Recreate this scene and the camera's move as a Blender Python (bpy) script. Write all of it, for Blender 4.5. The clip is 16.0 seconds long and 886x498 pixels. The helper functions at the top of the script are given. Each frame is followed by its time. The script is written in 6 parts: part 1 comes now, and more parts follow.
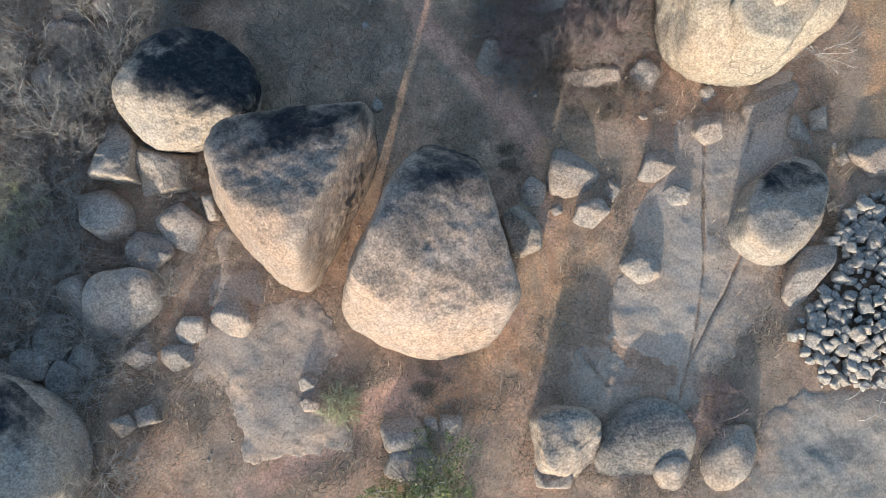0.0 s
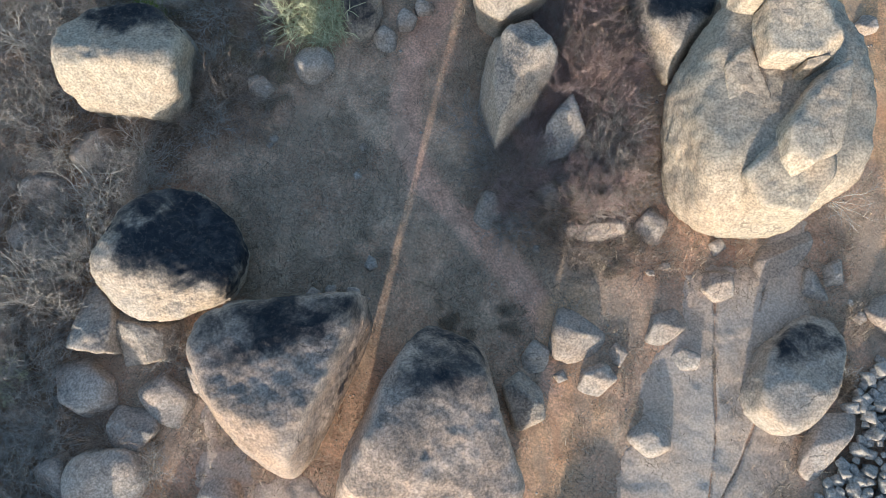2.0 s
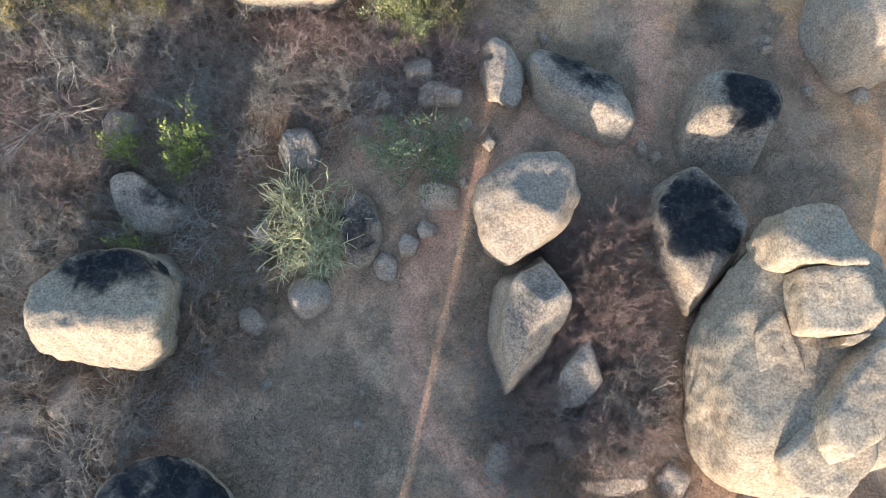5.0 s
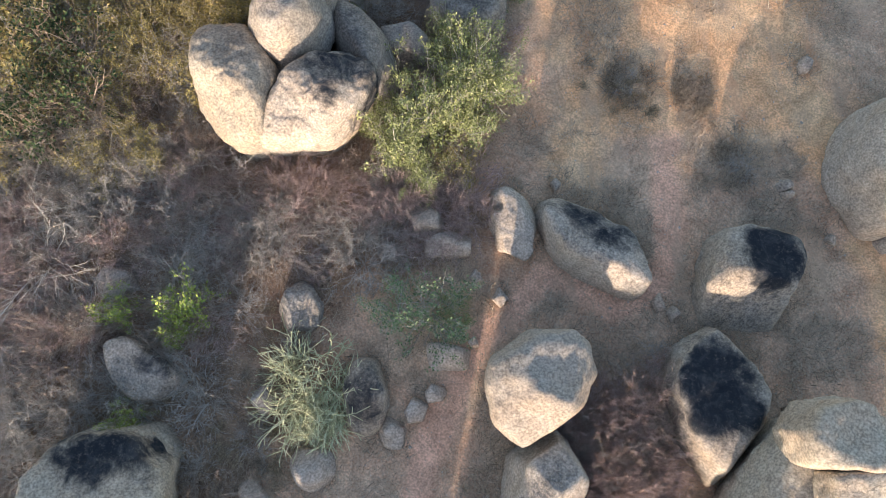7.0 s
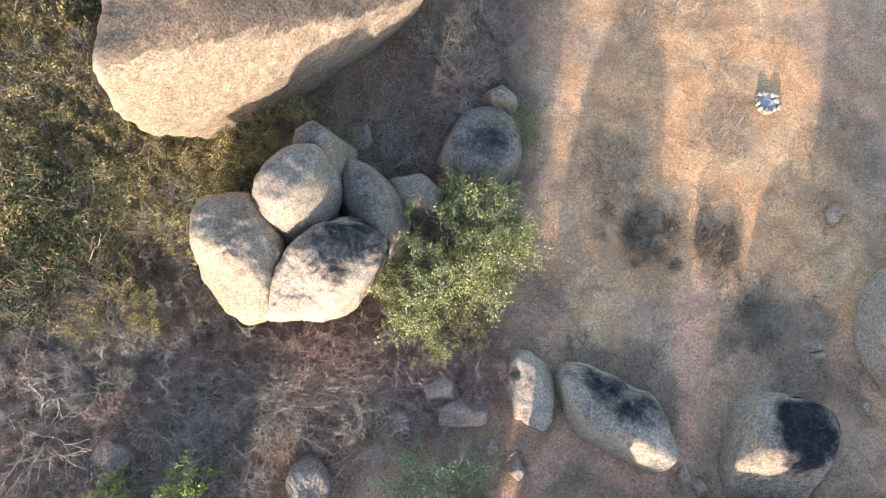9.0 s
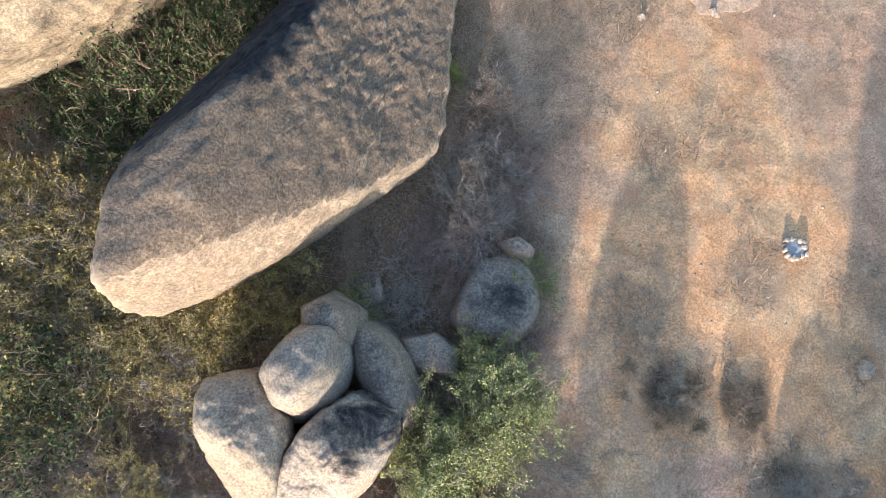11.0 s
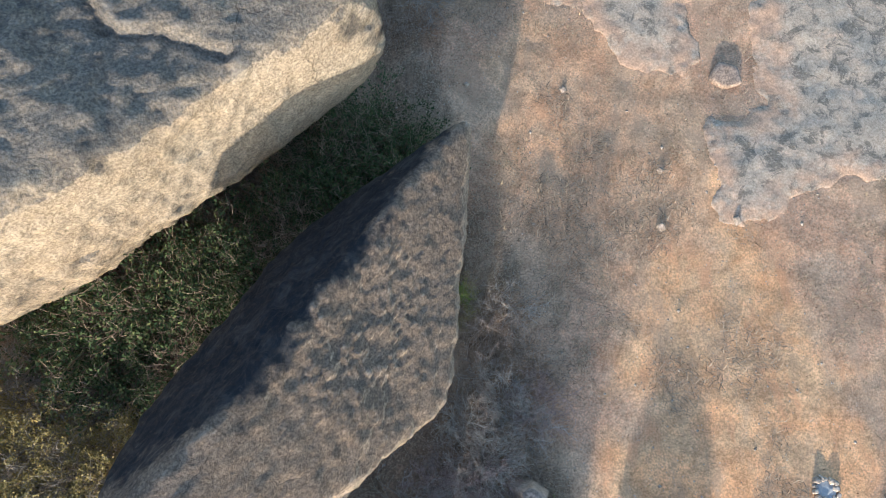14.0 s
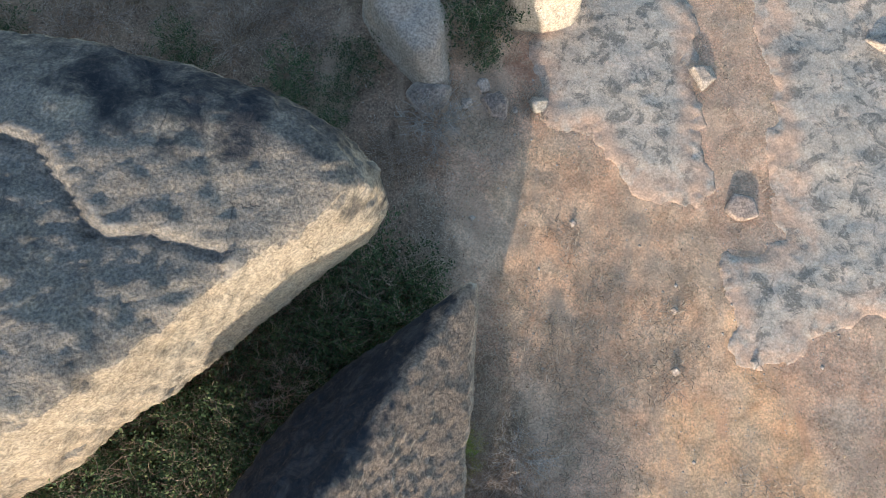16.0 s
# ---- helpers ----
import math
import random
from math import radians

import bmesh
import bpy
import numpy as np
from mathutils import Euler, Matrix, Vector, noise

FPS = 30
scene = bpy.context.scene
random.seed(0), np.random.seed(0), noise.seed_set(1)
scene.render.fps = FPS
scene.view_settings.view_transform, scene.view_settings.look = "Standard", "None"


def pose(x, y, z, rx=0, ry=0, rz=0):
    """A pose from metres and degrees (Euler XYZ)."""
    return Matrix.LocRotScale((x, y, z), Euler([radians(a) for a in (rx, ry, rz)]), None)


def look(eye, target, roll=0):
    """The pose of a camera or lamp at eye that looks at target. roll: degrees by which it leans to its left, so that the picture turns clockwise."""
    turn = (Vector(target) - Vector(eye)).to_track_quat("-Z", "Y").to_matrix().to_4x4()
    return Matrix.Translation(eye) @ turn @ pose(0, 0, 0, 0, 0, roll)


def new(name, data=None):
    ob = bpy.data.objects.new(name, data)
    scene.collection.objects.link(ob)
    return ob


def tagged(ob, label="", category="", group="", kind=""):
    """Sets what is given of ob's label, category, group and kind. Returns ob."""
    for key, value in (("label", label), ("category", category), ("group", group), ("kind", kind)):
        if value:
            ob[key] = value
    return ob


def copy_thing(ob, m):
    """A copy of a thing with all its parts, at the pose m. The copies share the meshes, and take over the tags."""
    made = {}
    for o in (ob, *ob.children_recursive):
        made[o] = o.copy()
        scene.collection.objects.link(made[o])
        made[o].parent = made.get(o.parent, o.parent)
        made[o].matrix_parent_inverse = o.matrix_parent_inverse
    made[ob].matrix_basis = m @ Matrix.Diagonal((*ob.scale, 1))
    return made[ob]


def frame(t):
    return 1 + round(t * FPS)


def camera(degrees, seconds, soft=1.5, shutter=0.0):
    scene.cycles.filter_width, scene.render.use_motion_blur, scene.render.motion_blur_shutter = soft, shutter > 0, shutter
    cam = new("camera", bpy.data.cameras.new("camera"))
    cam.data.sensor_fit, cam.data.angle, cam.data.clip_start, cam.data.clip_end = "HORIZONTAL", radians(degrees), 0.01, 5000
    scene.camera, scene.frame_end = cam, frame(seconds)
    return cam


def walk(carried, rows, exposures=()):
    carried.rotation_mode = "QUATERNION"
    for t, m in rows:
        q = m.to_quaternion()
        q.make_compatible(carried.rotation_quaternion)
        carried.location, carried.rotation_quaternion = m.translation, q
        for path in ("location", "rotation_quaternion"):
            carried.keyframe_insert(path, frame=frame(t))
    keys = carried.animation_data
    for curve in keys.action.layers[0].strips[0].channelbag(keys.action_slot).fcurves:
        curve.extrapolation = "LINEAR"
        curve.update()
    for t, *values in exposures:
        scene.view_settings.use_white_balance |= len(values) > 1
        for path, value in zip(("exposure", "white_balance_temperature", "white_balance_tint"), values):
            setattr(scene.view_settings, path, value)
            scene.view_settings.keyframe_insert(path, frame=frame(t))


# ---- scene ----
cam = camera(61.9, 16.0, 0.75)
METRES, EYE, TILT, LEAN, TURN = 40.0, 22.55, -77.5, 0.0, 0.0
ROWS = [
    (0.0, 0.0, 0.0, 0.0, 0.0, 0.0, -0.0),
    (0.5, 0.0002, 0.0074, 0.0319, -0.07, -0.03, 0.17),
    (1.0, 0.0006, 0.0146, 0.0643, -0.1, -0.06, 0.3),
    (1.5, 0.0003, 0.0217, 0.0962, -0.19, -0.05, 0.45),
    (2.0, 0.0005, 0.0291, 0.1294, -0.2, -0.18, 0.57),
    (2.5, 0.0005, 0.0359, 0.1593, -0.2, -0.21, 0.67),
    (3.0, -0.0002, 0.0436, 0.1903, -0.3, -0.16, 0.77),
    (3.5, 0.0001, 0.0507, 0.2228, -0.29, -0.25, 0.86),
    (4.0, -0.001, 0.0574, 0.2541, -0.34, -0.2, 0.94),
    (6.5, -0.006, 0.0908, 0.4112, -0.5, -0.39, 1.32),
    (7.0, -0.0075, 0.0974, 0.4422, -0.5, -0.46, 1.37),
    (7.5, -0.0096, 0.104, 0.4724, -0.55, -0.42, 1.42),
    (8.0, -0.0116, 0.1109, 0.5024, -0.58, -0.37, 1.49),
    (8.5, -0.0137, 0.1186, 0.5357, -0.62, -0.43, 1.53),
    (9.0, -0.0157, 0.1261, 0.567, -0.64, -0.49, 1.57),
    (11.5, -0.0257, 0.1594, 0.7174, -0.9, -0.57, 1.73),
    (12.0, -0.0257, 0.1657, 0.7473, -0.86, -0.58, 1.74),
    (12.5, -0.0259, 0.1722, 0.7777, -0.9, -0.61, 1.72),
    (13.0, -0.0257, 0.1786, 0.808, -0.92, -0.62, 1.74),
    (13.5, -0.0253, 0.1845, 0.8359, -0.9, -0.64, 1.75),
    (14.0, -0.025, 0.1914, 0.8651, -0.92, -0.67, 1.73),
    (14.5, -0.0242, 0.1979, 0.8928, -0.92, -0.69, 1.74),
    (15.0, -0.0244, 0.2042, 0.9201, -0.92, -0.69, 1.75),
    (15.5, -0.025, 0.2105, 0.9478, -0.94, -0.71, 1.74),
    (16.0, -0.0254, 0.2167, 0.9754, -0.95, -0.73, 1.73),
]
walk(cam, [(t, pose(0, 0, EYE, TILT, LEAN, TURN) @ pose(METRES * x, METRES * y, METRES * z, 90 + pitch, roll, yaw)) for t, x, y, z, yaw, pitch, roll in ROWS],
     ((0.0, 1.12, 6050, 7), (4.0, 1.50, 6250, 9), (7.0, 1.70, 6900, 15), (9.0, 1.95, 6900, 16), (12.5, 1.66, 6350, 10), (16.0, 1.60, 6400, 10)))

# ---- light: low warm sun from behind the start of the flight, clear sky ----
SUN_UP, SUN_TURN = 10.7, 13.3          # elevation; the shadows run this far to the right of +y
to_sun = Vector((-math.sin(radians(SUN_TURN)) * math.cos(radians(SUN_UP)), -math.cos(radians(SUN_TURN)) * math.cos(radians(SUN_UP)), math.sin(radians(SUN_UP))))
sun = new("sun", bpy.data.lights.new("sun", "SUN"))
sun.data.energy, sun.data.angle, sun.data.color = 2.5, radians(0.9), (1.0, 0.87, 0.72)
sun.matrix_world = look(to_sun * 200, (0, 0, 0))
world = bpy.data.worlds.new("sky")
scene.world = world
world.use_nodes = True
sky = world.node_tree.nodes.new("ShaderNodeTexSky")
sky.sky_type, sky.sun_disc = "NISHITA", False
sky.sun_elevation, sky.sun_rotation = radians(SUN_UP), math.atan2(to_sun.x, to_sun.y)
sky.dust_density, sky.ozone_density = 1.0, 1.5
world.node_tree.links.new(sky.outputs[0], world.node_tree.nodes["Background"].inputs[0])
world.node_tree.nodes["Background"].inputs[1].default_value = 0.15


# ---- materials ----
class Nodes:
    """A small helper to wire one procedural material."""

    def __init__(self, name, rough=0.9):
        self.mat = bpy.data.materials.new(name)
        self.mat.use_nodes = True
        self.tree = self.mat.node_tree
        self.bsdf = self.tree.nodes["Principled BSDF"]
        self.bsdf.inputs["Roughness"].default_value = rough
        self.bsdf.inputs["Specular IOR Level"].default_value = 0.25
        self.geo = self.tree.nodes.new("ShaderNodeNewGeometry")
        self.pos = self.geo.outputs["Position"]

    def link(self, a, b):
        self.tree.links.new(a, b)

    def put(self, socket, value):
        if isinstance(value, bpy.types.NodeSocket):
            self.link(value, socket)
        else:
            socket.default_value = (*value, 1) if isinstance(value, tuple) and len(value) == 3 and socket.type == "RGBA" else value

    def noise(self, scale, detail=4, rough=0.55, distort=0.0, vector=None):
        n = self.tree.nodes.new("ShaderNodeTexNoise")
        n.inputs["Scale"].default_value, n.inputs["Detail"].default_value = scale, detail
        n.inputs["Roughness"].default_value, n.inputs["Distortion"].default_value = rough, distort
        self.link(vector or self.pos, n.inputs["Vector"])
        return n.outputs["Fac"]

    def voronoi(self, scale, feature="F1", vector=None):
        n = self.tree.nodes.new("ShaderNodeTexVoronoi")
        n.feature = feature
        n.inputs["Scale"].default_value = scale
        self.link(vector or self.pos, n.inputs["Vector"])
        return n.outputs["Distance"]

    def scaled(self, x, y, z, turn=0.0):
        n = self.tree.nodes.new("ShaderNodeMapping")
        n.inputs["Scale"].default_value = (x, y, z)
        n.inputs["Rotation"].default_value = (0, 0, radians(turn))
        self.link(self.pos, n.inputs["Vector"])
        return n.outputs[0]

    def math(self, op, a, b=0.0, c=None):
        n = self.tree.nodes.new("ShaderNodeMath")
        n.operation = op
        self.put(n.inputs[0], a)
        self.put(n.inputs[1], b)
        if c is not None:
            self.put(n.inputs[2], c)
        return n.outputs[0]

    def step(self, value, lo, hi, a=0.0, b=1.0):
        n = self.tree.nodes.new("ShaderNodeMapRange")
        n.interpolation_type = "SMOOTHSTEP"
        for k, v in zip(range(5), (value, lo, hi, a, b)):
            self.put(n.inputs[k], v)
        return n.outputs[0]

    def mix(self, fac, a, b, mode="MIX"):
        n = self.tree.nodes.new("ShaderNodeMix")
        n.data_type, n.blend_type = "RGBA", mode
        self.put(n.inputs[0], fac)
        self.put(n.inputs[6], a)
        self.put(n.inputs[7], b)
        return n.outputs[2]

    def grey(self, value):
        n = self.tree.nodes.new("ShaderNodeCombineColor")
        for k in range(3):
            self.link(value, n.inputs[k])
        return n.outputs[0]

    def warped(self, amount, scale):
        """The position, pushed about by noise."""
        n = self.tree.nodes.new("ShaderNodeTexNoise")
        n.inputs["Scale"].default_value, n.inputs["Detail"].default_value = scale, 4
        self.link(self.pos, n.inputs["Vector"])
        v = self.tree.nodes.new("ShaderNodeVectorMath")
        v.operation = "MULTIPLY_ADD"
        self.link(n.outputs["Color"], v.inputs[0])
        v.inputs[1].default_value = (amount, amount, amount)
        self.link(self.pos, v.inputs[2])
        return v.outputs[0]

    def up(self):
        n = self.tree.nodes.new("ShaderNodeSeparateXYZ")
        self.link(self.geo.outputs["Normal"], n.inputs[0])
        return n.outputs[2]

    def random(self):
        return self.tree.nodes.new("ShaderNodeObjectInfo").outputs["Random"]

    def attr(self, name):
        n = self.tree.nodes.new("ShaderNodeAttribute")
        n.attribute_name = name
        return n.outputs["Fac"]

    def bump(self, height, strength=0.5, distance=0.05):
        n = self.tree.nodes.new("ShaderNodeBump")
        n.inputs["Strength"].default_value, n.inputs["Distance"].default_value = strength, distance
        self.link(height, n.inputs["Height"])
        self.link(n.outputs[0], self.bsdf.inputs["Normal"])

    def done(self, colour):
        self.put(self.bsdf.inputs["Base Color"], colour)
        return self.mat


def granite(name, light, warm, dark, lichen, patch, relief=1.0, cap=0.08, worn_lit_edge=0.25):
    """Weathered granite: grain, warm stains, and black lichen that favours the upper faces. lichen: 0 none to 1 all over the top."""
    n = Nodes(name, 0.92)
    rnd = n.random()
    col = n.mix(n.step(n.noise(0.7, 5, 0.6, 0.4), 0.35, 0.68), light, warm)
    col = n.mix(n.step(n.noise(2.2, 7, 0.68, 0.6), 0.54, 0.74, 0.0, 0.40), col, tuple(c * 0.55 for c in light))
    col = n.mix(n.step(n.noise(1.3, 6, 0.7, 0.3, n.scaled(1, 1, 0.35)), 0.56, 0.74, 0.0, 0.35), col, (0.46, 0.39, 0.31))
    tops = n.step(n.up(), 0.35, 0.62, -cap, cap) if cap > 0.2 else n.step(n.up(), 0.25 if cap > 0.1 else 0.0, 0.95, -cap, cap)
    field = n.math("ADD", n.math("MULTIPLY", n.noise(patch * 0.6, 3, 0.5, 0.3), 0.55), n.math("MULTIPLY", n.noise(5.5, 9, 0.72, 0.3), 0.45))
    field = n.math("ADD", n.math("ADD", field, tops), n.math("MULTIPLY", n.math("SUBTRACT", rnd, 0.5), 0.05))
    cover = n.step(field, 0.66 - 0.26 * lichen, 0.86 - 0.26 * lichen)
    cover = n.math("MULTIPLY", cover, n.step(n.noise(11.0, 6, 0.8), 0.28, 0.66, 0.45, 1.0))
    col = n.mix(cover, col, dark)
    # black crust: lichen, with the shade of turned-away faces put into its colour
    worn = n.math("ADD", n.attr("crust_shade"), n.math("MULTIPLY", n.math("SUBTRACT", n.noise(1.1, 10, 0.70, 0.6), 0.5), 2.0))
    crust_shade = n.math("MULTIPLY", n.step(worn, 0.15, 0.95), n.step(n.attr("crust_shade"), 0.02, 0.3))
    crust_shade = n.math("MULTIPLY", crust_shade, n.step(n.noise(7.0, 8, 0.78), 0.26, 0.50, 0.7, 1.0))
    black = n.mix(n.step(n.noise(1.6, 9, 0.72, 0.8), 0.44, 0.72), (0.011, 0.015, 0.022), (0.048, 0.05, 0.054))
    grain = n.noise(15.0, 3, 0.65)
    col = n.mix(1.0, col, n.grey(n.step(grain, 0.32, 0.68, 0.66, 1.33)), "MULTIPLY")
    col = n.mix(1.0, col, n.grey(n.step(n.noise(3.4, 8, 0.75, 0.4), 0.32, 0.68, 0.84, 1.16)), "MULTIPLY")
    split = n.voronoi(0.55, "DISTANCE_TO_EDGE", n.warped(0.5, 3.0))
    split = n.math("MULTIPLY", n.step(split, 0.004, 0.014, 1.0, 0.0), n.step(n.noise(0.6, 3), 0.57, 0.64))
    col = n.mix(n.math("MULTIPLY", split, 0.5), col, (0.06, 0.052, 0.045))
    col = n.mix(n.step(n.noise(9.0, 6, 0.78), 0.61, 0.71, 0.0, 0.42), col, (0.09, 0.085, 0.08))
    # convex edges paler: wear, plus light along the ridges put into the colour
    col = n.mix(n.step(n.geo.outputs["Pointiness"], 0.515, 0.57, 0.0, worn_lit_edge), col, (0.46, 0.41, 0.35))
    col = n.mix(crust_shade, col, black)
    col = n.mix(1.0, col, n.grey(n.step(rnd, 0.0, 1.0, 0.88, 1.1)), "MULTIPLY")
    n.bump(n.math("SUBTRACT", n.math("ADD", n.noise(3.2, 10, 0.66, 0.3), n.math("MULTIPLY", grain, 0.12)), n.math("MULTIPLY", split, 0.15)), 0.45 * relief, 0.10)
    return n.done(col)


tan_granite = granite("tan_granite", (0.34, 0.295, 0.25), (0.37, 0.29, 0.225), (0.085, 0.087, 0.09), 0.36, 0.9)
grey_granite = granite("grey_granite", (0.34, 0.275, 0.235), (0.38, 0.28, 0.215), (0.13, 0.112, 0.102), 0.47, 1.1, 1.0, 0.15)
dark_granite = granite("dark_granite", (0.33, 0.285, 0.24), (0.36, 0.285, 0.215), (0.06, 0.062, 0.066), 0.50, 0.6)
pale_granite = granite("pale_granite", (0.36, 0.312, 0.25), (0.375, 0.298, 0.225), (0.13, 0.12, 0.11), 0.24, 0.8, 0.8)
# darker granite for boulders standing in shade: the shade is put into its colour
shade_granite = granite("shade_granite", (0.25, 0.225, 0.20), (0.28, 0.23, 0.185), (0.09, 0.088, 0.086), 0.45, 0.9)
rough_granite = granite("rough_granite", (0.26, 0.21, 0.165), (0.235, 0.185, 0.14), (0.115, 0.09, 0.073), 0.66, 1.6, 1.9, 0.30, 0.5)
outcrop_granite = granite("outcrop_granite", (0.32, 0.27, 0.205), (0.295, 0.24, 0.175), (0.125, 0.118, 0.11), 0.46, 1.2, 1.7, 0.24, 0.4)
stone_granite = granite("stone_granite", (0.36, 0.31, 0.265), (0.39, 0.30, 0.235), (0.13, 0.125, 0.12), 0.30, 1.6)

# bare rock sheets: smooth grey-pink, mottled with flat lichen, and a clean pinkish rim
n = Nodes("sheet_granite", 0.92)
col = n.mix(n.step(n.noise(0.7, 6, 0.62, 0.4), 0.36, 0.66), (0.49, 0.40, 0.325), (0.52, 0.39, 0.29))
stain = n.math("ADD", n.noise(0.55, 8, 0.68, 0.8), n.math("MULTIPLY", n.attr("mottle"), 0.03))
col = n.mix(n.step(stain, 0.58, 0.65, 0.0, 0.65), col, (0.19, 0.175, 0.155))
grey = n.math("MULTIPLY", n.step(n.noise(0.8, 7, 0.65, 0.6), 0.36, 0.48), n.attr("mottle"))
col = n.mix(n.math("MULTIPLY", grey, 0.75), col, (0.35, 0.305, 0.25))
black = n.math("MULTIPLY", n.step(n.noise(1.6, 8, 0.70, 0.6), 0.49, 0.58), n.attr("mottle"))
col = n.mix(n.math("MULTIPLY", black, 0.8), col, (0.135, 0.127, 0.112))
pale = n.math("MULTIPLY", n.step(n.noise(2.4, 7, 0.70, 0.4), 0.53, 0.60), n.attr("mottle"))
col = n.mix(n.math("MULTIPLY", pale, 0.75), col, (0.44, 0.38, 0.31))
rim = n.math("MULTIPLY", n.attr("rim"), n.step(n.noise(0.9, 6, 0.65), 0.36, 0.56))
col = n.mix(n.math("MULTIPLY", rim, 0.85), col, (0.50, 0.33, 0.23))
col = n.mix(1.0, col, n.grey(n.step(n.noise(15.0, 3, 0.65), 0.30, 0.70, 0.74, 1.24)), "MULTIPLY")
n.bump(n.math("ADD", n.noise(5.0, 9, 0.70), n.math("MULTIPLY", black, 0.15)), 0.3, 0.06)
sheet_granite = n.done(col)

n = Nodes("dry_ground", 0.95)
soil = n.mix(n.step(n.noise(0.35, 6, 0.62, 0.3), 0.38, 0.64), (0.53, 0.30, 0.19), (0.50, 0.335, 0.225))
straw = n.mix(n.noise(9.0, 5, 0.75), (0.21, 0.175, 0.14), (0.46, 0.39, 0.29))
grassy = n.step(n.math("ADD", n.noise(0.55, 7, 0.66, 0.5), n.math("MULTIPLY", n.attr("grass"), 0.35)), 0.52, 0.74)
grassy = n.math("MULTIPLY", grassy, n.step(n.noise(13.0, 5, 0.75), 0.34, 0.60))
col = n.mix(n.math("MULTIPLY", grassy, 0.45), soil, straw)
litter = n.mix(n.step(n.noise(14.0, 6, 0.85), 0.3, 0.7), (0.08, 0.058, 0.043), (0.35, 0.24, 0.165))
col = n.mix(n.math("MULTIPLY", n.attr("litter"), n.step(n.noise(2.2, 6, 0.7), 0.25, 0.55, 0.55, 1.0)), col, litter)
track = n.mix(n.noise(1.4, 6, 0.65), (0.58, 0.32, 0.215), (0.56, 0.36, 0.26))
col = n.mix(n.math("MULTIPLY", n.attr("track"), n.step(n.noise(6.0, 5, 0.7), 0.2, 0.55, 0.6, 1.0)), col, track)
open_soil = n.mix(n.step(n.noise(0.6, 6, 0.65, 0.4), 0.38, 0.62), (0.63, 0.35, 0.18), (0.60, 0.39, 0.225))
col = n.mix(n.math("MULTIPLY", n.attr("bare"), n.step(n.noise(4.0, 6, 0.75), 0.25, 0.55, 0.5, 1.0)), col, open_soil)
tuft = n.math("MULTIPLY", n.attr("tuft"), n.step(n.noise(5.0, 7, 0.8), 0.32, 0.60))
col = n.mix(n.math("MULTIPLY", tuft, 0.6), col, n.mix(n.noise(11.0, 5, 0.8), (0.21, 0.17, 0.13), (0.42, 0.35, 0.27)))
col = n.mix(1.0, col, n.grey(n.step(n.noise(15.0, 3, 0.65), 0.32, 0.68, 0.72, 1.30)), "MULTIPLY")
col = n.mix(n.math("MULTIPLY", n.attr("rust"), n.step(n.noise(4.0, 6, 0.75), 0.34, 0.62, 0.1, 0.8)), col, n.mix(n.noise(9.0, 4, 0.7), (0.17, 0.07, 0.045), (0.44, 0.20, 0.11)))
col = n.mix(1.0, col, n.grey(n.step(n.noise(1.1, 7, 0.72, 0.6), 0.3, 0.7, 0.72, 1.26)), "MULTIPLY")
specks = n.math("MULTIPLY", n.step(n.voronoi(6.0), 0.12, 0.18, 0.6, 0.0), n.step(n.noise(3.0, 4, 0.6), 0.55, 0.62))
col = n.mix(specks, col, (0.58, 0.50, 0.42))
streak = n.noise(0.9, 5, 0.62, 0.3, n.scaled(1.0, 0.30, 1.0, 8))
col = n.mix(n.step(streak, 0.50, 0.66, 0.0, 0.5), col, (0.42, 0.30, 0.21))
col = n.mix(n.math("MULTIPLY", n.step(streak, 0.46, 0.34), n.step(n.attr("bare"), 0.1, 0.7, 0.1, 0.55)), col, (0.62, 0.31, 0.17))
n.bump(n.math("ADD", n.noise(4.0, 9, 0.80), n.math("MULTIPLY", n.noise(17.0, 5, 0.85), 0.35)), 0.6, 0.05)
dry_ground = n.done(col)


# ---- tools for building ----
def lattice(p, seed):
    """Smooth noise of the points p (n, 3), about -1 to 1."""
    q = np.floor(p).astype(np.int64)
    f = p - q
    f = f * f * f * (f * (f * 6 - 15) + 10)
    out = np.zeros(len(p))
    for i in (0, 1):
        for j in (0, 1):
            for k in (0, 1):
                h = ((q[:, 0] + i) * 73856093) ^ ((q[:, 1] + j) * 19349663) ^ ((q[:, 2] + k) * 83492791) ^ (seed * 2654435761)
                h = (h ^ (h >> 13)) * 1274126177 & 0x7FFFFFFF
                h = (h ^ (h >> 16)) & 0xFFFF
                w = (f[:, 0] if i else 1 - f[:, 0]) * (f[:, 1] if j else 1 - f[:, 1]) * (f[:, 2] if k else 1 - f[:, 2])
                out += w * (h / 32767.5 - 1)
    return out


def fractal(p, octaves, seed, gain=0.5):
    total, amp = np.zeros(len(p)), 1.0
    for o in range(octaves):
        total += amp * lattice(p * 2.03 ** o + 17.3 * o, seed + o)
        amp *= gain
    return total


def smooth01(v, lo, hi):
    t = np.clip((v - lo) / (hi - lo), 0, 1)
    return t * t * (3 - 2 * t)


BALLS = {}


def ball(detail):
    if detail not in BALLS:
        bm = bmesh.new()
        bmesh.ops.create_icosphere(bm, subdivisions=detail, radius=1)
        v = np.array([x.co for x in bm.verts])
        f = np.array([[x.index for x in face.verts] for face in bm.faces])
        bm.free()
        BALLS[detail] = v, f
    return BALLS[detail]


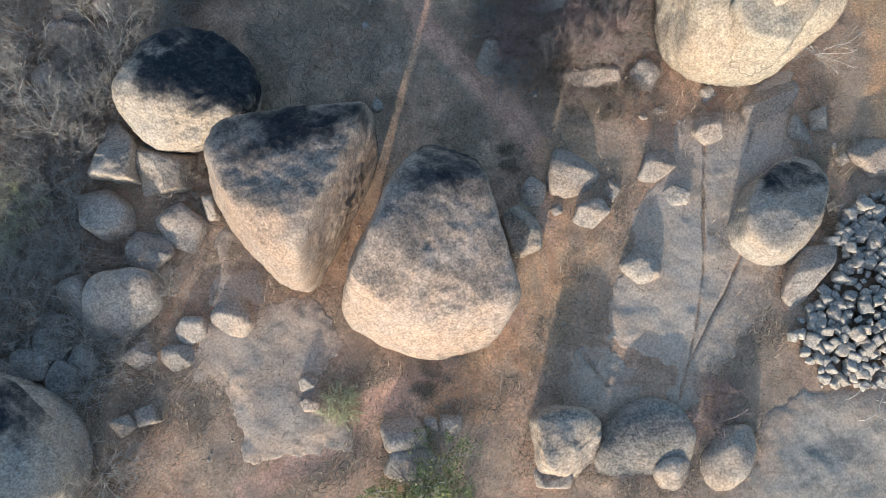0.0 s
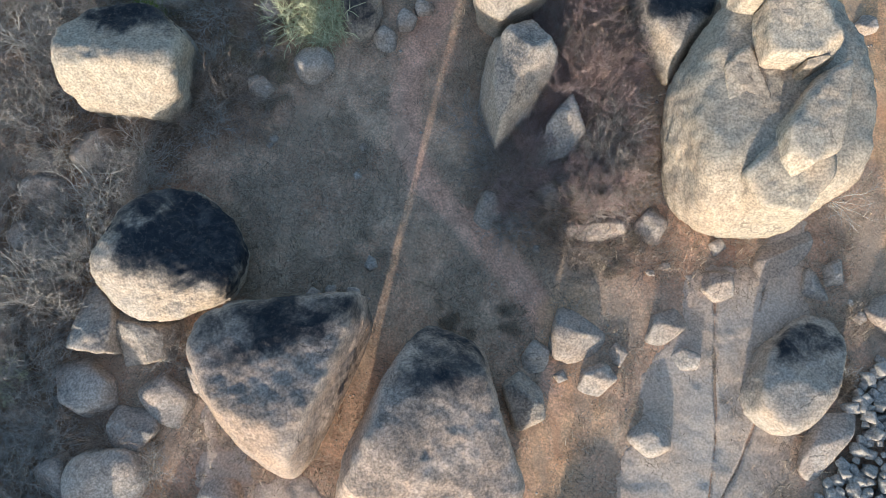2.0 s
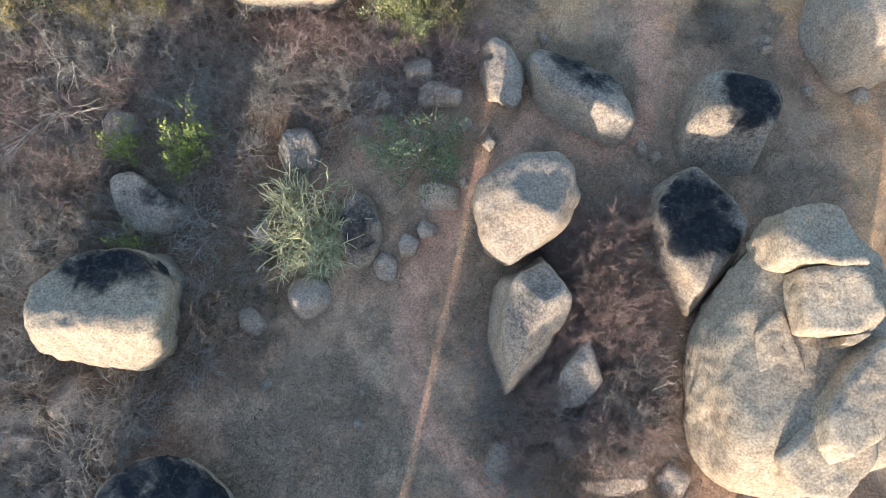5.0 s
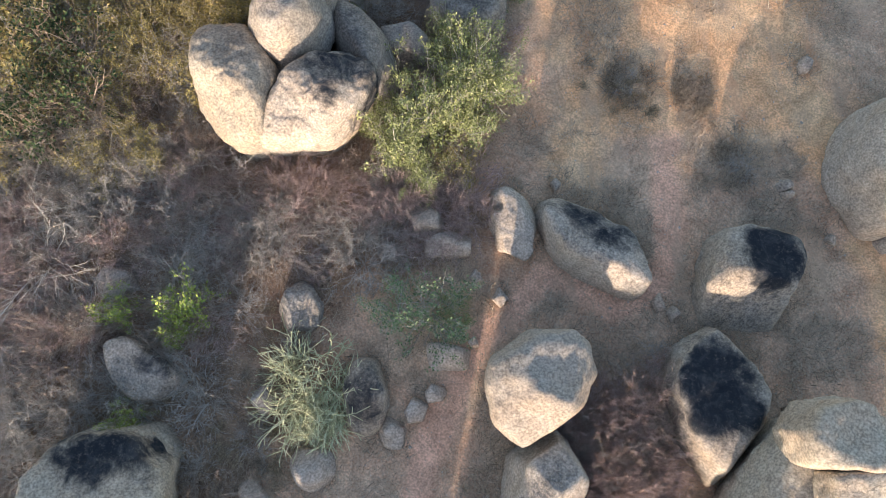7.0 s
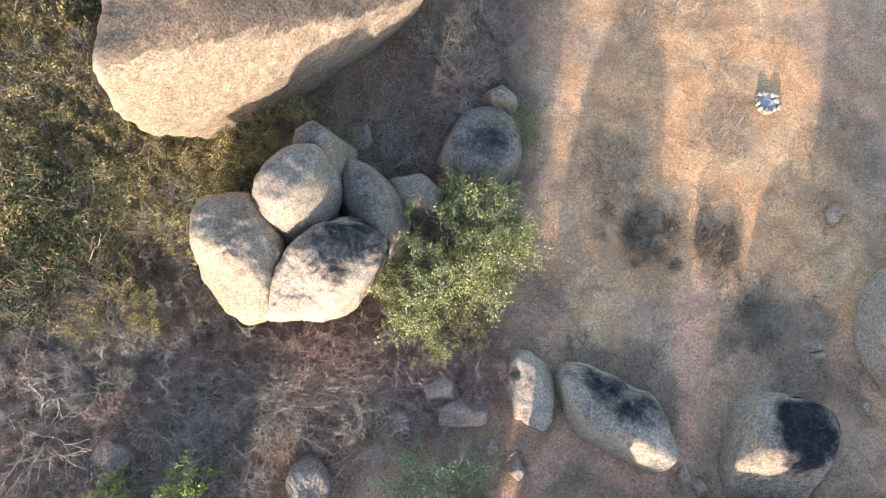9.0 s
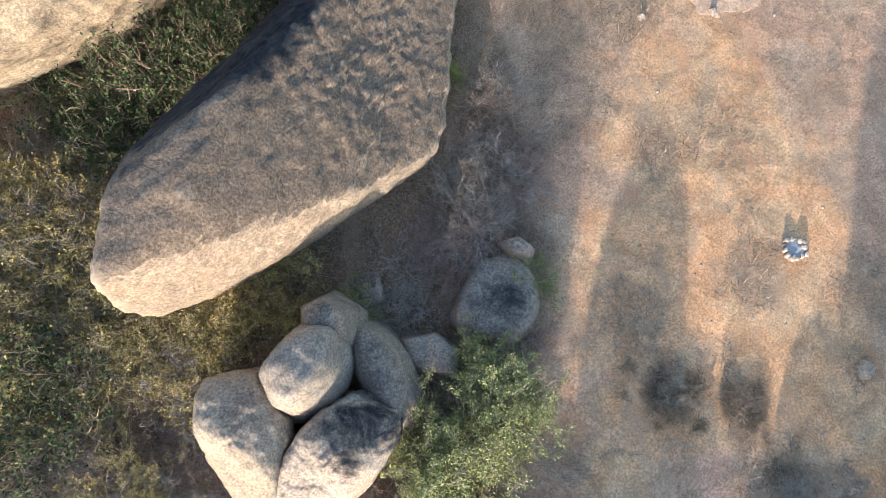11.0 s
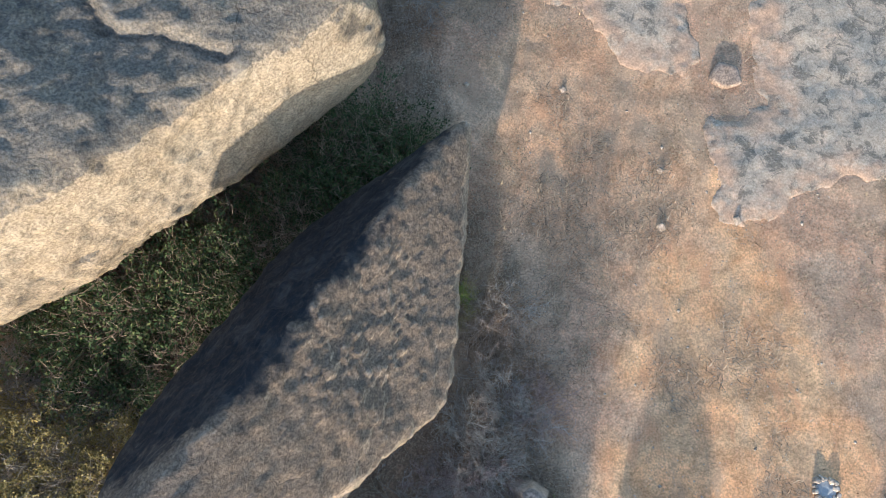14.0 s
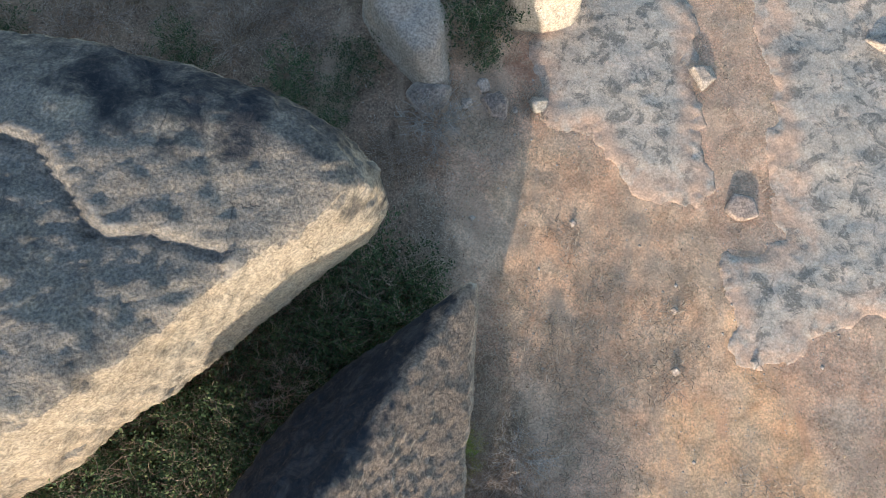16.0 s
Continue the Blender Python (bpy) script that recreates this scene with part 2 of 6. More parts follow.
def neighbours(detail, values):
    """The mean of each vertex's neighbours on the ball."""
    v, f = ball(detail)
    total, count = np.zeros(len(v)), np.zeros(len(v))
    for a, b in ((0, 1), (1, 2), (2, 0)):
        total += np.bincount(f[:, a], values[f[:, b]], len(v)) + np.bincount(f[:, b], values[f[:, a]], len(v))
        count += np.bincount(f[:, a], None, len(v)) + np.bincount(f[:, b], None, len(v))
    return total / count


def mesh_of(name, v, f, material, smooth=True):
    me = bpy.data.meshes.new(name)
    v, f = np.asarray(v, dtype=np.float32), np.asarray(f, dtype=np.int32)
    me.vertices.add(len(v))
    me.vertices.foreach_set("co", v.ravel())
    me.loops.add(f.size)
    me.loops.foreach_set("vertex_index", f.ravel())
    me.polygons.add(len(f))
    me.polygons.foreach_set("loop_start", np.arange(0, f.size, f.shape[1], dtype=np.int32))
    me.update(calc_edges=True)
    me.validate()
    if smooth:
        me.polygons.foreach_set("use_smooth", np.ones(len(me.polygons), dtype=bool))
    me.materials.append(material)
    return me


def rock_shape(h, base, faces, tops, sharp, detail, bump, seed, rough=1.0, facets=0, chip=0.92, flake=1.0, soft=0):
    """A rounded many-faced rock: every face is (azimuth, distance, lean) of a plane; rounding by a power mean of them."""
    deep = -0.4 if base == 0 else base - 0.1
    zc = base + 0.35 * (h - base)
    planes, reach = [], []
    for az, d, lean in faces:
        a, e = radians(az), radians(lean)
        planes.append((math.cos(a) * math.cos(e), math.sin(a) * math.cos(e), math.sin(e)))
        reach.append(max(d, 0.02) * math.cos(e))
    for az, el, top in tops:
        a, e = radians(az), radians(el)
        planes.append((math.cos(a) * math.cos(e), math.sin(a) * math.cos(e), math.sin(e)))
        reach.append(max(0.05, (base + top - zc) * math.sin(e)))
    planes += [(0, 0, 1), (0, 0, -1)]
    reach += [h - zc, zc - deep]
    planes, reach = np.array(planes), np.array(reach)

    def radius(d):
        s = np.maximum(0, d @ planes.T / reach)
        top = s.max(1, keepdims=True)
        return 1 / (top[:, 0] * ((s / top) ** sharp).sum(1) ** (1 / sharp))

    ring = np.linspace(0, math.pi, 36, endpoint=False)
    flat = np.stack((np.cos(ring), np.sin(ring), 0 * ring), 1)
    span = radius(flat) + radius(-flat)
    k = int(span.argmax())
    cross = span[(k + 18) % 36]
    u, w = flat[k], flat[(k + 18) % 36]
    if facets:
        pick = np.random.default_rng(seed)
        v = ball(3)[0]
        trial = v * radius(v)[:, None]
        for _ in range(facets):
            a, up = pick.uniform(0, 2 * math.pi), pick.uniform(-0.1, 0.95)
            flat_n = np.array((math.cos(a) * math.sqrt(1 - up * up), math.sin(a) * math.sqrt(1 - up * up), up))
            planes, reach = np.vstack((planes, flat_n)), np.append(reach, max((trial @ flat_n).max() * pick.uniform(chip, 0.985), 0.05))
        sharp = max(1.7 * sharp, 36) if detail > 5 else max(2.2 * sharp, 60)
    v, f = ball(detail)
    s = v * (span[k], cross, max(h - deep, 0.35 * cross))
    d = s[:, :1] * u + s[:, 1:2] * w + s[:, 2:] * (0, 0, 1)
    d /= np.linalg.norm(d, axis=1)[:, None]
    reachout = radius(d)
    for _ in range(soft):
        reachout = 0.4 * reachout + 0.6 * neighbours(detail, reachout)
    p = d * (reachout * (1 + 0.0004 * soft))[:, None]
    size = min(cross, 2 * (h - base))
    q = p + seed * 3.7
    away = bump * (0.024 * size * fractal(q * (1.6 / max(size, 0.3)), 3, seed) + 0.014 * min(size, 2.5) * fractal(q * (5.0 / max(min(size, 2.5), 0.3)), 4, seed + 9))
    if detail >= 6:
        away += rough * 0.022 * fractal(q * (5.0 if rough < 1.5 else 3.6), 4, seed + 20, 0.6) - bump * 0.03 * np.maximum(0, 0.12 - np.abs(fractal(q * 0.9, 3, seed + 31))) / 0.12
    elif detail == 5:
        away += 0.009 * fractal(q * 5.0, 4, seed + 20, 0.6)
    if detail >= 5:
        scale = fractal(q * (0.75 if size > 2 else 1.3), 4, seed + 60, 0.55)
        thick = 0.6 + 0.4 * smooth01(fractal(q * 0.6, 2, seed + 65), -0.2, 0.4)
        away += flake * min(0.05, 0.03 * size) * thick * (smooth01(scale, 0.10, 0.16) + smooth01(scale, -0.38, -0.33) + 0.7 * smooth01(scale, 0.48, 0.53) - 1.5)
    if rough > 1.5:
        ridge = 1 - np.abs(fractal(q * (1.5, 1.5, 1.0), 4, seed + 50, 0.55)) * 2.2
        away += 0.03 * rough * np.clip(ridge, 0, 1) ** 2 * (0.4 + 0.6 * smooth01(fractal(q * 0.5, 2, seed + 55), -0.4, 0.5))
    p = p + d * away[:, None]
    p[:, 2] += zc
    return p, f


COUNT = {"rock": 0}
FOOT = []


def boulder(name, label, material, x, y, h, faces, tops=(), sharp=9, detail=4, bump=1.0, z=0.0, group="", cracks=(), rough=1.0, pits=(), flake=1.0, soft=0, facets=None, caps=()):
    """A rock of its own. soft: how far its edges are worn round; facets: chipped planes; caps: black crusts with shade
    put into their colour (x, y, half width, half length, turn, thickness).
    """
    COUNT["rock"] += 1
    seed = COUNT["rock"] * 5 + 3
    if facets is None:
        facets = 0 if rough > 1.5 else 8 if flake < 1 else 6 if detail >= 5 else 4
    chip = 0.92 if flake < 1 else 0.955 if detail >= 6 else 0.91 if detail >= 5 else 0.87
    p, f = rock_shape(h, z, faces, tops, sharp, detail, bump, seed, rough, facets, chip, flake, soft)
    crust_shade = np.zeros(len(p))
    for cx, cy, a, b, turn, thick in caps:
        c, e = math.cos(radians(turn)), math.sin(radians(turn))
        dx, dy = p[:, 0] + x - cx, p[:, 1] + y - cy
        away = np.hypot((dx * c + dy * e) / a, (dy * c - dx * e) / b) + 0.30 * fractal(p * 1.1, 5, seed + 41, 0.6)
        crust_shade = np.maximum(crust_shade, np.where(p[:, 2] > z + 0.3 * (h - z), thick * (1 - smooth01(away, 0.35, 1.5)), 0))
    for k, line in enumerate(cracks):
        gx0, gy0 = p[:, 0] + x, p[:, 1] + y + 0.10 * fractal(p * 1.1, 3, 77 + k)
        low = inside(gx0, gy0, line + [(line[-1][0], line[-1][1] - 4.0), (line[0][0], line[0][1] - 4.0)])
        edge = along(gx0, gy0, line)
        ledge = 0.20 * smooth01(low, -0.02, 0.10) * (1 - smooth01(edge, 0.2, 2.2))
        p[:, 2] -= np.where(p[:, 2] > 0.5 * h, ledge + 0.30 * np.clip(1 - edge / 0.13, 0, 1), 0)
    for ax, ay, wide, deep in pits:
        p[:, 2] -= deep * smooth01(1 - np.hypot(p[:, 0] + x - ax, p[:, 1] + y - ay) / wide, 0, 0.7)
    ob = new(name, mesh_of(name, p, f, material))
    ob.location = (x, y, 0)
    if caps:
        ob.data.attributes.new("crust_shade", "FLOAT", "POINT").data.foreach_set("value", crust_shade.astype(np.float32))
    FOOT.append((x, y, p[:, 0], p[:, 1]))
    return tagged(ob, label, "rock" if name != "boulder" else "boulder", group)


def along(px, py, line):
    """The distance of points from a line of corners."""
    best = np.full(px.shape, 1e9)
    for (ax, ay), (bx, by) in zip(line[:-1], line[1:]):
        t = np.clip(((px - ax) * (bx - ax) + (py - ay) * (by - ay)) / max((bx - ax) ** 2 + (by - ay) ** 2, 1e-9), 0, 1)
        best = np.minimum(best, np.hypot(px - ax - t * (bx - ax), py - ay - t * (by - ay)))
    return best


def inside(px, py, poly):
    """Signed distance to a closed outline, positive inside."""
    d = along(px, py, list(poly) + [poly[0]])
    odd = np.zeros(px.shape, dtype=bool)
    for (ax, ay), (bx, by) in zip(poly, list(poly[1:]) + [poly[0]]):
        cut = ((ay > py) != (by > py)) & (px < (bx - ax) * (py - ay) / ((by - ay) or 1e-9) + ax)
        odd ^= cut
    return np.where(odd, d, -d)


# ---- ground: one sheet to the horizon, with trodden tracks, dry grass and litter under the scrub ----
FOOTPATH = [(-5.5, -2.2), (-3.6, -1.0), (-2.4, 0.2), (-0.8, 0.7), (1.3, 1.0), (2.1, 1.9), (2.5, 2.9), (3.1, 4.5), (3.5, 5.9), (3.5, 6.8), (3.3, 7.6), (2.8, 8.8), (1.7, 10.2), (0.4, 11.4),
            (-0.5, 12.5), (-1.0, 14.0), (-1.1, 15.3), (-0.8, 16.6), (-0.2, 18.0), (0.5, 19.3), (1.0, 20.1), (1.9, 20.8), (3.0, 22.0), (3.8, 21.8), (5.0, 20.9), (6.2, 21.2), (7.0, 22.7),
            (7.1, 25.0), (7.1, 28.0), (7.0, 31.0), (7.0, 35.0)]
DIRT_TRACK = [(15.2, 8.0), (14.6, 14.0), (14.0, 20.1), (13.6, 23.6), (11.8, 27.0), (10.8, 31.0), (9.6, 36.0), (8.4, 42.0)]
BARE = [(3.2, 24.5), (5.2, 24.0), (6.0, 26.0), (11.0, 26.0), (13.0, 28.0), (12.0, 36.0), (8.5, 40.0), (5.5, 40.0), (4.0, 33.0), (3.2, 29.0)]
TRODDEN = [(-1.5, 0.1), (1.5, 0.1), (3.2, 1.5), (4.7, 4.5), (4.6, 8.5), (2.9, 8.5), (2.8, 5.5), (1.8, 2.8), (0.2, 1.5)]
GRAVEL = [(4.0, 38.5), (11.0, 38.5), (8.6, 41.0), (8.2, 44.5), (7.0, 46.2), (4.5, 47.6), (2.4, 48.4), (1.0, 47.0), (1.0, 42.0)]
LEFT_SCRUB = [(-30, -8), (-9.0, -6), (-8.6, 4.0), (-10.6, 8.0), (-9.0, 12.0), (-7.0, 13.5), (-5.6, 16.0), (-5.0, 19.0), (-2.6, 21.5), (1.0, 22.5), (1.6, 27.0), (2.6, 31.5), (2.2, 36.0),
              (0.8, 42.0), (-0.6, 47.0), (1.0, 56.0), (-30, 56)]
GRASS_SOUTH = [(-5.3, 0.8, 1, 0.8, 0.7), (-2.4, 0.7, 1.8, 1, 0.9), (-3.7, -1.1, 1.4, 1.2, 0.7), (3.9, 2.9, 1.2, 1.8, 0.6), (3.8, 0.8, 1, 1.2, 0.6), (8.7, 1.9, 1, 1.4, 0.7), (9.5, 2.9, 0.8, 1.2, 0.9), (1.3, 0.7, 1.2, 0.8, 0.6), (-10.2, 1.5, 1.8, 1.6, 0.7), (-7.7, 0.5, 1.6, 1.2, 0.5)]
GRASS_GATE = [(-4.1, 9.5, 2.4, 1.6, 0.7), (3.8, 9.5, 1.2, 1.2, 0.6), (0.8, 9.5, 1, 1.6, 0.8), (2.7, 8.4, 0.8, 1.4, 0.8), (4.5, 9.5, 1.2, 0.8, 0.7), (12.6, 7.6, 1.2, 1, 0.6)]
GRASS_CLEARING = [(4.9, 19.2, 1.2, 1.1, 0.8), (11.3, 19.6, 1.4, 1.2, 0.9), (0.9, 15.7, 1.2, 1.6, 0.9), (1.2, 12.2, 1.2, 1.6, 0.8), (-3.1, 11.9, 1.8, 1.8, 0.7), (-5.2, 13.3, 2.2, 1.8, 0.8), (-3.3, 14.2, 1, 0.8, 0.8), (-1.4, 15.2, 1.2, 1.2, 0.5), (-5.8, 11.3, 1.2, 1.8, 0.9), (-1.6, 12.4, 2.6, 1.2, 0.6)]
GRASS_TRACK = [(6.2, 28.4, 1, 1.5, 1), (6, 26.9, 0.9, 0.6, 0.8), (8.1, 27.8, 0.6, 1.3, 1), (9.6, 25.4, 1.6, 1.1, 1), (10.5, 24.1, 1.1, 1, 1), (8.4, 25.6, 0.8, 1.2, 0.7), (5.4, 24.2, 1.8, 1, 0.9), (6.5, 22.6, 0.9, 1.4, 0.9), (3, 21, 1.4, 0.8, 1), (4.3, 20.2, 1.8, 0.9, 0.7), (11.7, 28.9, 0.5, 0.8, 0.5), (2.9, 26.5, 1, 1.2, 0.7)]
GRASS_NORTH = [(5.7, 32.2, 0.7, 0.7, 0.7), (8.8, 32.5, 1, 1.6, 0.5), (12.9, 31, 1.2, 1.2, 0.5), (3.1, 41.4, 1.8, 2.4, 0.7), (2.8, 38.4, 1.8, 2.2, 0.6), (1.1, 39.1, 1, 1.8, 0.8), (-1.1, 45.1, 0.8, 1.6, 0.9), (6, 41, 1.2, 1.2, 0.4), (3, 44.9, 0.6, 0.6, 0.7), (0.9, 48.5, 1, 1.2, 0.5), (2.9, 39.1, 1.2, 2.4, 0.5), (1.7, 32.9, 1, 2.4, 0.6), (5.3, 30.6, 1.2, 1.4, 0.7), (8.5, 36.7, 1.2, 1.2, 0.4), (6.3, 35.7, 1, 1, 0.5)]
BRAMBLES = [(2.2, 13.5), (3.2, 11.2), (5.6, 11.0), (6.6, 12.2), (6.0, 15.0), (5.2, 18.0), (2.6, 19.0), (1.8, 16.5)]


RUST = [(-9.6, 24.6, 0.9, 1.6, 1), (-8.6, 20.4, 1.2, 0.8, 0.9), (-4.6, 24.8, 2.4, 1.2, 0.8), (-8.9, 12.2, 1.4, 0.7, 0.8), (-8.4, 7.1, 0.8, 0.5, 0.7), (-12.3, 12.0, 1.5, 1.2, 0.8), (2.6, 50.6, 0.8, 0.8, 0.9), (9.0, 10.1, 0.7, 0.5, 0.7), (1.5, 22.6, 0.5, 1.3, 0.7), (-5.6, 20.5, 0.7, 1.6, 0.6)]


def ground_height(x, y):
    p = np.stack((x, y, 0 * x), 1)
    return 0.06 * fractal(p * 0.35, 3, 900) + 0.018 * fractal(p * 2.1, 3, 930) - 0.03 * np.clip(1 - along(x, y, FOOTPATH) / 0.5, 0, 1)


def tufts(x, y, patches=GRASS_SOUTH + GRASS_GATE + GRASS_CLEARING + GRASS_TRACK + GRASS_NORTH):
    """How thickly dark dry grass stands: patches (x, y, half width, half length, density) with ragged rims."""
    p = np.stack((x, y, 0 * x), 1)
    wob = 0.55 * fractal(p * 0.9, 4, 970) + 0.35 * fractal(p * 3.1, 3, 975)
    out = np.zeros(x.shape)
    for cx, cy, a, b, thick in patches:
        out = np.maximum(out, thick * (1 - smooth01(np.hypot((x - cx) / a, (y - cy) / b) + wob, 0.55, 1.15)))
    return out


def sheet_axis(lo, hi, step, far):
    mid = list(np.arange(lo, hi + step / 2, step))
    out, d = [], step * 2
    while sum(out) < far:
        out.append(d)
        d *= 1.35
    edge = np.cumsum(out)
    return np.array(list(lo - edge[::-1]) + mid + list(hi + edge))


gx, gy = sheet_axis(-19, 21, 0.16, 1800), sheet_axis(-8, 60, 0.16, 1800)
X, Y = np.meshgrid(gx, gy)
px, py = X.ravel(), Y.ravel()
gz = ground_height(px, py)
wob = 0.45 * fractal(np.stack((px, py, 0 * px), 1) * 0.8, 4, 950)
idx = np.arange(len(px)).reshape(X.shape)
quads = np.stack((idx[:-1, :-1], idx[:-1, 1:], idx[1:, 1:], idx[1:, :-1]), -1).reshape(-1, 4)
ground = tagged(new("ground", mesh_of("ground", np.stack((px, py, gz), 1), quads, dry_ground)), "dry reddish soil with trodden paths, straw-coloured grass and leaf litter", "ground", kind="structure")


near = along(px, py, FOOTPATH) + 0.28 * wob
track_w = np.maximum(1 - smooth01(near, 0.26, 0.62), 0)
bare_w = np.maximum(0.9 * smooth01(inside(px, py, BARE) + 2 * wob, -0.6, 1.0), 0.9 * (1 - smooth01(along(px, py, DIRT_TRACK) + wob, 0.5, 1.3)))
litter_w = np.maximum(smooth01(inside(px, py, LEFT_SCRUB) + 1.5 * wob, -0.8, 1.2), 0.25 * smooth01(inside(px, py, BRAMBLES) + 2.2 * wob, -0.5, 1.1))
bare_w = np.maximum(bare_w, 0.75 * smooth01(inside(px, py, TRODDEN) + 1.4 * wob, -0.3, 0.6))
bare_w = np.maximum(bare_w, 0.4 * smooth01(inside(px, py, GRAVEL) + 1.6 * wob, -0.6, 0.9))
bare_w *= 1 - litter_w
grass_w = np.clip(1 - track_w - litter_w - bare_w, 0, 1)
tuft_w = tufts(px, py) * (1 - track_w)
for key, values in (("track", track_w * (1 - 0.8 * litter_w)), ("litter", litter_w), ("bare", bare_w), ("grass", grass_w), ("tuft", tuft_w), ("rust", tufts(px, py, RUST))):
    layer = ground.data.attributes.new(key, "FLOAT", "POINT")
    layer.data.foreach_set("value", values.astype(np.float32))


def rock_sheet(label, outline, h, cracks=(), step=0.09, ragged=0.35, seed=1, mottle=0.0):
    """A low sheet of bare granite that breaks through the soil, with open cracks in it."""
    xs, ys = [p[0] for p in outline], [p[1] for p in outline]
    ax, ay = np.arange(min(xs) - 0.8, max(xs) + 0.8, step), np.arange(min(ys) - 0.8, max(ys) + 0.8, step)
    A, C = np.meshgrid(ax, ay)
    a, c = A.ravel(), C.ravel()
    p = np.stack((a, c, 0 * a), 1)
    edge = inside(a, c, outline) + ragged * fractal(p * 0.9, 4, 500 + seed) + 0.10 * fractal(p * 4.0, 3, 505 + seed)
    z = 0.36 * h * smooth01(edge, -0.10, 0.55) + 0.05 * fractal(p * 0.4, 2, 520 + seed) * smooth01(edge, 0, 1) + 0.006 * fractal(p * 3.5, 3, 540 + seed)
    z += ground_height(a, c) - 0.35 * smooth01(-edge, 0.0, 0.35) + 0.01
    for line in cracks:
        z -= 0.12 * np.clip(1 - (along(a, c, line) + 0.025 * fractal(p * 2.5, 2, 560 + seed)) / 0.05, 0, 1)
    i = np.arange(len(a)).reshape(A.shape)
    q = np.stack((i[:-1, :-1], i[:-1, 1:], i[1:, 1:], i[1:, :-1]), -1).reshape(-1, 4)
    q = q[edge[q].max(1) > -0.3]
    used, back = np.unique(q, return_inverse=True)
    v = np.stack((a, c, z), 1)[used]
    ob = new("rock_sheet", mesh_of("rock_sheet", v, back.reshape(-1, 4), sheet_granite))
    rim = (1 - smooth01(edge, 0.35, 1.1))[used] * (0.4 + 0.6 * mottle)
    for key, values in (("rim", rim), ("mottle", np.full(len(v), mottle))):
        ob.data.attributes.new(key, "FLOAT", "POINT").data.foreach_set("value", values.astype(np.float32))
    return tagged(ob, label, "rock sheet")


rock_sheet("long sheet of bare granite crossed by two cracks", [(7.5, 9.4), (8.2, 9.6), (9.9, 9.5), (10.1, 10.5), (11.4, 10.9), (11.1, 8.2), (9.8, 7.0), (10.8, 4.7), (9.4, 2.9), (8.5, 1.5), (7.7, 0.3), (7.1, -0.1), (6.7, 0.5), (7.0, 1.2), (5.1, 2.2), (5.3, 3.9), (5.7, 4.8), (6.0, 5.9), (6.9, 7.0), (7.5, 8.0)], 0.14,
           [[(8.5, 8.7), (8.3, 7.0), (8.2, 5.7), (8.1, 4.3), (7.7, 2.5), (7.4, 1.4)], [(9.6, 5.4), (8.7, 3.6), (8.3, 3.0), (7.4, 1.4), (7.1, 0.4)], [(10.2, 10.4), (10.1, 9.2), (9.8, 8.2)]], 0.05, 0.2, 1)
rock_sheet("small bare granite hump beside a low dome", [(3.9, 1.9), (4.7, 1.9), (5.9, 1.3), (5.8, 0.5), (4.6, -0.2), (3.6, -0.2), (3.7, 1.2)], 0.25, [[(4.2, 1.8), (4.9, 0.8), (5.9, 0.9)]], 0.06, 0.25, 2, 0.6)
rock_sheet("weathered sheet of bare granite worn smooth by the path", [(-6.9, 5.2), (-5.5, 3.6), (-4.2, 3.4), (-3.2, 2.2), (-3.5, 0.7), (-2.7, -0.5), (-2.8, -1.1), (-4.4, -1.4), (-5.7, -1.1), (-6.0, 0.3), (-7.4, 1.1), (-7.6, 2.2), (-6.9, 2.9), (-7.2, 4.3)], 0.16, [], 0.06, 0.3, 3)
rock_sheet("low sheet of bare granite among gravel", [(9.1, -0.6), (10.9, 0.5), (13.9, 1.2), (17.5, 0.5), (17, -6), (7.3, -6)], 0.12, [], 0.08, 0.5, 4, 0.4)
rock_sheet("mottled grey sheet of bare granite with a pinkish rim", [(2.6, 48.8), (2.8, 55), (8.0, 55), (7.9, 49.1), (8.0, 46.4), (7.1, 45.9), (5.8, 46.0), (5.2, 47.0), (4.1, 48.2)], 0.16, [], 0.07, 0.25, 5, 1.0)
rock_sheet("broad mottled sheet of bare granite with a raised rim", [(8.1, 44.2), (9.3, 44.4), (10.2, 44.7), (10.0, 47.6), (10.3, 50.7), (10.7, 56), (22, 56), (20, 41.7), (13.3, 42.1), (12.1, 42.0), (10.4, 41.4), (8.9, 40.7), (8.3, 40.8), (8.2, 42.2)], 0.16, [], 0.07, 0.3, 6, 1.0)

# ---- boulders and stones ----
boulder('boulder', 'huge wedge-shaped granite boulder with a flat lichen-mottled top', grey_granite, -0.25, 4.27, 4.45, [(160, 2.86, 14), (160, 2.30, -10), (-156, 3.10, 14), (-156, 3.15, -10), (-119, 2.60, 20), (-119, 3.01, -10), (-102, 2.36, 20), (-102, 2.95, -10), (-76, 2.33, 20), (-76, 2.87, -10), (-30, 2.74, 6), (-30, 2.86, -10), (16, 2.16, 6), (16, 2.12, -10), (45, 3.03, 6), (45, 2.87, -10), (65, 3.54, 6), (65, 3.29, -10), (150, 2.5, 12), (147, 1.90, -10), (146, 2.5, 12), (148, 1.93, -10)], tops=[(-29, 69, 3.75), (80, 42, 6.25), (-88, 60, 4.1)], sharp=24, detail=6, flake=0.2, facets=5, caps=[(0.3, 6.8, 1.3, 1.4, 0, 0.75)], soft=3)
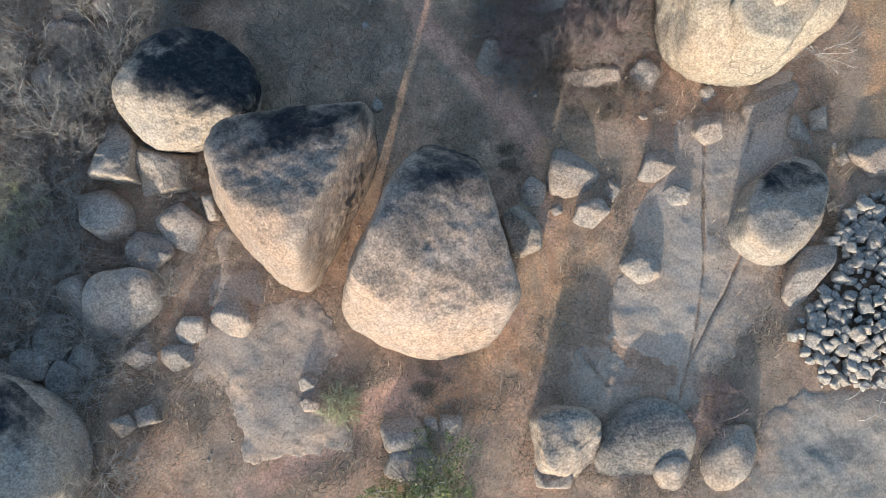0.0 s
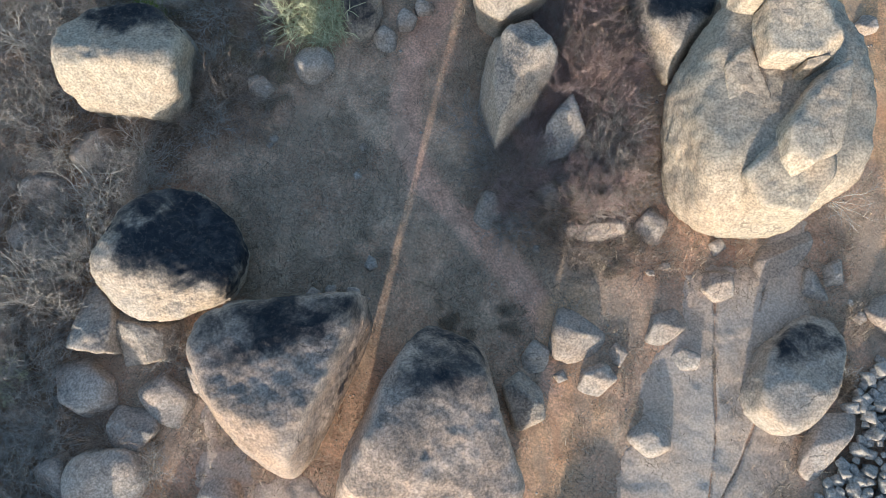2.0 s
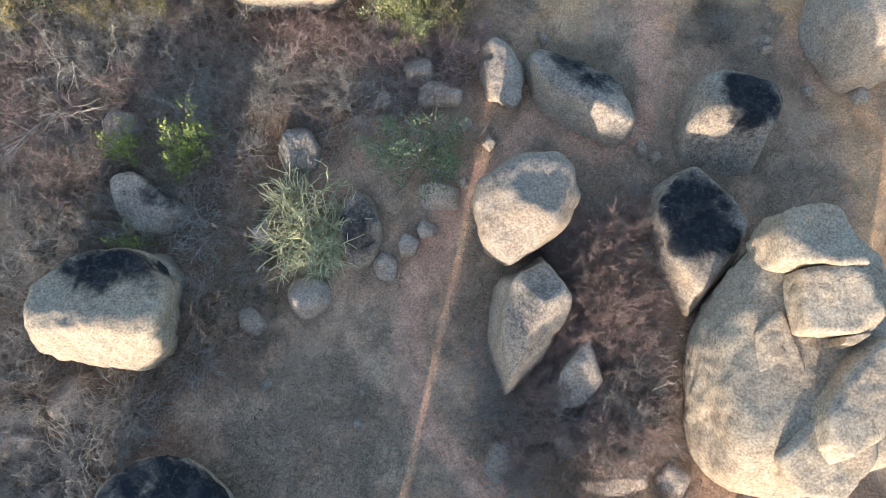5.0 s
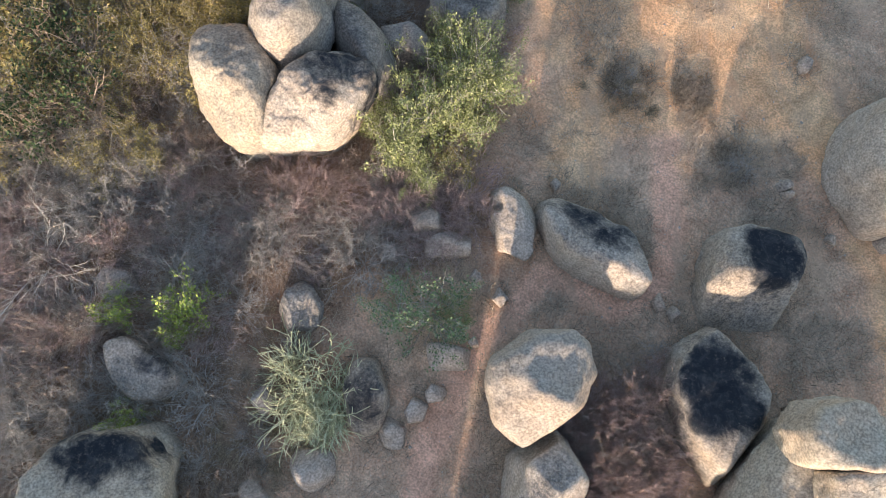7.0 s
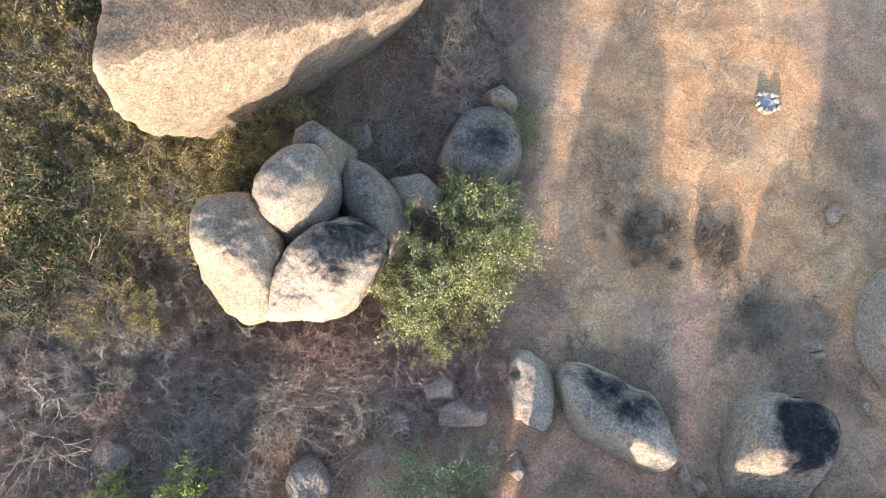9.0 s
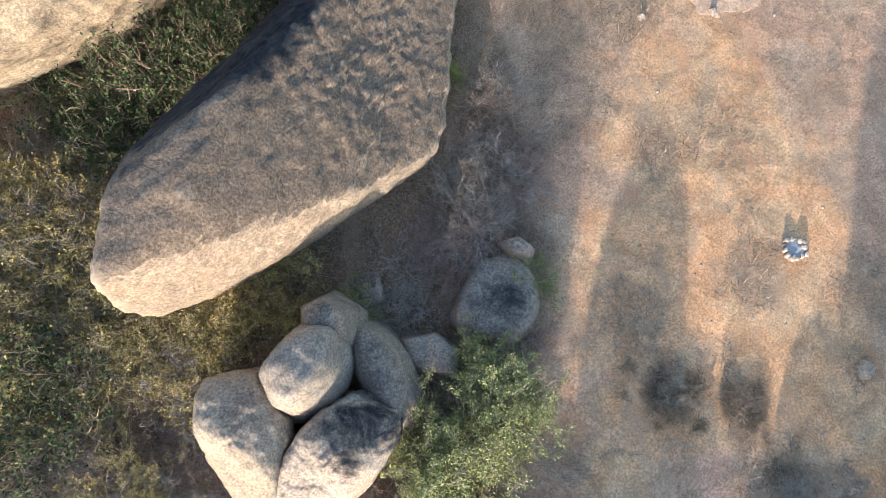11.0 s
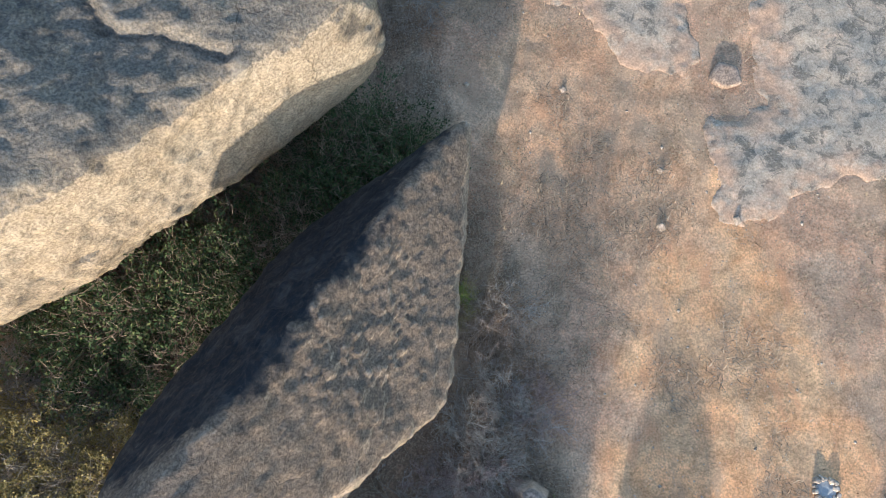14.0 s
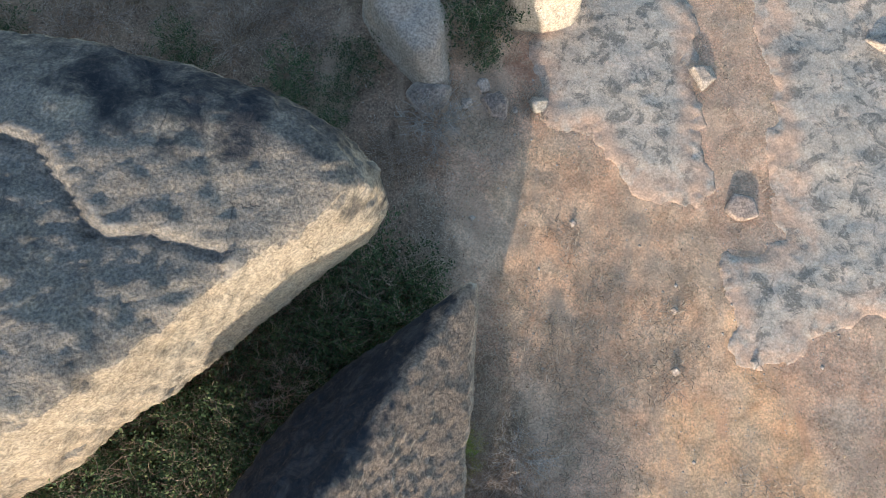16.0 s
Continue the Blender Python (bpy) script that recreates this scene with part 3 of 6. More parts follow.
boulder('boulder', 'huge angular granite boulder with a broken flank', grey_granite, -4.14, 6.25, 4.60, [(162, 2.61, 5), (162, 2.41, -8), (-173, 2.48, 5), (-173, 2.28, -8), (-153, 2.41, 14), (-153, 2.25, -8), (-140, 2.28, 14), (-140, 2.33, -8), (-118, 2.42, 14), (-118, 2.59, -8), (-74, 2.65, 5), (-74, 2.76, -8), (-26, 1.44, 5), (-26, 1.42, -3), (-13, 1.97, -12), (18, 2.62, -5), (92, 2.26, 5), (92, 1.93, -8), (107, 2.29, 5), (107, 2.05, -8)], tops=[(92, 86, 4.25), (-118, 38, 6.0), (100, 60, 4.85)], sharp=24, detail=6, flake=0.2, facets=4, caps=[(-3.8, 7.5, 2.4, 1.1, 5, 0.8), (-4.8, 4.7, 1.1, 0.55, -20, 0.35)], soft=3)
boulder('boulder', 'large rounded granite boulder with a black cap of lichen and painted shade', dark_granite, -7.84, 9.78, 2.35, [(154, 2.06, 3), (154, 1.81, -12), (-162, 2.37, 3), (-162, 2.12, -12), (-132, 2.22, 3), (-132, 1.97, -12), (-81, 1.90, 3), (-81, 1.65, -12), (-69, 1.88, 3), (-69, 1.63, -12), (-22, 2.26, 3), (-22, 2.01, -12), (20, 2.29, 3), (20, 2.04, -12), (52, 2.15, 3), (52, 1.90, -12), (82, 2.20, 3), (82, 1.95, -12), (132, 2.10, 3), (132, 1.85, -12)], tops=[(58, 66, 2.15), (-95, 44, 2.95)], sharp=15, detail=6, facets=3, soft=36, caps=[(-7.1, 10.3, 2.15, 1.7, -15, 1.35)])
boulder('boulder', 'large rounded granite boulder with stained top beside dry scrub', tan_granite, -12.95, -1.37, 3.1, [(162, 2.27, 12), (-152, 2.25, 12), (-90, 2.45, 12), (-43, 2.49, 12), (-6, 2.38, 12), (32, 2.24, 12), (49, 2.25, 12), (63, 2.44, 12), (119, 2.61, 12)], tops=[(60, 72, 2.2)], sharp=8, detail=6, facets=3, soft=50, caps=[(-12.2, 0.2, 1.9, 1.1, 0, 0.8)])
boulder('boulder', 'angular granite boulder standing on the bare rock sheet', tan_granite, 10.57, 6.26, 1.15, [(177, 1.46, 12), (-131, 1.80, 12), (-97, 1.74, 12), (-42, 1.16, 12), (-21, 1.13, 12), (5, 1.62, 12), (95, 1.57, 12), (120, 1.19, 12), (141, 1.20, 12)], tops=[(70, 66, 1.0)], sharp=10, detail=5, facets=6, soft=3, caps=[(10.9, 7.2, 1.2, 0.7, 0, 0.8)])
boulder('boulder', 'massive pale granite boulder carrying broken slabs on its back', pale_granite, 9.75, 13.97, 3.15, [(172, 2.77, 4), (172, 2.77, -12), (-171, 3.06, 4), (-171, 3.08, -12), (-128, 3.90, 4), (-128, 3.89, -12), (-92, 3.73, 4), (-92, 3.70, -12), (-52, 3.34, 4), (-52, 3.26, -12), (-12, 2.87, 4), (-12, 2.72, -12), (2, 2.86, 4), (2, 2.63, -12), (21, 3.20, 4), (21, 2.95, -12), (85, 4.01, 4), (85, 3.76, -12), (135, 3.16, 4), (135, 2.96, -12), (150, 2.91, 4), (150, 2.82, -12)], tops=[(-95, 50, 5.0), (170, 62, 4.1)], sharp=11, detail=6, facets=4, soft=14)
boulder('rock_slab', 'broken granite slab lying on a massive boulder', pale_granite, 9.53, 17.10, 4.55, [(-105, 0.82, 3), (-89, 0.86, 3), (-98, 0.78, 3), (13, 1.10, 3), (80, 1.03, 3), (101, 0.89, 3), (140, 0.94, 3), (-171, 1.01, 3)], tops=[(60, 78, 1.9)], sharp=70, detail=5, bump=0.7, z=2.50, facets=2, soft=1)
boulder('rock_slab', 'square granite slab lying on a massive boulder', pale_granite, 10.00, 15.40, 4.45, [(-175, 1.08, 3), (-92, 0.83, 3), (-81, 0.83, 3), (-14, 1.16, 3), (19, 0.96, 3), (67, 1.00, 3), (97, 1.03, 3), (173, 1.06, 3)], tops=[(-100, 84, 1.85)], sharp=70, detail=5, bump=0.7, z=2.40, facets=2, soft=1)
boulder('rock_slab', 'long tilted granite slab resting on a massive boulder', pale_granite, 10.37, 13.03, 4.15, [(141, 0.69, 3), (176, 1.02, 3), (-139, 1.62, 3), (-63, 1.11, 3), (-14, 0.76, 3), (-8, 0.88, 3), (111, 1.20, 3)], tops=[(-40, 78, 1.95)], sharp=70, detail=5, bump=0.7, z=2.00, facets=2, soft=1)
boulder('rock_slab', 'broken granite corner block resting on a massive boulder', pale_granite, 9.64, 11.54, 3.45, [(-141, 1.16, 3), (-100, 1.01, 3), (-39, 1.07, 3), (-8, 1.37, 3), (84, 1.43, 3), (3, 1.44, 3), (133, 1.05, 3), (-159, 1.24, 3)], tops=[(-90, 70, 1.75)], sharp=70, detail=5, bump=0.7, z=1.60, facets=2, soft=1)
boulder('stone', 'small granite stone jammed between two slabs', pale_granite, 10.36, 14.53, 4.25, [(-103, 0.23, 3), (-59, 0.14, 3), (28, 0.39, 3), (106, 0.14, 3), (168, 0.30, 3)], tops=[(-100, 70, 1.0)], sharp=70, detail=5, bump=0.7, z=3.00, facets=2, soft=1)
boulder('rock_slab', 'low broken ledge of granite on a massive boulder', pale_granite, 8.76, 14.29, 3.42, [(-105, 0.66, 3), (-1, 0.61, 3), (18, 0.46, 3), (129, 0.82, 3), (177, 0.65, 3)], tops=[(-100, 82, 0.82)], sharp=70, detail=5, bump=0.7, z=2.40, facets=2, soft=1)
boulder('boulder', 'rounded granite boulder with a low ridge beside the footpath', tan_granite, 2.41, 18.58, 3.45, [(166, 1.60, 8), (166, 1.35, -12), (-165, 1.60, 8), (-165, 1.35, -12), (-132, 1.71, 8), (-132, 1.46, -12), (-57, 1.26, 8), (-57, 1.01, -12), (-28, 1.40, 8), (-28, 1.15, -12), (16, 1.80, 8), (16, 1.55, -12), (91, 1.61, 8), (91, 1.36, -12), (124, 1.51, 8), (124, 1.26, -12)], tops=[(20, 80, 3.25), (170, 62, 3.6), (-95, 52, 3.5), (60, 60, 4.0)], sharp=24, detail=5, facets=6, soft=1)
boulder('boulder', 'angular granite boulder with a pointed crest', tan_granite, 2.52, 15.65, 3.00, [(171, 0.91, 10), (-166, 1.17, 10), (-47, 1.09, 10), (-29, 0.98, 10), (36, 1.34, 10), (120, 1.25, 10)], tops=[(-165, 58, 2.3), (-40, 40, 2.5), (70, 62, 2.6)], sharp=40, detail=5, facets=3, soft=1)
boulder('boulder', 'small pointed granite boulder among dry brambles', tan_granite, 3.88, 13.70, 1.20, [(150, 0.64, 10), (-141, 1.13, 10), (-84, 0.74, 10), (-39, 0.63, 10), (15, 0.75, 10), (141, 0.71, 10)], tops=[(-120, 60, 0.95)], sharp=30, detail=5, facets=4, soft=1)
boulder('boulder', 'diamond-shaped granite boulder with a dark lichen hollow', dark_granite, 7.73, 18.42, 1.70, [(153, 1.40, 10), (-165, 1.52, 10), (-146, 1.69, 10), (-44, 1.64, 10), (-23, 1.42, 10), (6, 1.33, 10), (42, 1.36, 10), (131, 1.46, 10)], tops=[(85, 77, 1.5)], sharp=30, detail=5, facets=3, soft=2, caps=[(7.5, 18.4, 1.2, 1.35, 0, 1.25)])
boulder('boulder', 'long low granite boulder with black patches beside the track', tan_granite, 4.56, 22.86, 1.40, [(173, 1.78, 12), (-159, 1.25, 12), (-120, 0.96, 12), (-47, 2.02, 12), (14, 1.32, 12), (57, 0.99, 12), (58, 1.00, 12), (91, 1.49, 12)], tops=[(60, 66, 1.15)], sharp=9, detail=5, facets=3, soft=10, caps=[(4.75, 23.3, 1.6, 0.55, -33, 0.75), (5.3, 22.6, 0.4, 0.3, 0, 0.6)])
boulder('boulder', 'granite boulder with a black lichen cap and a broken step', dark_granite, 9.25, 21.64, 1.90, [(-167, 1.79, 7), (-100, 1.77, 7), (-28, 1.17, 7), (25, 1.75, 7), (70, 1.56, 7), (108, 1.68, 7), (163, 1.52, 7)], tops=[(65, 72, 1.6), (-95, 42, 1.7)], sharp=26, detail=5, facets=4, soft=4, caps=[(9.7, 22.3, 1.15, 1.0, 0, 1.1)])
boulder('boulder', 'large smooth granite boulder at the edge of the bare ground', tan_granite, 14.05, 25.2, 2.60, [(168, 1.64, 12), (-154, 2.04, 12), (-92, 2.20, 12), (-50, 1.73, 12), (-6, 1.65, 12), (59, 2.23, 12), (114, 1.96, 12), (147, 1.65, 12)], sharp=7, detail=5, facets=3, soft=14)
boulder('boulder', 'large barrel-shaped granite boulder with a pale sunlit face', pale_granite, -9.62, 16.00, 2.85, [(-95, 1.66, 3), (-95, 1.56, -12), (-177, 1.86, 3), (-177, 1.74, -12), (-138, 2.12, 3), (-48, 2.10, 3), (-48, 1.98, -12), (-6, 1.92, 3), (-6, 1.80, -12), (42, 1.86, 8), (90, 1.70, 8), (136, 1.92, 8)], tops=[(85, 66, 2.7), (-90, 30, 4.15)], sharp=20, detail=6, facets=3, soft=6, caps=[(-9.4, 17.05, 1.7, 0.75, 0, 1.0)])
boulder('boulder', 'low grey granite boulder among dry shrubs', stone_granite, -9.22, 19.43, 0.90, [(96, 1.05, 12), (-166, 0.89, 12), (-136, 0.77, 12), (-79, 0.93, 12), (-35, 1.26, 12), (52, 0.65, 12)], tops=[(-90, 70, 0.75)], sharp=9, detail=5, facets=3, soft=6, caps=[(-8.8, 19.7, 0.8, 0.5, -20, 0.8)])
boulder('boulder', 'split granite boulder with a smooth yellow sunlit flank', pale_granite, -6.24, 27.53, 3.70, [(155, 1.53, 6), (-176, 1.24, 6), (-176, 1.06, -12), (-146, 1.29, 6), (-146, 1.11, -12), (-127, 1.53, 6), (-127, 1.35, -12), (-77, 2.03, 6), (-77, 1.86, -12), (-10, 1.5, 6), (-10, 1.35, -12), (-8, 1.5, 6), (-8, 1.35, -12), (44, 1.7, 6), (101, 1.77, 6)], tops=[(-120, 45, 3.6), (60, 80, 3.4)], sharp=9, detail=6, facets=3, soft=24, caps=[(-6.1, 28.2, 0.8, 0.5, 0, 0.35)])
boulder('boulder', 'split granite boulder half with a black-stained top', tan_granite, -3.62, 27.09, 3.70, [(176, 1.72, 6), (-89, 1.43, 6), (-89, 1.26, -12), (-49, 1.24, 6), (-49, 1.07, -12), (-34, 1.29, 6), (-34, 1.11, -12), (-1, 1.74, 6), (-1, 1.56, -12), (49, 1.88, 6), (105, 1.41, 6), (135, 1.19, 6), (147, 1.24, 6)], tops=[(60, 76, 3.3), (-80, 45, 3.6)], sharp=9, detail=6, facets=3, soft=16, caps=[(-2.9, 27.6, 1.5, 1.05, 0, 0.8)])
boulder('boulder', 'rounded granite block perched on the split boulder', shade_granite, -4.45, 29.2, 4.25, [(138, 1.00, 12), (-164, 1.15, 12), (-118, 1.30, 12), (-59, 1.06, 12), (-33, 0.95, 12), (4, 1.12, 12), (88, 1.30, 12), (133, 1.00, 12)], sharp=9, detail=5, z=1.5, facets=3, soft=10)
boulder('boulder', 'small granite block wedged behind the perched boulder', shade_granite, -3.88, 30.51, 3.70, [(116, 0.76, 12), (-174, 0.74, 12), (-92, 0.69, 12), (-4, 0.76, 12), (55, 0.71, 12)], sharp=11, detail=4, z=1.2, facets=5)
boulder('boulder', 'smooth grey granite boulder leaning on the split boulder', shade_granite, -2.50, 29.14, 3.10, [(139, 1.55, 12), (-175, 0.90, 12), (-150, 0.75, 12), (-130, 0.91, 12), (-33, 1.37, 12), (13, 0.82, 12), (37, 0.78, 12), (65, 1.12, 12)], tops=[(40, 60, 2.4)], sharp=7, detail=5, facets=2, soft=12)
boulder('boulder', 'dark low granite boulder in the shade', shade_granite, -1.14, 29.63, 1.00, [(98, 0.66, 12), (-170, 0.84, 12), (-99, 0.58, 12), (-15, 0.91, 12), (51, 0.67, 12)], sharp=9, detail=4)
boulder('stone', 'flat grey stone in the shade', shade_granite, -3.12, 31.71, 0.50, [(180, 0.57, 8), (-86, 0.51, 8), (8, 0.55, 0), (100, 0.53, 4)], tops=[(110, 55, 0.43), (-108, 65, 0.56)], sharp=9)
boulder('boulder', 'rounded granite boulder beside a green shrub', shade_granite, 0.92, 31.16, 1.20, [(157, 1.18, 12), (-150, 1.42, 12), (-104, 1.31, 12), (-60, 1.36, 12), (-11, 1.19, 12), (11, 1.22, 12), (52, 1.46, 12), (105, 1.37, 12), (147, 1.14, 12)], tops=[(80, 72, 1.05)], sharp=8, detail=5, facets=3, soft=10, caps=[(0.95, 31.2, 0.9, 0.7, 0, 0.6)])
boulder('boulder', 'small granite block behind a rounded boulder', grey_granite, 1.64, 32.80, 0.90, [(103, 0.37, 12), (-155, 0.38, 12), (-95, 0.33, 12), (-17, 0.47, 12), (52, 0.33, 12)], sharp=8, detail=4)
# the cap darkens the north-west face: stain and its shade, put into colour
boulder('boulder', 'huge long granite boulder with a rough scaly brown back', rough_granite, -4.05, 36.45, 7.05, [(174, 4.44, 8), (174, 3.40, -14), (-134, 7.97, 8), (-134, 6.99, -14), (-70, 4.45, 8), (-70, 3.92, -14), (-59, 3.5, 8), (-59, 2.99, -14), (-54, 3.25, 8), (-54, 2.89, -14), (-52, 3.16, 8), (-52, 3.12, -14), (-22, 3.50, 8), (-22, 3.49, -14), (-6, 3.71, 8), (-6, 3.64, -14), (119, 3.99, 8), (119, 3.79, -14), (128, 3.46, 8), (128, 3.04, -14), (146, 2.96, 8), (146, 2.22, -14), (170, 4.18, 8), (170, 3.19, -14)], tops=[(-16, 45, 5.88), (130, 38, 7.1), (101, 56, 7.5), (-42, 38, 8.2)], sharp=30, detail=7, bump=0.7, rough=1.9, caps=[(-5.2, 38.8, 6.2, 1.75, 53, 2.0)])
# caps: crust and stains, plus shade of the north edge and flank as colour
boulder('boulder', 'gigantic granite outcrop with a dark mottled back and pale flank', outcrop_granite, -12.17, 43.24, 8.40, [(121, 7.46, 13), (121, 5.20, -22), (-172, 8.39, 13), (-172, 6.76, -22), (-80, 6.4, 13), (-80, 5.54, -22), (-65, 5.5, 9), (-65, 4.75, -22), (-55, 5.3, 6), (-55, 4.66, -22), (-53, 5.25, 6), (-53, 4.88, -22), (-39, 7.6, 13), (-39, 6.69, -22), (-7, 10.96, 13), (-7, 9.53, -22), (31, 10.5, 13), (31, 9.06, -22), (52, 8.7, 13), (52, 7.24, -22), (70, 7.15, 13), (70, 5.09, -22), (88, 6.5, 13), (88, 4.45, -22)], tops=[(-23, 76, 9.1), (75, 64, 10.2)], sharp=30, detail=7, bump=1.2, cracks=[[(-10.48, 45.84), (-9.78, 45.66), (-9.07, 45.39), (-8.49, 44.57), (-7.91, 43.55)], [(-7.96, 43.58), (-6.49, 43.42), (-5.35, 43.13)]], rough=2.2, caps=[(-6.0, 46.9, 4.6, 1.5, -20, 0.8), (-10.6, 43.6, 2.2, 1.4, 0, 0.45), (-11.3, 38.0, 2.6, 0.9, 45, 0.42), (-8.2, 40.6, 1.8, 0.45, 40, 0.35)])
boulder('boulder', 'grey granite boulder beside a leafy shrub', stone_granite, -1.55, 52.2, 1.60, [(171, 1.55, 12), (-150, 1.06, 12), (-140, 1.11, 12), (-97, 2.15, 12), (-4, 1.30, 12), (30, 1.11, 12), (98, 1.95, 12)], sharp=8, detail=5, facets=2, soft=10)
boulder('boulder', 'pale sunlit granite boulder at the edge of the rock sheet', pale_granite, 2.84, 52.89, 1.50, [(88, 0.74, 12), (-158, 1.14, 12), (-97, 0.91, 12), (-70, 0.95, 12), (1, 1.32, 12)], sharp=8, detail=5)
boulder('stone', 'small grey granite stone', grey_granite, -0.91, 49.62, 0.50, [(131, 0.71, 0), (-143, 0.55, 4), (-92, 0.60, 14), (-14, 0.63, 8), (81, 0.51, 22)], tops=[(-150, 68, 0.48), (-58, 45, 0.49)], sharp=11, detail=4, soft=1)
boulder('stone', 'broken grey granite stone', grey_granite, 1.24, 49.35, 0.35, [(111, 0.41, 22), (-153, 0.33, 22), (-110, 0.38, 22), (-11, 0.37, 14), (45, 0.36, 8)], tops=[(-125, 74, 0.31), (-89, 55, 0.37)], sharp=12)
boulder('stone', 'pale stone at the edge of the rock sheet', pale_granite, 2.64, 49.37, 0.26, [(139, 0.29, 30), (-169, 0.30, 8), (-83, 0.31, 0), (-14, 0.26, 22), (82, 0.32, 14)], tops=[(-40, 55, 0.24), (78, 45, 0.26)])
boulder('stone', 'small stone lying on the rock sheet', tan_granite, 8.10, 50.20, 0.27, [(92, 0.31, 14), (-153, 0.32, 22), (-51, 0.34, 14), (18, 0.40, 8)], tops=[(-40, 74, 0.24), (24, 55, 0.29)])
boulder('stone', 'small pale boulder lying on the rock sheet', tan_granite, 14.26, 51.15, 0.30, [(105, 0.35, 14), (-132, 0.34, 8), (-65, 0.38, 22), (50, 0.36, 22)], tops=[(110, 68, 0.29), (-32, 45, 0.3)])
boulder('boulder', 'tan granite block wedged between two large boulders', tan_granite, -5.99, 8.08, 1.70, [(165, 0.49, 12), (-69, 0.40, 12), (-67, 0.39, 12), (27, 0.64, 12), (95, 0.50, 12)], sharp=12, detail=5)
boulder('stone', 'grey granite stone among dry scrub', stone_granite, -12.50, 12.73, 0.40, [(120, 0.52, 8), (-163, 0.60, 14), (-113, 0.57, 14), (-49, 0.52, 0), (41, 0.55, 4)], tops=[(-125, 55, 0.36), (-38, 55, 0.44)], sharp=18, detail=4, soft=1)
boulder('stone', 'half-buried grey granite stone', stone_granite, -12.69, 10.44, 0.30, [(172, 0.53, 8), (-107, 0.35, 30), (-4, 0.58, 0), (61, 0.33, 22)], tops=[(-40, 74, 0.27), (-136, 55, 0.3)], sharp=16, detail=4, soft=1)
boulder('boulder', 'wedge-shaped granite block propping a large boulder', tan_granite, -10.31, 7.91, 1.00, [(163, 0.67, 30), (-96, 0.79, 0), (8, 0.70, 8), (43, 0.73, 4)], tops=[(110, 62, 0.87), (111, 55, 1.1)], sharp=14, detail=5)
boulder('boulder', 'flat-topped granite block below a large boulder', tan_granite, -8.90, 7.48, 0.80, [(76, 0.68, 30), (-170, 0.69, 0), (-79, 0.75, 0), (-7, 0.84, 22)], tops=[(-40, 74, 0.74), (-123, 55, 0.76)], sharp=21, detail=5)
boulder('stone', 'granite block with a pale worn edge', stone_granite, -10.61, 6.09, 0.60, [(101, 0.79, 22), (-157, 0.73, 0), (-128, 0.68, 0), (-70, 0.84, 14), (1, 0.90, 14), (53, 0.68, 14)], tops=[(110, 74, 0.53), (119, 65, 0.57)], sharp=19, detail=4, soft=1)
boulder('stone', 'angular tan granite block', stone_granite, -8.16, 5.67, 0.45, [(125, 0.75, 30), (-144, 0.61, 4), (-110, 0.69, 0), (-28, 0.71, 22), (54, 0.62, 4)], tops=[(-80, 74, 0.39), (-119, 65, 0.46)], sharp=17, detail=4, soft=1)
boulder('stone', 'grey notched granite block', stone_granite, -9.13, 4.89, 0.45, [(151, 0.79, 14), (-167, 0.71, 14), (-113, 0.71, 14), (-44, 0.66, 0), (10, 0.80, 8), (82, 0.61, 4)], tops=[(-110, 74, 0.44), (76, 55, 0.49)], sharp=15, detail=4, soft=1)
boulder('stone', 'small pale block beside a huge boulder', stone_granite, -7.27, 6.31, 0.50, [(90, 0.35, 4), (-159, 0.22, 22), (-78, 0.43, 0), (4, 0.23, 14)], tops=[(-125, 62, 0.47), (-119, 55, 0.49)], sharp=13, detail=4, soft=1)
boulder('stone', 'rounded boxy granite boulder', stone_granite, -9.79, 3.33, 0.75, [(141, 1.15, 8), (-161, 1.16, 30), (-95, 1.04, 30), (-55, 1.04, 4), (-7, 1.19, 4), (28, 1.20, 8), (94, 0.94, 8)], tops=[(-60, 68, 0.65), (-45, 55, 0.86)], sharp=20, detail=4, facets=2, soft=5)
boulder('stone', 'dark half-buried granite block', stone_granite, -11.33, 3.53, 0.40, [(118, 0.49, 0), (-156, 0.47, 22), (-118, 0.49, 22), (2, 0.37, 4)], tops=[(-125, 55, 0.37), (-129, 45, 0.41)], sharp=18, detail=4, soft=1)
boulder('stone', 'rounded granite stone on the rock sheet', stone_granite, -6.37, 2.83, 0.45, [(149, 0.60, 30), (-165, 0.64, 30), (-104, 0.56, 8), (-39, 0.62, 8), (22, 0.58, 14), (82, 0.60, 14)], tops=[(-125, 55, 0.41), (102, 55, 0.49)], sharp=16, detail=4, facets=2, soft=5)
boulder('stone', 'small rounded granite stone', stone_granite, -7.65, 2.46, 0.36, [(155, 0.44, 4), (-133, 0.46, 22), (-64, 0.41, 4), (8, 0.46, 4), (85, 0.41, 4)], tops=[(-80, 62, 0.31), (-143, 65, 0.37)], sharp=14, detail=4, facets=2, soft=5)
boulder('stone', 'small flat-sided granite stone', stone_granite, -7.94, 1.66, 0.30, [(93, 0.35, 30), (-171, 0.55, 14), (-128, 0.47, 14), (-60, 0.39, 0), (16, 0.59, 8)], tops=[(-80, 62, 0.28), (17, 55, 0.32)], sharp=21, detail=4, soft=1)
boulder('stone', 'grey broken granite stone', stone_granite, -9.06, 1.72, 0.28, [(124, 0.37, 22), (-126, 0.47, 0), (-82, 0.42, 30), (14, 0.44, 8)], tops=[(-60, 62, 0.25), (44, 55, 0.28)], sharp=19, detail=4, soft=1)
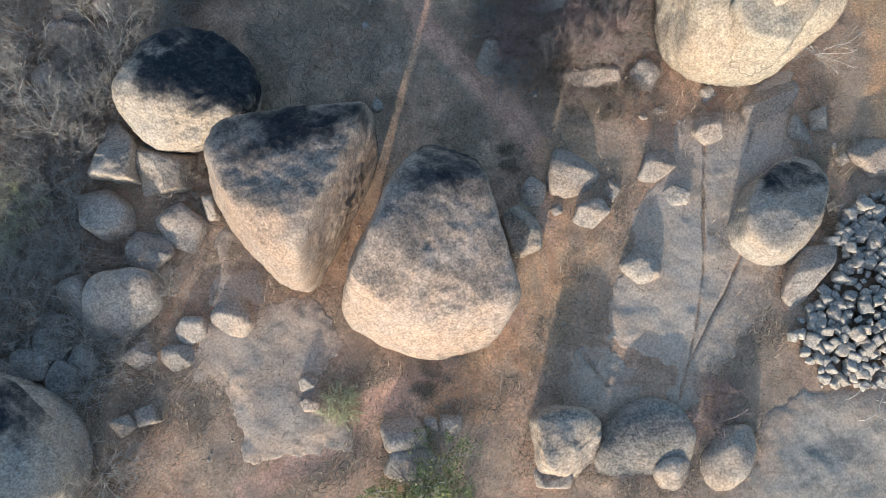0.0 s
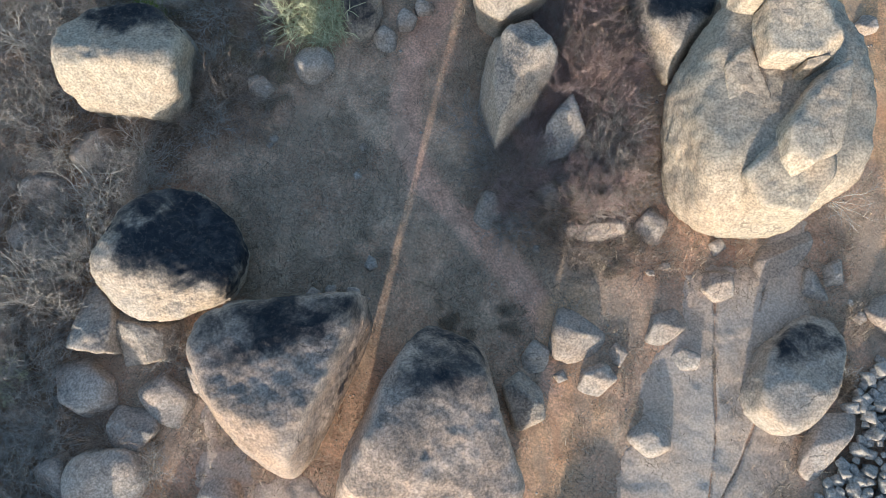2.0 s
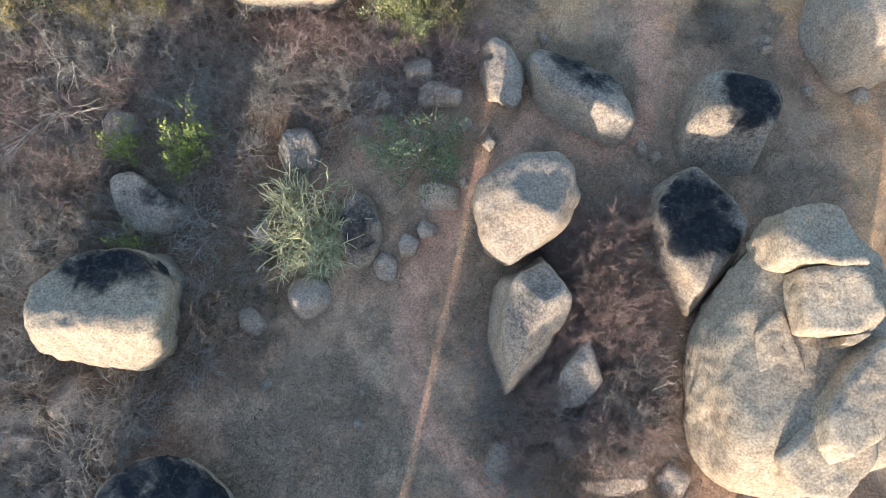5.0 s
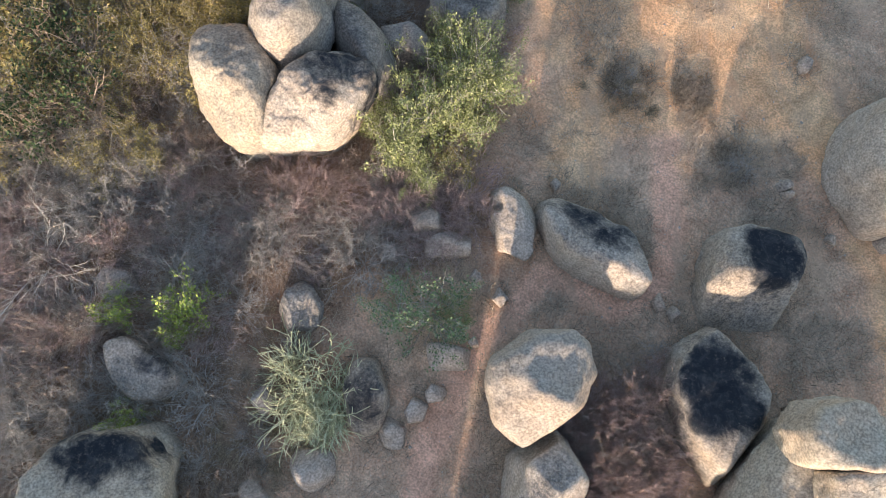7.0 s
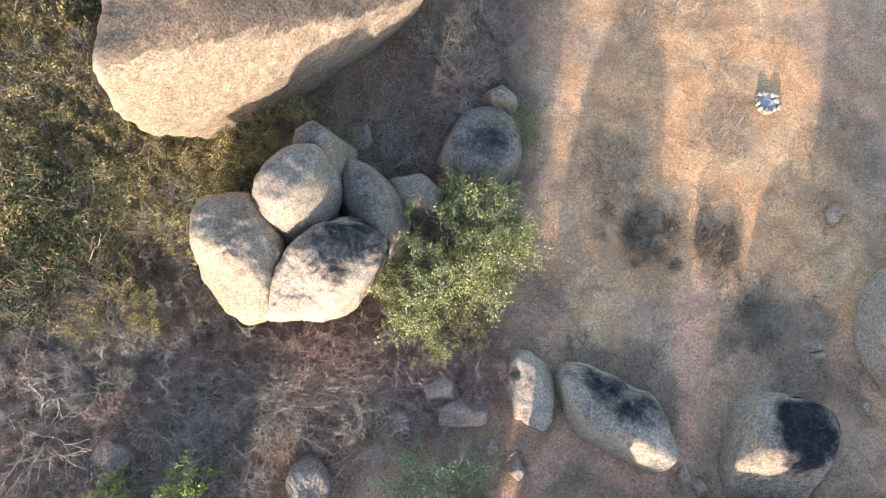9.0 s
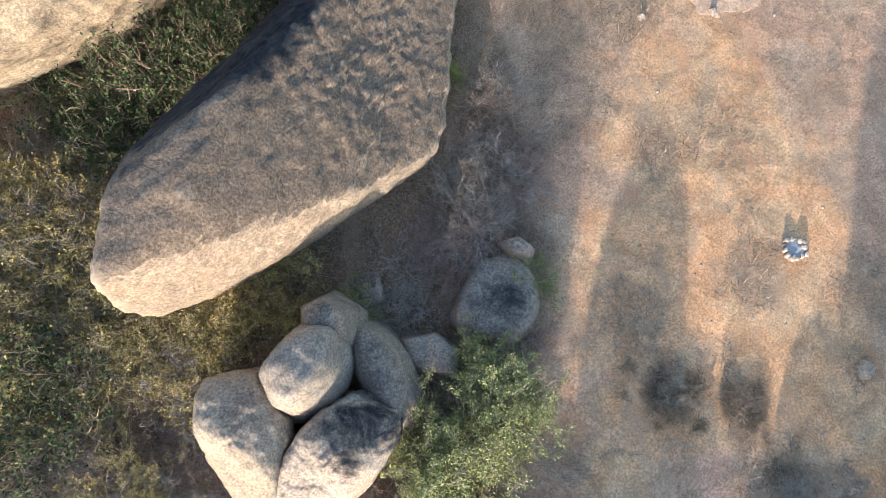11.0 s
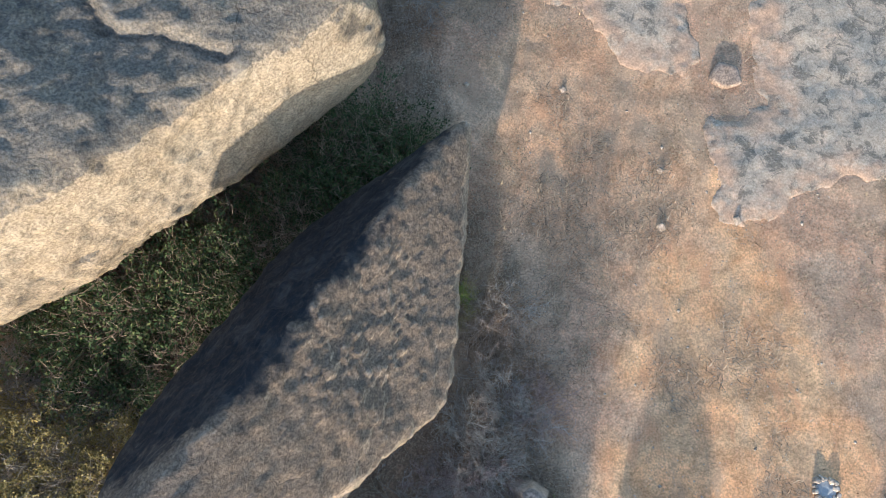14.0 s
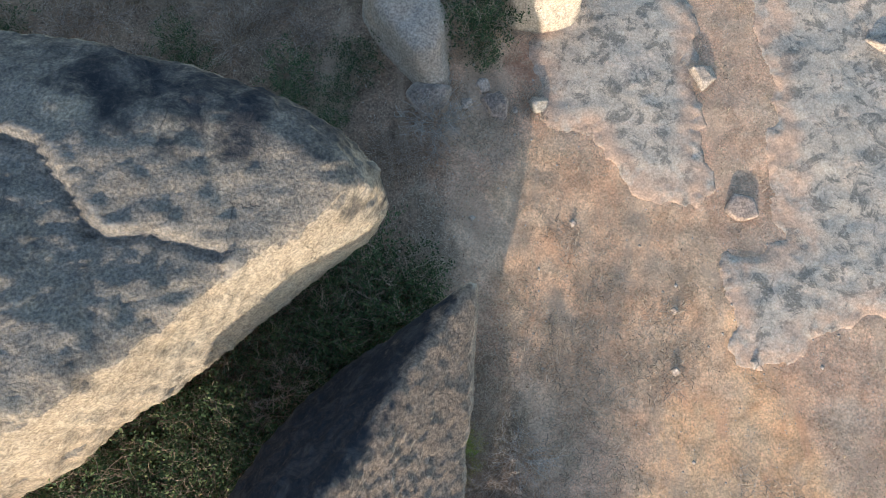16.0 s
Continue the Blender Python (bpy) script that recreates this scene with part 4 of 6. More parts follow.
boulder('stone', 'small grey stone on the rock sheet', stone_granite, -4.03, 0.88, 0.28, [(132, 0.24, 8), (-159, 0.27, 14), (-90, 0.24, 22), (-20, 0.26, 4), (60, 0.25, 4)], tops=[(-110, 68, 0.26), (45, 55, 0.3)], sharp=17, detail=4, soft=1)
boulder('stone', 'small tan stone beside a pale shrub', stone_granite, -3.92, 0.24, 0.28, [(121, 0.25, 8), (-154, 0.28, 14), (-90, 0.22, 0), (-19, 0.29, 4), (62, 0.24, 30)], tops=[(-80, 74, 0.27), (-171, 65, 0.3)], sharp=15, detail=4, soft=1)
boulder('stone', 'pale squared stone block', stone_granite, -9.44, -0.36, 0.30, [(117, 0.26, 4), (-134, 0.28, 30), (-55, 0.28, 14), (41, 0.30, 4)], tops=[(-95, 62, 0.29), (56, 65, 0.34)], sharp=13, detail=4, soft=1)
boulder('stone', 'pale squared stone block', stone_granite, -8.78, -0.10, 0.30, [(107, 0.29, 8), (-160, 0.35, 14), (-75, 0.27, 4), (30, 0.33, 14)], tops=[(110, 68, 0.26), (-175, 55, 0.33)], sharp=20, detail=4, soft=1)
boulder('stone', 'rounded grey-pink stone beside the path', stone_granite, -1.17, -0.59, 0.45, [(151, 0.67, 22), (-162, 0.60, 0), (-85, 0.57, 22), (-52, 0.58, 30), (20, 0.65, 4), (88, 0.53, 0)], tops=[(110, 62, 0.43), (95, 45, 0.45)], sharp=18, detail=4, facets=2, soft=5)
boulder('stone', 'rounded grey-pink stone behind a green shrub', stone_granite, -0.89, -1.49, 0.45, [(162, 0.72, 14), (-109, 0.56, 0), (-50, 0.64, 30), (24, 0.73, 8), (90, 0.53, 0)], tops=[(-95, 68, 0.39), (57, 55, 0.48)], sharp=16, detail=4, facets=2, soft=5)
boulder('stone', 'small grey stone block', stone_granite, 0.21, -0.42, 0.30, [(151, 0.37, 14), (-148, 0.32, 30), (-73, 0.34, 8), (6, 0.33, 30), (82, 0.33, 30)], tops=[(-150, 55, 0.28), (-66, 45, 0.33)], sharp=14, detail=4, soft=1)
boulder('stone', 'small grey stone block', stone_granite, -0.36, -0.30, 0.25, [(158, 0.22, 8), (-104, 0.18, 30), (8, 0.20, 4), (80, 0.21, 22)], tops=[(-95, 74, 0.24), (-166, 45, 0.28)], sharp=21, detail=4, soft=1)
boulder('boulder', 'rounded granite boulder casting a long shadow', tan_granite, 3.65, -0.78, 0.85, [(111, 1.06, 14), (-171, 0.93, 14), (-106, 1.04, 22), (-76, 1.02, 22), (-15, 1.00, 14), (28, 1.03, 8), (88, 0.94, 14)], tops=[(-40, 68, 0.8), (-46, 45, 0.95)], sharp=19, detail=5, facets=3, soft=10)
boulder('stone', 'small rounded boulder on a low rock dome', stone_granite, 6.71, -1.70, 0.42, [(130, 0.50, 8), (-159, 0.55, 0), (-103, 0.48, 22), (-55, 0.48, 4), (17, 0.57, 30), (82, 0.46, 8)], tops=[(-95, 62, 0.39), (-25, 45, 0.43)], sharp=17, detail=4, facets=2, soft=5)
boulder('stone', 'rounded granite boulder beside a dead bush', stone_granite, 8.42, -1.24, 0.72, [(144, 0.54, 22), (-160, 0.85, 22), (-83, 0.79, 30), (-31, 0.55, 0), (10, 0.76, 22), (98, 0.80, 4)], tops=[(-150, 62, 0.67), (11, 65, 0.74)], sharp=15, detail=4, facets=2, soft=5)
boulder('stone', 'flat granite slab fragment', stone_granite, 3.24, -1.89, 0.25, [(81, 0.25, 14), (-167, 0.45, 30), (-92, 0.27, 0), (-14, 0.51, 4)], tops=[(110, 62, 0.24), (113, 65, 0.28)], sharp=13, detail=4, soft=1)
boulder('stone', 'low rounded rock dome streaked grey', shade_granite, 5.94, -1.22, 0.5, [(143, 1.26, 30), (-173, 1.46, 8), (-90, 1.53, 30), (-55, 1.27, 22), (-8, 1.39, 0), (34, 1.62, 0), (105, 1.43, 30)], tops=[(-80, 68, 0.31), (-83, 55, 0.38)], sharp=12, detail=5, facets=1, soft=16)
boulder('boulder', 'granite stone leaning near a huge boulder', tan_granite, 2.42, 5.48, 0.80, [(122, 0.79, 8), (-165, 0.48, 0), (-65, 0.67, 14), (11, 0.60, 4), (48, 0.56, 30)], tops=[(-150, 68, 0.71), (-41, 55, 0.84)], sharp=18, detail=5, facets=2, soft=8)
boulder('stone', 'small grey granite stone', stone_granite, 2.87, 6.81, 0.32, [(143, 0.40, 0), (-171, 0.38, 22), (-86, 0.43, 14), (-11, 0.37, 0), (57, 0.43, 22)], tops=[(-80, 55, 0.29), (-11, 65, 0.35)], sharp=16, detail=4, soft=1)
boulder('stone', 'angular granite boulder with a split top', stone_granite, 4.14, 7.49, 0.55, [(163, 0.78, 0), (-176, 0.84, 14), (-108, 0.91, 0), (-76, 0.85, 8), (-16, 0.85, 4), (41, 0.83, 30), (117, 0.91, 22)], tops=[(-60, 55, 0.51), (57, 45, 0.57)], sharp=14, detail=4, soft=1)
boulder('stone', 'small angular granite stone', stone_granite, 4.64, 6.11, 0.36, [(167, 0.47, 14), (-90, 0.46, 8), (-47, 0.39, 4), (35, 0.57, 8), (109, 0.41, 22)], tops=[(-110, 55, 0.31), (-93, 65, 0.41)], sharp=21, detail=4, soft=1)
boulder('stone', 'small grey granite stone', stone_granite, 5.31, 6.91, 0.22, [(133, 0.28, 4), (-133, 0.25, 0), (-32, 0.28, 8), (42, 0.27, 30)], tops=[(-80, 74, 0.19), (-160, 45, 0.22)], sharp=19, detail=4, soft=1)
boulder('stone', 'small tan granite stone', stone_granite, 3.59, 6.25, 0.15, [(122, 0.14, 22), (-147, 0.16, 8), (-69, 0.14, 14), (26, 0.15, 30)], tops=[(-80, 74, 0.14), (28, 55, 0.17)], sharp=17, detail=4, soft=1)
boulder('stone', 'angular tan granite stone', stone_granite, 6.86, 7.72, 0.36, [(162, 0.49, 14), (-113, 0.63, 22), (-53, 0.40, 0), (35, 0.62, 0), (106, 0.47, 8)], tops=[(-80, 68, 0.32), (54, 65, 0.34)], sharp=15, detail=4, soft=1)
boulder('stone', 'small tan granite stone', stone_granite, 7.38, 6.73, 0.24, [(130, 0.36, 22), (-138, 0.40, 0), (-86, 0.30, 22), (-24, 0.44, 4), (68, 0.31, 8)], tops=[(-150, 62, 0.21), (-92, 65, 0.25)], sharp=13, detail=4, soft=1)
boulder('stone', 'pale squarish granite stone on the rock sheet', stone_granite, 8.60, 8.95, 0.36, [(162, 0.44, 30), (-139, 0.49, 0), (-66, 0.43, 8), (0, 0.43, 8), (90, 0.44, 22)], tops=[(-80, 62, 0.31), (103, 65, 0.38)], sharp=20, detail=4, soft=1)
boulder('stone', 'rounded stone with a long shadow on the rock sheet', stone_granite, 6.21, 4.40, 0.45, [(130, 0.47, 30), (-136, 0.45, 22), (-68, 0.43, 22), (-10, 0.53, 14), (75, 0.41, 30)], tops=[(-150, 68, 0.43), (31, 55, 0.51)], sharp=18, detail=4, facets=2, soft=5)
boulder('stone', 'long narrow granite block beside the rubble heap', stone_granite, 11.25, 4.15, 0.40, [(167, 0.66, 4), (-134, 1.41, 0), (-41, 0.40, 4), (-24, 0.62, 0), (90, 0.96, 0), (146, 0.47, 22)], tops=[(-95, 74, 0.35), (114, 65, 0.44)], sharp=16, detail=4, soft=1)
boulder('stone', 'long rounded stone among dry grass', stone_granite, 4.88, 10.88, 0.36, [(128, 0.72, 22), (-169, 0.98, 14), (-99, 0.50, 30), (-84, 0.45, 22), (0, 0.94, 30), (88, 0.44, 0)], tops=[(-95, 55, 0.31), (100, 45, 0.37)], sharp=14, detail=4, facets=2, soft=5)
boulder('stone', 'angular pale granite stone', stone_granite, 6.62, 10.84, 0.40, [(136, 0.45, 4), (-169, 0.46, 30), (-107, 0.53, 4), (-29, 0.42, 14), (47, 0.49, 30)], tops=[(-150, 62, 0.38), (-83, 55, 0.46)], sharp=21, detail=4, soft=1)
boulder('stone', 'upright granite stone on shaded soil', stone_granite, 1.56, 11.49, 0.40, [(163, 0.33, 22), (-140, 0.50, 30), (-55, 0.44, 30), (3, 0.36, 8), (72, 0.52, 8)], tops=[(-95, 74, 0.37), (-103, 55, 0.41)], sharp=19, detail=4, soft=1)
boulder('stone', 'grey granite stone in dry grass', stone_granite, 3.62, 11.99, 0.35, [(137, 0.51, 22), (-150, 0.46, 22), (-90, 0.59, 0), (-9, 0.45, 4), (48, 0.51, 8)], tops=[(-60, 55, 0.32), (5, 45, 0.36)], sharp=17, detail=4, soft=1)
boulder('stone', 'small grey granite stone', stone_granite, 8.67, 10.22, 0.20, [(119, 0.21, 0), (-155, 0.22, 22), (-56, 0.20, 4), (40, 0.22, 8)], tops=[(-80, 74, 0.19), (-29, 55, 0.22)], sharp=15, detail=4, soft=1)
boulder('stone', 'squared pale stone block', stone_granite, 12.15, 9.31, 0.35, [(178, 0.28, 14), (-83, 0.33, 30), (-3, 0.27, 30), (112, 0.30, 22)], tops=[(110, 68, 0.33), (-179, 55, 0.35)], sharp=13, detail=4, soft=1)
boulder('stone', 'rough granite boulder at the edge of the track', stone_granite, 13.74, 8.03, 0.45, [(133, 0.65, 8), (-140, 0.58, 0), (-83, 0.64, 22), (3, 0.60, 14), (82, 0.61, 0)], tops=[(-60, 68, 0.43), (117, 55, 0.49)], sharp=20, detail=4, soft=1)
boulder('stone', 'flat grey slab of bare granite', stone_granite, 11.53, 8.76, 0.22, [(169, 0.41, 4), (-90, 0.69, 0), (-4, 0.42, 14), (90, 0.76, 22)], tops=[(-110, 55, 0.19), (26, 55, 0.25)], sharp=18, detail=4, soft=1)
boulder('stone', 'flat cracked slab of bare granite', stone_granite, 10.62, 9.92, 0.20, [(157, 0.72, 8), (-179, 0.89, 22), (-37, 0.68, 0), (-33, 0.69, 8), (2, 1.05, 8), (99, 1.38, 0)], tops=[(-60, 74, 0.18), (107, 65, 0.21)], sharp=16, detail=4, soft=1)
boulder('stone', 'small grey stone in the clearing', stone_granite, -5.82, 15.76, 0.40, [(146, 0.44, 14), (-169, 0.35, 14), (-116, 0.34, 22), (-40, 0.46, 8), (42, 0.28, 8)], tops=[(-60, 62, 0.36), (92, 45, 0.39)], sharp=14, detail=4, soft=1)
boulder('stone', 'pale rounded stone below a spiky shrub', stone_granite, -4.08, 16.47, 0.60, [(145, 0.56, 30), (-158, 0.56, 4), (-108, 0.59, 22), (-55, 0.56, 22), (3, 0.55, 30), (78, 0.54, 0)], tops=[(110, 62, 0.57), (112, 65, 0.62)], sharp=21, detail=4, facets=2, soft=5)
boulder('boulder', 'egg-shaped dark-topped granite boulder', dark_granite, -2.49, 18.46, 0.90, [(161, 0.69, 8), (-176, 0.60, 14), (-123, 1.01, 14), (-56, 0.98, 22), (-2, 0.62, 4), (20, 0.66, 8), (99, 1.12, 4)], tops=[(-150, 68, 0.87), (-91, 55, 0.97)], sharp=19, detail=5, facets=2, soft=16, caps=[(-2.5, 18.6, 0.6, 1.0, 10, 0.7)])
boulder('stone', 'small rounded grey stone', stone_granite, -1.71, 17.35, 0.45, [(142, 0.40, 30), (-165, 0.33, 22), (-91, 0.38, 22), (-11, 0.35, 4), (57, 0.34, 14)], tops=[(-40, 62, 0.42), (-113, 45, 0.51)], sharp=17, detail=4, facets=2, soft=5)
boulder('stone', 'small stone beside the footpath', stone_granite, -1.04, 18.00, 0.40, [(148, 0.29, 4), (-161, 0.33, 8), (-83, 0.32, 8), (-19, 0.31, 4), (57, 0.32, 14)], tops=[(-40, 74, 0.38), (-37, 55, 0.4)], sharp=15, detail=4, soft=1)
boulder('stone', 'small stone beside the footpath', stone_granite, -0.47, 18.49, 0.35, [(143, 0.26, 8), (-160, 0.29, 0), (-82, 0.23, 4), (-28, 0.28, 14), (69, 0.24, 8)], tops=[(-80, 62, 0.33), (29, 45, 0.36)], sharp=13, detail=4, soft=1)
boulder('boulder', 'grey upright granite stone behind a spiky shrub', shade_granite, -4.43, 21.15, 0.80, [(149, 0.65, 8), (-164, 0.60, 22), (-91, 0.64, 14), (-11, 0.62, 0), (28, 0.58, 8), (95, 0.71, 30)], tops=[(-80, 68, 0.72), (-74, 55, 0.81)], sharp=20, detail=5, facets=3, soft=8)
boulder('stone', 'small stone at the foot of a spiky shrub', stone_granite, -5.54, 18.41, 0.50, [(133, 0.34, 22), (-144, 0.29, 4), (-52, 0.36, 0), (27, 0.28, 14)], tops=[(-80, 74, 0.48), (31, 55, 0.49)], sharp=18, detail=4, soft=1)
boulder('stone', 'angular granite stone among dry brambles', stone_granite, -11.03, 13.52, 0.70, [(157, 0.77, 30), (-155, 0.70, 4), (-88, 0.63, 22), (-16, 0.75, 30), (29, 0.70, 30), (101, 0.65, 22)], tops=[(-40, 62, 0.62), (137, 45, 0.74)], sharp=16, detail=4, soft=1)
boulder('stone', 'grey granite stone among dry brambles', stone_granite, -12.58, 12.26, 0.50, [(150, 0.60, 30), (-153, 0.62, 22), (-85, 0.45, 4), (-19, 0.63, 14), (74, 0.45, 14)], tops=[(-95, 74, 0.45), (-67, 55, 0.57)], sharp=14, detail=4, soft=1)
boulder('stone', 'granite stone beneath a green shrub', stone_granite, -0.12, 19.62, 0.50, [(148, 0.57, 30), (-141, 0.53, 14), (-91, 0.35, 22), (-12, 0.61, 30), (77, 0.34, 8)], tops=[(-80, 62, 0.44), (-171, 45, 0.49)], sharp=21, detail=4, soft=1)
boulder('stone', 'small stone on the footpath', stone_granite, 0.74, 19.99, 0.25, [(126, 0.13, 0), (-159, 0.14, 0), (-72, 0.13, 22), (24, 0.12, 0)], tops=[(-40, 55, 0.23), (-133, 65, 0.27)], sharp=19, detail=4, soft=1)
boulder('stone', 'small grey stone beside the footpath', stone_granite, 1.61, 21.31, 0.30, [(147, 0.19, 22), (-133, 0.19, 0), (-47, 0.20, 0), (37, 0.18, 22)], tops=[(-60, 62, 0.29), (3, 65, 0.33)], sharp=17, detail=4, soft=1)
boulder('stone', 'small grey granite stone', stone_granite, 0.86, 21.99, 0.25, [(142, 0.14, 14), (-150, 0.14, 22), (-58, 0.15, 22), (28, 0.13, 30)], tops=[(-110, 74, 0.23), (85, 65, 0.28)], sharp=15, detail=4, soft=1)
boulder('stone', 'flat stone under a diamond-shaped boulder', stone_granite, 6.96, 16.64, 0.35, [(176, 0.45, 22), (-98, 0.20, 8), (-37, 0.44, 22), (77, 0.19, 8)], tops=[(-60, 68, 0.3), (115, 55, 0.36)], sharp=13, detail=4, soft=1)
boulder('stone', 'grey stone beside a diamond-shaped boulder', stone_granite, 6.25, 17.55, 0.60, [(136, 0.38, 8), (-157, 0.26, 14), (-50, 0.41, 4), (18, 0.24, 14)], tops=[(-125, 74, 0.58), (-49, 55, 0.57)], sharp=20, detail=4, soft=1)
boulder('stone', 'pale stone on the dirt track', stone_granite, 13.74, 22.82, 0.40, [(149, 0.30, 30), (-150, 0.37, 14), (-82, 0.35, 22), (-12, 0.30, 8), (75, 0.37, 30)], tops=[(-40, 62, 0.37), (35, 45, 0.4)], sharp=18, detail=4, soft=1)
boulder('boulder', 'granite rock with a weathered hollow', tan_granite, 2.08, 23.65, 0.80, [(172, 0.74, 8), (-161, 0.65, 14), (-116, 0.95, 0), (-13, 0.76, 4), (24, 0.66, 30), (88, 1.12, 14)], tops=[(-80, 74, 0.78), (-171, 65, 0.87)], sharp=16, detail=5, pits=[(1.62, 24.15, 0.2, 0.4)])
boulder('stone', 'angular granite rock with a sunlit corner', stone_granite, -0.65, 23.88, 0.70, [(134, 0.64, 30), (-167, 0.45, 4), (-92, 0.47, 14), (-2, 0.55, 14), (56, 0.41, 14)], tops=[(110, 68, 0.62), (114, 45, 0.68)], sharp=14, detail=4, soft=1)
boulder('stone', 'flat grey granite stone', stone_granite, 0.07, 22.98, 0.50, [(179, 0.71, 8), (-92, 0.33, 4), (-13, 0.72, 0), (70, 0.41, 30), (115, 0.46, 0)], tops=[(-110, 62, 0.48), (-113, 55, 0.52)], sharp=21, detail=4, soft=1)
boulder('stone', 'small grey stone among dry scrub', stone_granite, -1.79, 22.87, 0.35, [(155, 0.26, 22), (-147, 0.28, 22), (-85, 0.26, 4), (-12, 0.27, 30), (69, 0.25, 22)], tops=[(-110, 62, 0.33), (-39, 55, 0.38)], sharp=19, detail=4, soft=1)
boulder('stone', 'small stone beside the track', stone_granite, 6.46, 21.06, 0.30, [(135, 0.19, 4), (-150, 0.18, 14), (-71, 0.23, 30), (17, 0.15, 22)], tops=[(-125, 62, 0.27), (70, 55, 0.3)], sharp=17, detail=4, soft=1)
boulder('stone', 'small stone beside the track', stone_granite, 6.91, 20.68, 0.30, [(138, 0.17, 30), (-154, 0.17, 14), (-68, 0.17, 30), (30, 0.15, 0)], tops=[(-125, 55, 0.28), (152, 55, 0.32)], sharp=15, detail=4, soft=1)
boulder('stone', 'pair-forming stone on the bare ground', stone_granite, 10.82, 24.70, 0.35, [(116, 0.17, 8), (-160, 0.18, 30), (-71, 0.16, 8), (27, 0.16, 0)], tops=[(-95, 68, 0.33), (129, 45, 0.35)], sharp=13, detail=4, facets=2, soft=5)
boulder('stone', 'pair-forming stone on the bare ground', stone_granite, 10.85, 24.42, 0.30, [(101, 0.08, 8), (-157, 0.19, 4), (-82, 0.09, 14), (20, 0.18, 4)], tops=[(-80, 62, 0.27), (-113, 45, 0.32)], sharp=20, detail=4, facets=2, soft=5)
boulder('stone', 'pale stone on the dirt track', stone_granite, 12.03, 22.91, 0.30, [(147, 0.14, 14), (-125, 0.12, 0), (-21, 0.13, 30), (63, 0.13, 8)], tops=[(-125, 74, 0.29), (-43, 45, 0.3)], sharp=18, detail=4, soft=1)
boulder('stone', 'grey-green stone on the bare ground', stone_granite, 11.93, 28.77, 0.40, [(146, 0.18, 8), (-179, 0.20, 4), (-92, 0.25, 0), (-20, 0.17, 0), (45, 0.25, 8)], tops=[(-150, 62, 0.34), (-94, 55, 0.4)], sharp=16, detail=4, facets=2, soft=5)
boulder('stone', 'small grey stone at the edge of the track', stone_granite, 3.52, 24.91, 0.35, [(133, 0.15, 14), (-162, 0.13, 8), (-40, 0.13, 8), (35, 0.15, 14)], tops=[(-150, 62, 0.31), (66, 45, 0.38)], sharp=14, detail=4, soft=1)
boulder('stone', 'small pale stone with a long shadow', stone_granite, 8.69, 40.83, 0.12, [(118, 0.11, 30), (-157, 0.10, 14), (-56, 0.10, 30), (35, 0.10, 4)], tops=[(-110, 74, 0.11), (-36, 45, 0.12)], sharp=21, detail=4, soft=1)
boulder('stone', 'small pale stone with a long shadow', stone_granite, 6.40, 42.52, 0.12, [(124, 0.09, 8), (-150, 0.10, 22), (-56, 0.09, 8), (30, 0.10, 14)], tops=[(-150, 62, 0.11), (61, 45, 0.12)], sharp=19, detail=4, soft=1)
boulder('stone', 'small pale stone on the bare ground', stone_granite, 6.24, 40.69, 0.12, [(124, 0.08, 4), (-145, 0.10, 4), (-60, 0.09, 30), (40, 0.10, 0)], tops=[(-125, 68, 0.11), (-57, 55, 0.12)], sharp=17, detail=4, facets=2, soft=5)
boulder('stone', 'small pale stone on dry grass', stone_granite, 3.45, 45.36, 0.15, [(134, 0.11, 0), (-153, 0.10, 8), (-50, 0.10, 0), (32, 0.10, 22)], tops=[(-40, 55, 0.14), (137, 55, 0.16)], sharp=15, detail=4, soft=1)
boulder('stone', 'dark rock breaking through the soil', grey_granite, 8.84, 45.70, 0.16, [(145, 0.45, 4), (-133, 0.43, 8), (-73, 0.43, 4), (11, 0.45, 8), (78, 0.43, 22)], tops=[(-95, 86, 0.14)], sharp=13, detail=4, soft=1)

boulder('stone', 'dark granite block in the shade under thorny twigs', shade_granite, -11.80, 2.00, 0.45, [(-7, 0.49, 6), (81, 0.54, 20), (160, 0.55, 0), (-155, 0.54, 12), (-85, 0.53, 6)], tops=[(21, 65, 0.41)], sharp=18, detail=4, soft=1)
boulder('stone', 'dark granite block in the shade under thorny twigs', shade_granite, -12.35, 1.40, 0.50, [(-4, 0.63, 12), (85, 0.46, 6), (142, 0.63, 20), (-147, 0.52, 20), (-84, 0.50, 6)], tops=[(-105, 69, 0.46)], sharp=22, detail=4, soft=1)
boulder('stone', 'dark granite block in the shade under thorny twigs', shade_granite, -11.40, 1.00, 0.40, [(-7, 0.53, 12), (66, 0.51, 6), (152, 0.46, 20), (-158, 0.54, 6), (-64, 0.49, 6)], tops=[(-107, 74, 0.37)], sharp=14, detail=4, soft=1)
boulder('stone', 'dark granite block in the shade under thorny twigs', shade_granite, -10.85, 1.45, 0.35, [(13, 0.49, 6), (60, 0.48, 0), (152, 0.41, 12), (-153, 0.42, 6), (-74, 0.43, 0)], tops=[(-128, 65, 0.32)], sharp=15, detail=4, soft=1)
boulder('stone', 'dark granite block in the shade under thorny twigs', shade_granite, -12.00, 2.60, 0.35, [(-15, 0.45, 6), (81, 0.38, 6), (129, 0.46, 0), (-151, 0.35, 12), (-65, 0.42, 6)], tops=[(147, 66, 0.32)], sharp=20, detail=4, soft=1)
